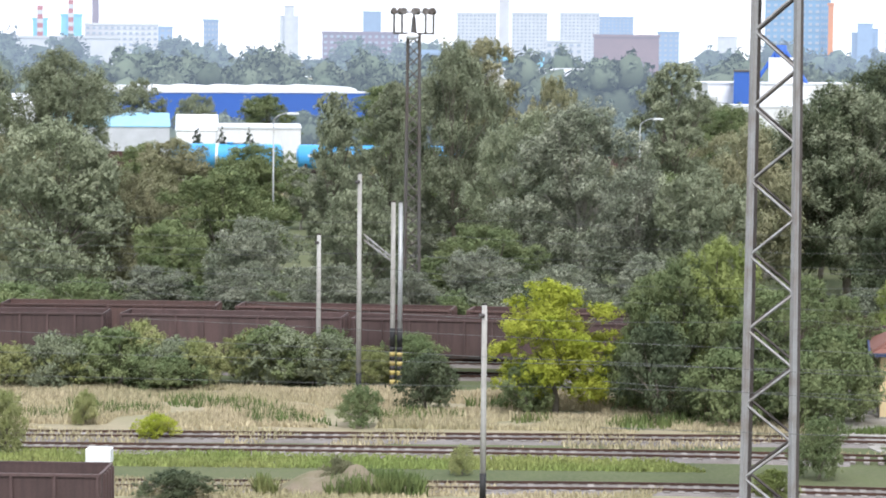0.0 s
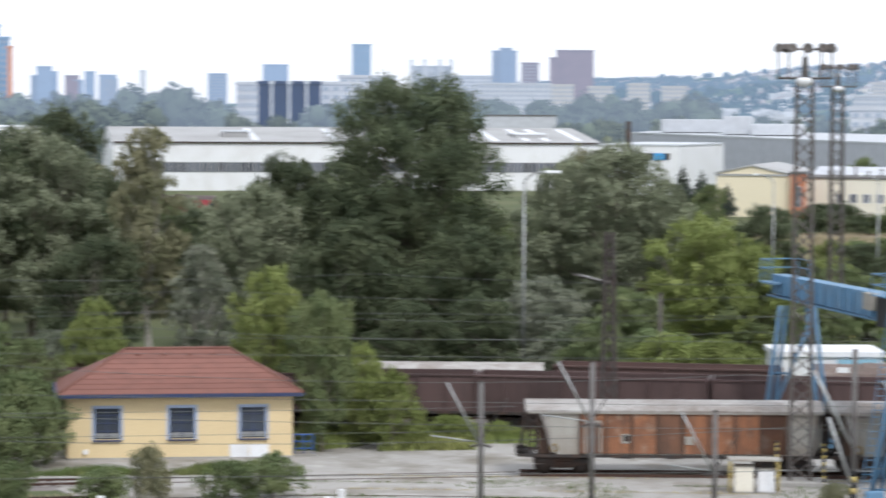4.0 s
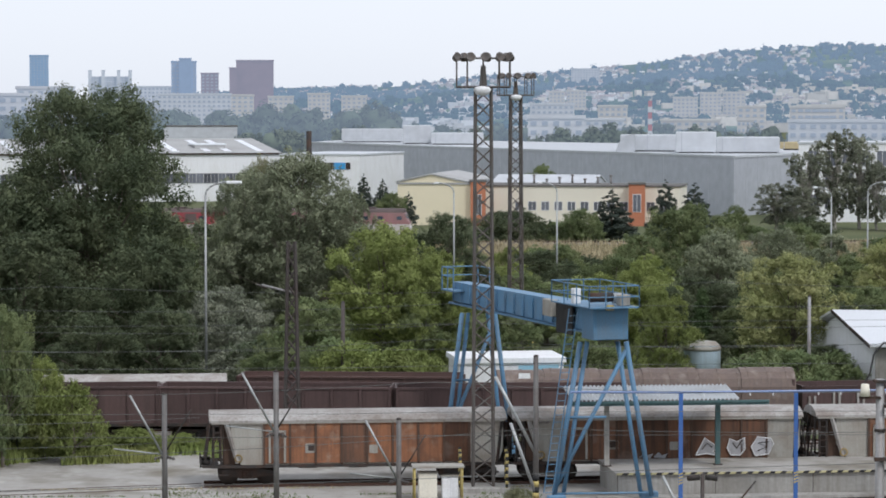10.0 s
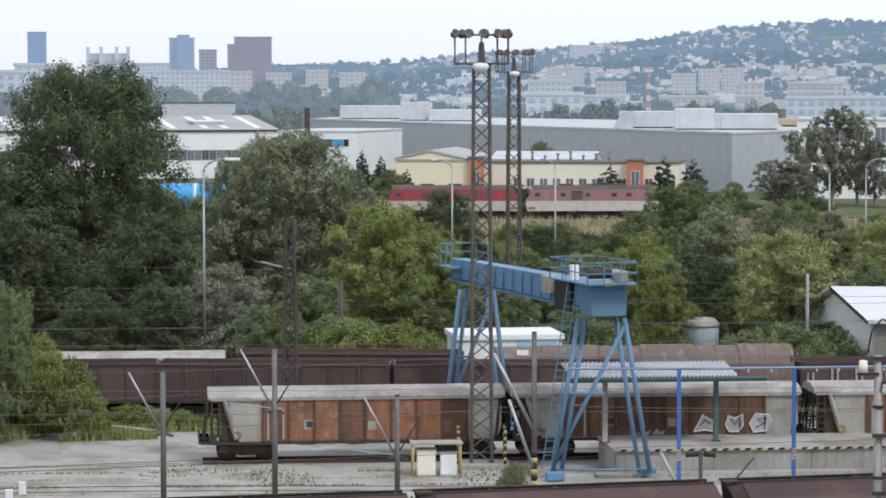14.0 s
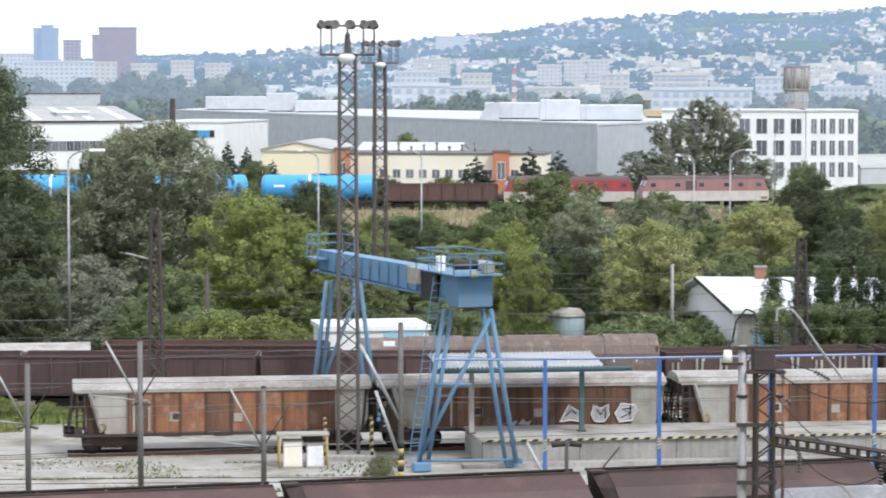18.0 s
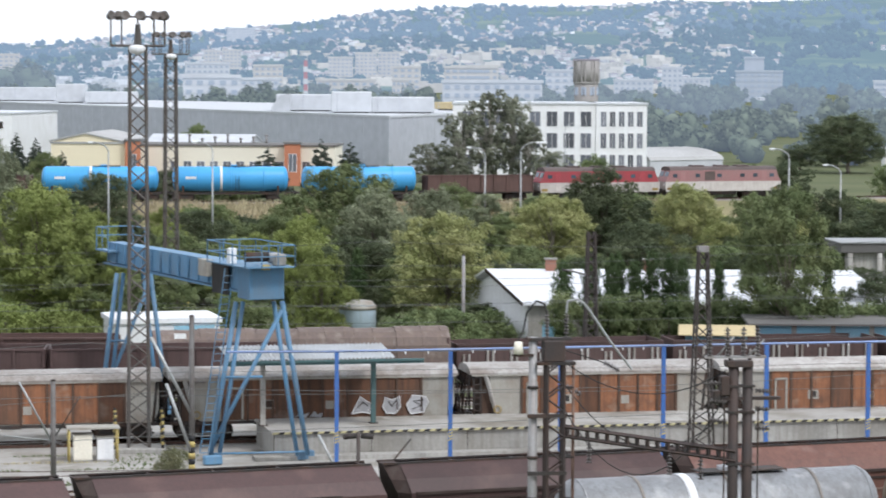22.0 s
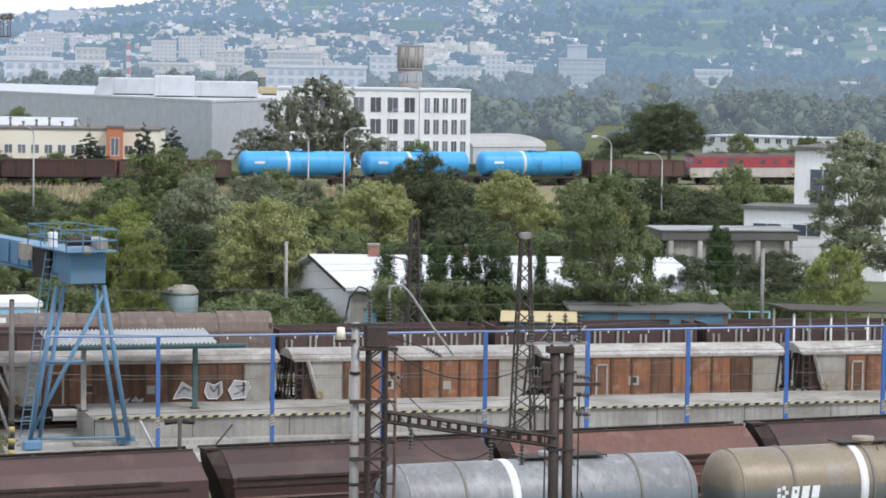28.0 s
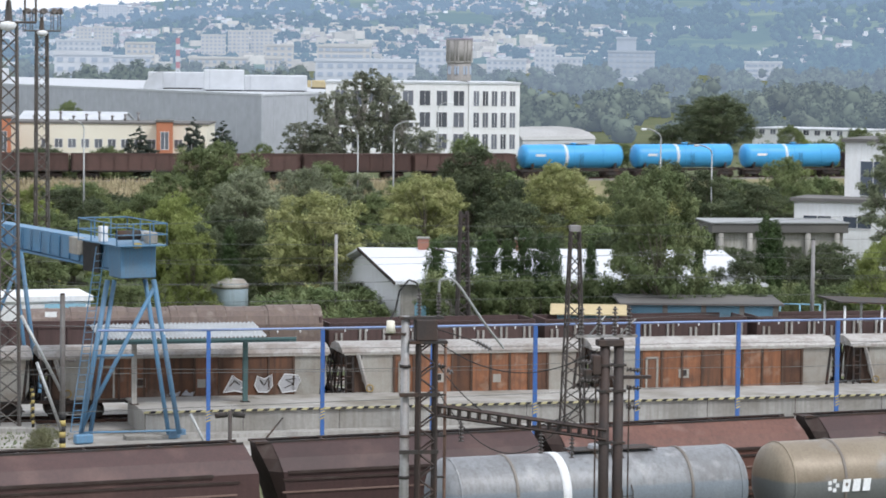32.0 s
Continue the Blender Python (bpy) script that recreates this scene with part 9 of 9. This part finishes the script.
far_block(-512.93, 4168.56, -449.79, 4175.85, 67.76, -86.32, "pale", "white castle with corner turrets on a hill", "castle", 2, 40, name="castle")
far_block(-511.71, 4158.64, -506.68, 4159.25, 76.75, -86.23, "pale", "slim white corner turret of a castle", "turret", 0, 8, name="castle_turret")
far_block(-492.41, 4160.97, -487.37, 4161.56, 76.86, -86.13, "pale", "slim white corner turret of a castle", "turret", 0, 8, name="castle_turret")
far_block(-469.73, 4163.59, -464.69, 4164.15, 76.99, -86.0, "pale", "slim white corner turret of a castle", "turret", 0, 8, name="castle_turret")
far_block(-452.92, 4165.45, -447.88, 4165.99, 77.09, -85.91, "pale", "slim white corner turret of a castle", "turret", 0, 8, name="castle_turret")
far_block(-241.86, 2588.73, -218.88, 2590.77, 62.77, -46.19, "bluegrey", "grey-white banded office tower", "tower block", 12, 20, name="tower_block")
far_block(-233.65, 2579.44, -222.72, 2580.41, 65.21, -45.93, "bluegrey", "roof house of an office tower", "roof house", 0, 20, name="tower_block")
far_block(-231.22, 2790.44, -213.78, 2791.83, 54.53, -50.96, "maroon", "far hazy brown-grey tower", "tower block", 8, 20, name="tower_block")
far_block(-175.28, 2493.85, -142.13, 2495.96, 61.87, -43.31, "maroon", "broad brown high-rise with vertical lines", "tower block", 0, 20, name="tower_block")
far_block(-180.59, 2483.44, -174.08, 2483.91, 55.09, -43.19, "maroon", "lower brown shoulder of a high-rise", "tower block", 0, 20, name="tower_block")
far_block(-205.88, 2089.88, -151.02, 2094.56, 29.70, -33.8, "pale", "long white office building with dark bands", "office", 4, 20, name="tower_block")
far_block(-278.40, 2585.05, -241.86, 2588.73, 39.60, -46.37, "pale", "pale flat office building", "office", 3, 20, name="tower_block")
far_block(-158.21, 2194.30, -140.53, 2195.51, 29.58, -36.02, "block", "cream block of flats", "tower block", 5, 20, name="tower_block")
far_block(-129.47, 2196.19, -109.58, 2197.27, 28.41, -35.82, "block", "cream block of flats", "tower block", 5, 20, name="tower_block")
far_block(-103.03, 2297.69, -84.56, 2298.44, 31.36, -38.04, "block", "cream block of flats", "tower block", 5, 20, name="tower_block")
far_block(-75.34, 2298.77, -54.60, 2299.35, 29.20, -37.82, "block", "cream block of flats", "tower block", 5, 20, name="tower_block")
far_block(66.13, 1898.85, 95.60, 1897.59, 21.66, -13.58, "pale", "plain white blocks of flats", "tower block", 5, 20, name="tower_block")
far_block(106.13, 1796.87, 124.56, 1795.68, 20.31, -11.95, "block", "cream block of flats", "tower block", 5, 20, name="tower_block")
far_block(80.91, 1497.82, 102.00, 1496.53, 12.69, -6.96, "pale", "low white flat hall", "hall", 2, 20, name="tower_block")
far_block(121.54, 1495.07, 152.96, 1492.18, 12.32, -6.98, "block", "long beige flat building", "building", 3, 20, name="tower_block")
far_block(183.49, 1690.07, 200.34, 1688.15, 19.69, -10.31, "block", "beige block of flats", "tower block", 6, 20, name="tower_block")
far_block(151.12, 1391.82, 159.45, 1390.89, 12.94, -5.31, "block", "narrow beige block of flats", "tower block", 4, 20, name="tower_block")
far_block(193.07, 1487.52, 218.12, 1484.06, 19.43, -6.97, "block", "broad beige block of flats", "tower block", 4, 20, name="tower_block")
far_block(138.35, 1091.27, 177.15, 1085.64, 13.32, -0.31, "pale", "long white office with dark bands", "office", 2, 20, name="tower_block")
far_block(33.80, 999.43, 53.94, 998.54, 15.09, 0, "house", "grey concrete ruin block", "building", 3, 20, name="tower_block")
far_block(99.5, 1296.2, 101.3, 1296.05, 22.51, -3.64, "red", "tall red and white chimney", "chimney", 0, 5, name="chimney")
far_block(388.13, 1655.10, 415.54, 1648.43, 17.96, -50.29, "farconcrete", "grey concrete plant with sloped top", "factory", 2, 20, name="tower_block")
far_block(395.41, 1663.66, 407.05, 1660.85, 26.16, -50.72, "farconcrete", "tall grey tower of a plant", "factory", 0, 20, name="tower_block")
far_block(385.38, 1860.51, 399.20, 1857.59, 20.26, -58.88, "pale", "white tall block of flats", "tower block", 6, 20, name="tower_block")
far_block(399.20, 1857.59, 417.07, 1853.66, 13.12, -58.73, "pale", "white block of flats", "tower block", 4, 20, name="tower_block")
far_block(334.91, 1768.57, 359.79, 1763.68, 12.03, -55.04, "pale", "white block of flats", "tower block", 4, 20, name="tower_block")
far_block(286.70, 1267.99, 296.85, 1265.65, 5.36, -34.38, "pale", "low white flat hall", "hall", 0, 20, name="tower_block")
far_block(282.21, 1166.34, 285.94, 1165.43, 5.96, -30.2, "pale", "low white flat annex", "hall", 0, 20, name="tower_block")
far_block(522.79, 1826.66, 546.95, 1819.57, 11.71, -57.34, "pale", "white low-rise flats on a slope", "tower block", 2, 20, name="tower_block")
far_block(524.84, 1826.07, 543.04, 1820.74, 11.57, -53.98, "pale", "row of white low-rise flats", "tower block", 2, 20, name="tower_block")
far_block(511.85, 1515.92, 532.14, 1508.92, 6.66, -41.2, "pale", "row of white low villas", "tower block", 2, 20, name="tower_block")
far_block(243.40, 1480.12, 259.80, 1477.33, 17.90, -43.17, "pale", "plain white blocks of flats", "tower block", 4, 20, name="tower_block")
far_block(189.52, 1487.98, 213.50, 1484.73, 19.39, -43.5, "block", "broad beige block of flats", "tower block", 4, 20, name="tower_block")
far_block(480.98, 4071.69, 554.75, 4062.30, 62.78, -150.29, "block", "long terrace of new flats on the hillside", "terrace", 4, 30, name="hillside_terrace")
far_block(558.84, 4061.74, 616.10, 4053.45, 63.23, -149.88, "block", "long terrace of new flats on the hillside", "terrace", 4, 30, name="hillside_terrace")
far_block(636.52, 4050.29, 705.80, 4038.79, 63.75, -149.31, "block", "long terrace of new flats on the hillside", "terrace", 4, 30, name="hillside_terrace")
far_block(709.87, 4038.08, 799.10, 4021.37, 64.26, -148.68, "block", "long terrace of new flats on the hillside", "terrace", 4, 30, name="hillside_terrace")
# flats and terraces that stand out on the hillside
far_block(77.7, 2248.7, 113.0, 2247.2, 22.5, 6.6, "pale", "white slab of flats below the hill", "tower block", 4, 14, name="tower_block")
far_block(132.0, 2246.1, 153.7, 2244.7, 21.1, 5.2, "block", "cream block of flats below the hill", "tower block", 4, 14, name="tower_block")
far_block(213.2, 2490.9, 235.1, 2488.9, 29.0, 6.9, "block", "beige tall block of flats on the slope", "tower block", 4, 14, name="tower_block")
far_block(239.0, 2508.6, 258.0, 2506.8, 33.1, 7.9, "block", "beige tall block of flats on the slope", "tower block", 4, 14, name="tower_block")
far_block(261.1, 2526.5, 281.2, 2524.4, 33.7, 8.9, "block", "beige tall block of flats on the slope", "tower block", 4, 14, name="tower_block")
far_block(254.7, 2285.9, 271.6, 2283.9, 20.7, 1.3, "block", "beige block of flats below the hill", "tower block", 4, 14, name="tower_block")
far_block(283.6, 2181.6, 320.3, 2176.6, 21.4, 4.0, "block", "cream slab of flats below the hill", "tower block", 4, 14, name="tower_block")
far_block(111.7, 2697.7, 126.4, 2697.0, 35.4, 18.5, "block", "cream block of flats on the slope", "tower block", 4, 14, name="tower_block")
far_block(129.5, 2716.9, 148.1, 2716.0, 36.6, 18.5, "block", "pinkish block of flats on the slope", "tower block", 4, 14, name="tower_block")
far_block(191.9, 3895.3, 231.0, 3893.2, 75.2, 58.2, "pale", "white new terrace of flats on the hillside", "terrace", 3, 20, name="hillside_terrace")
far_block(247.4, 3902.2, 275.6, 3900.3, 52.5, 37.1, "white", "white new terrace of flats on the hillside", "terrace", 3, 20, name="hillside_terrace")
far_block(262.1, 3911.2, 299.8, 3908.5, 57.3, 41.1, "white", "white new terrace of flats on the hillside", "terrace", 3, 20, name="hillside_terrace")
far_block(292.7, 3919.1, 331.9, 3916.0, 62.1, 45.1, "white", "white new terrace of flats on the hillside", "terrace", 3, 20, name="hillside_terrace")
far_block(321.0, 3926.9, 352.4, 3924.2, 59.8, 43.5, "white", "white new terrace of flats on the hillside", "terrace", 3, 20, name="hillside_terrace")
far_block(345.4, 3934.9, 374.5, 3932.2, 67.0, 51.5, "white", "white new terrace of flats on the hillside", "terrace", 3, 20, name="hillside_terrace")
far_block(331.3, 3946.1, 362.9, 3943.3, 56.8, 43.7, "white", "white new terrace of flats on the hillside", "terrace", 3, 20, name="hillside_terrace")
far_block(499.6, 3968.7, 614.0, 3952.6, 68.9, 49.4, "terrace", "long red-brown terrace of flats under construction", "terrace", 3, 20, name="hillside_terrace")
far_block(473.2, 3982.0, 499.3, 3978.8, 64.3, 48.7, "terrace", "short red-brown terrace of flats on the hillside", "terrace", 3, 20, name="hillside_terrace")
wt = thing("water_tower", Matrix.Translation((158.80, 885.88, 0)), "old brown octagonal water tower with a slightly wider head", "water tower")
wz = 22.0
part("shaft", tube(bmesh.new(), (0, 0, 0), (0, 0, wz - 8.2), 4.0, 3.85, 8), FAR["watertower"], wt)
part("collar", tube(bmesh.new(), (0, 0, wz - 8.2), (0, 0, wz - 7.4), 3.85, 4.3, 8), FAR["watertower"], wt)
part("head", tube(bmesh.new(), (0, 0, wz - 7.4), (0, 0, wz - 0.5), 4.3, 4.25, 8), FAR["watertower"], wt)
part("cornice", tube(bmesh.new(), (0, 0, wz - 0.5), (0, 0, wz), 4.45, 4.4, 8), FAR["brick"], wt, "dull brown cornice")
for k in range(8):
    a = math.pi * (2 * k + 1) / 8
    for q in (-1.0, 0.0, 1.0):
        w = part("window", one(-0.28, 0.28, -0.1, 0.1, wz - 11.6, wz - 9.0), FAR["window"], wt)
        w.matrix_basis = Matrix.Rotation(a + math.pi / 8, 4, "Z") @ Matrix.Translation((3.62, q, 0)) @ Matrix.Rotation(math.pi / 2, 4, "Z")
    for c in (0, 1):
        t = part("pilaster", one(-0.22, 0.22, -0.16, 0.16, wz - 7.4, wz - 0.5), FAR["watertower"], wt)
        t.matrix_basis = Matrix.Rotation(a + math.pi / 8, 4, "Z") @ Matrix.Translation((3.96, c * 2 - 1, 0)) @ Matrix.Rotation(math.pi / 2, 4, "Z")


# hills: one long ridge that rises to the right
RIDGE = ((-14, 0), (-9, 4), (-6, 14), (-4.5, 30), (-3, 40), (-0.7, 43), (0.5, 53), (2.7, 68), (4.5, 84), (6, 104), (7.4, 112), (9, 113), (10.3, 116), (12.2, 124), (14.1, 124), (16, 133), (18, 146), (22, 165), (30, 175))
rb, rh = [r[0] for r in RIDGE], [r[1] for r in RIDGE]


def hill_z(b, d):
    """Height of the hillside at bearing b and distance d."""
    peak = float(np.interp(b, rb, rh)) * 4700 / 4950 + 18 * min(1, max(0, (b + 14) / 8))
    f = min(1.0, max(0.0, (d - 2300) / 2400))
    f = f ** 1.15
    n = noise.noise(Vector((b * 0.55, d * 0.0016, 0))) * 14 * f * (1 - f) * 3
    return peak * f + n


bm = bmesh.new()
nb, nd = 150, 46
grid = []
for i in range(nb + 1):
    b = -14 + 44 * i / nb
    row = []
    for j in range(nd + 1):
        d = 2200 + 2540 * j / nd
        z = hill_z(b, d) + (noise.noise(Vector((b * 9, d * 0.03, 3))) * 3.0 if j > 2 else 0) - 0.5
        row.append(bm.verts.new((d * math.sin(radians(b)), d * math.cos(radians(b)), z)))
    grid.append(row)
for i in range(nb):
    for j in range(nd):
        bm.faces.new((grid[i][j], grid[i + 1][j], grid[i + 1][j + 1], grid[i][j + 1])).smooth = True
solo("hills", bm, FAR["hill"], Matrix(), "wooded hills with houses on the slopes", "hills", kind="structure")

rng = np.random.default_rng(17)


def scatter_houses(n, b0, b1, d0, d1, size, mat, seed, roofs=True, name="hillside_houses", label="many small pale houses on the hillside"):
    rng = np.random.default_rng(seed)
    bm, rf = bmesh.new(), bmesh.new()
    made = 0
    while made < n:
        b, d = rng.uniform(b0, b1), rng.uniform(d0, d1)
        if noise.noise(Vector((b * 0.8, d * 0.0022, 9 + seed))) < -0.08:
            continue
        made += 1
        z = hill_z(b, d) if d > 2300 else 0
        w, dp, h = size * rng.uniform(0.7, 1.7), size * 0.8, size * rng.uniform(0.45, 0.8)
        m = Matrix.Translation((d * math.sin(radians(b)), d * math.cos(radians(b)), z)) @ Matrix.Rotation(radians(-b + rng.uniform(-30, 30)), 4, "Z")
        box(bm, -w / 2, w / 2, -dp / 2, dp / 2, -2, h, m)
        if roofs and rng.random() < 0.4:
            v = [rf.verts.new(m @ Vector(p)) for p in ((-w / 2, -dp / 2 - 0.5, h), (w / 2, -dp / 2 - 0.5, h), (w / 2, 0, h + size * 0.3), (-w / 2, 0, h + size * 0.3), (-w / 2, dp / 2, h), (w / 2, dp / 2, h))]
            for f in ((0, 1, 2, 3), (3, 2, 5, 4)):
                rf.faces.new([v[k] for k in f])
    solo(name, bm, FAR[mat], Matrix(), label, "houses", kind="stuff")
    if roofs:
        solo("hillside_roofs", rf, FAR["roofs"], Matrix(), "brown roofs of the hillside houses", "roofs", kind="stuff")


scatter_houses(1300, -5, 3.5, 2900, 4650, 5.2, "house", 1)
scatter_houses(1800, 2.5, 13.5, 2500, 4650, 5.2, "house", 2)
scatter_houses(160, 12, 22, 2400, 3300, 5.5, "house", 3)
scatter_houses(330, 2, 13, 2300, 3300, 9, "block", 4, False, "hillside_blocks", "pale blocks of flats at the foot of the hill")
scatter_houses(320, -30, -8, 1700, 3600, 10, "pale", 5, False, "city_blocks", "pale city buildings on the plain")
scatter_houses(320, -9, 3, 2000, 3200, 9, "pale", 6, False, "city_blocks", "pale city buildings before the hill")


def far_woods(name, n, b0, b1, d0, d1, size, seed, label, mat="wood", share=260, leaf_size=0.075, gaps=-0.12, lumps=3):
    """Distant trees: lumpy crowns with loose leaf clumps all over them, on the plain or on the hillside."""
    rng = np.random.default_rng(seed)
    cs, ss = [], []
    while len(cs) < n:
        b, d = rng.uniform(b0, b1), d0 + (d1 - d0) * rng.random() ** 1.3
        if noise.noise(Vector((b * 0.9, d * 0.003, seed))) < gaps:
            continue
        z = hill_z(b, d) if d > 2300 else 0
        s = size * rng.uniform(0.5, 1.4)
        for q in range(lumps):
            o = rng.normal(size=3) * 0.28 * s
            cs.append((d * math.sin(radians(b)) + o[0], d * math.cos(radians(b)) + o[1], z + s * (0.35 + 0.25 * q) ))
            ss.append(s * (0.5 - 0.09 * q))
    cs, ss = np.array(cs), np.array(ss)
    bm = bmesh.new()
    bmesh.ops.create_icosphere(bm, subdivisions=2, radius=1)
    unit, tri = np.array([v.co[:] for v in bm.verts]), np.array([[v.index for v in f.verts] for f in bm.faces])
    bm.free()
    m = len(unit)
    body = (cs[:, None] + unit[None] * ss[:, None, None] * (0.55 + 0.5 * rng.random((len(cs), m, 1)))).reshape(-1, 3)
    faces = (tri[None] + (np.arange(len(cs)) * m)[:, None, None]).reshape(-1, 3)
    v, soft = leaf_cloud(cs, ss, n * share, size * leaf_size, seed, 1.0)
    me = bpy.data.meshes.new(name)
    me.from_pydata(np.concatenate([body, v]).tolist(), [], np.concatenate([faces, np.arange(len(v)).reshape(-1, 3) + len(body)]).tolist())
    me.shade_smooth()
    me.normals_split_custom_set_from_vertices(np.concatenate([np.tile(unit, (len(cs), 1)), soft]).tolist())
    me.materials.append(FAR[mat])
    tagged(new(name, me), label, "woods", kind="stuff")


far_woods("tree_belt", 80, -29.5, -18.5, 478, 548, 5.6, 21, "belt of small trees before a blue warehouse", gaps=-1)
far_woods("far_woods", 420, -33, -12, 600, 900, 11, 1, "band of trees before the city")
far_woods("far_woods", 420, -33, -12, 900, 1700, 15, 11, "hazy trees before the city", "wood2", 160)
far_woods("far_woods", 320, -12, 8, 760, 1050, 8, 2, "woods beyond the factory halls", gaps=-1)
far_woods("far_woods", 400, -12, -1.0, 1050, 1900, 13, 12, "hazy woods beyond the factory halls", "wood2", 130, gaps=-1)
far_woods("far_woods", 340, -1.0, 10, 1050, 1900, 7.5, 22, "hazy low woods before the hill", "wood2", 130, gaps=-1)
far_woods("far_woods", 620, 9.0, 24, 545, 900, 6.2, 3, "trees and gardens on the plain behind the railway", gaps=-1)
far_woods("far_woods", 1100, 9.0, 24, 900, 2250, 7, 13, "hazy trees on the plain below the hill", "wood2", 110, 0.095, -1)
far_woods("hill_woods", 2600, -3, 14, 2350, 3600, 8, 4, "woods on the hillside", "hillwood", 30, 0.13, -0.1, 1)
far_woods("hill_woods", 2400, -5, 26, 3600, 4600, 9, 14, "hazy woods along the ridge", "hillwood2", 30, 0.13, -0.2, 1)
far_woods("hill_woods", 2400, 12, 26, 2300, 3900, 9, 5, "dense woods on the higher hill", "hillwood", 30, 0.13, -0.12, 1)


# ---- the freight train and its run ----
def run(t):
    """Metres along the main line of the front buffers at t seconds."""
    return 195.3 + 7.583 * t


CARS = [(loco(Matrix(), M["locopink"], "diesel locomotive in faded pink-red and cream"), 8.5), (loco(Matrix(), M["locored"], "diesel locomotive in red and cream"), 25.4),
        (gondola(Matrix(), M["maroon2"], "brown open wagon behind the locomotives", half=6.7), 40.9)]
for k in range(3):
    CARS.append((tank_wagon(Matrix(), M["tankblue"], "bright blue tank wagon with a white stripe", 14.1, 1.5, 0.42, 3, True, name="blue_tank_wagon"), 55.8 + 15.7 * k))
for k in range(8):
    CARS.append((gondola(Matrix(), M["maroon2"], "brown open wagon of a moving freight train", half=6.75), 102.2 + 14.0 * k))


def motions():
    times = list(range(0, 33))
    for car, back in CARS:
        walk(car, [(t, MAIN.car(run(t) - back, RAIL + MAINZ, 9.0)) for t in times])


motions()
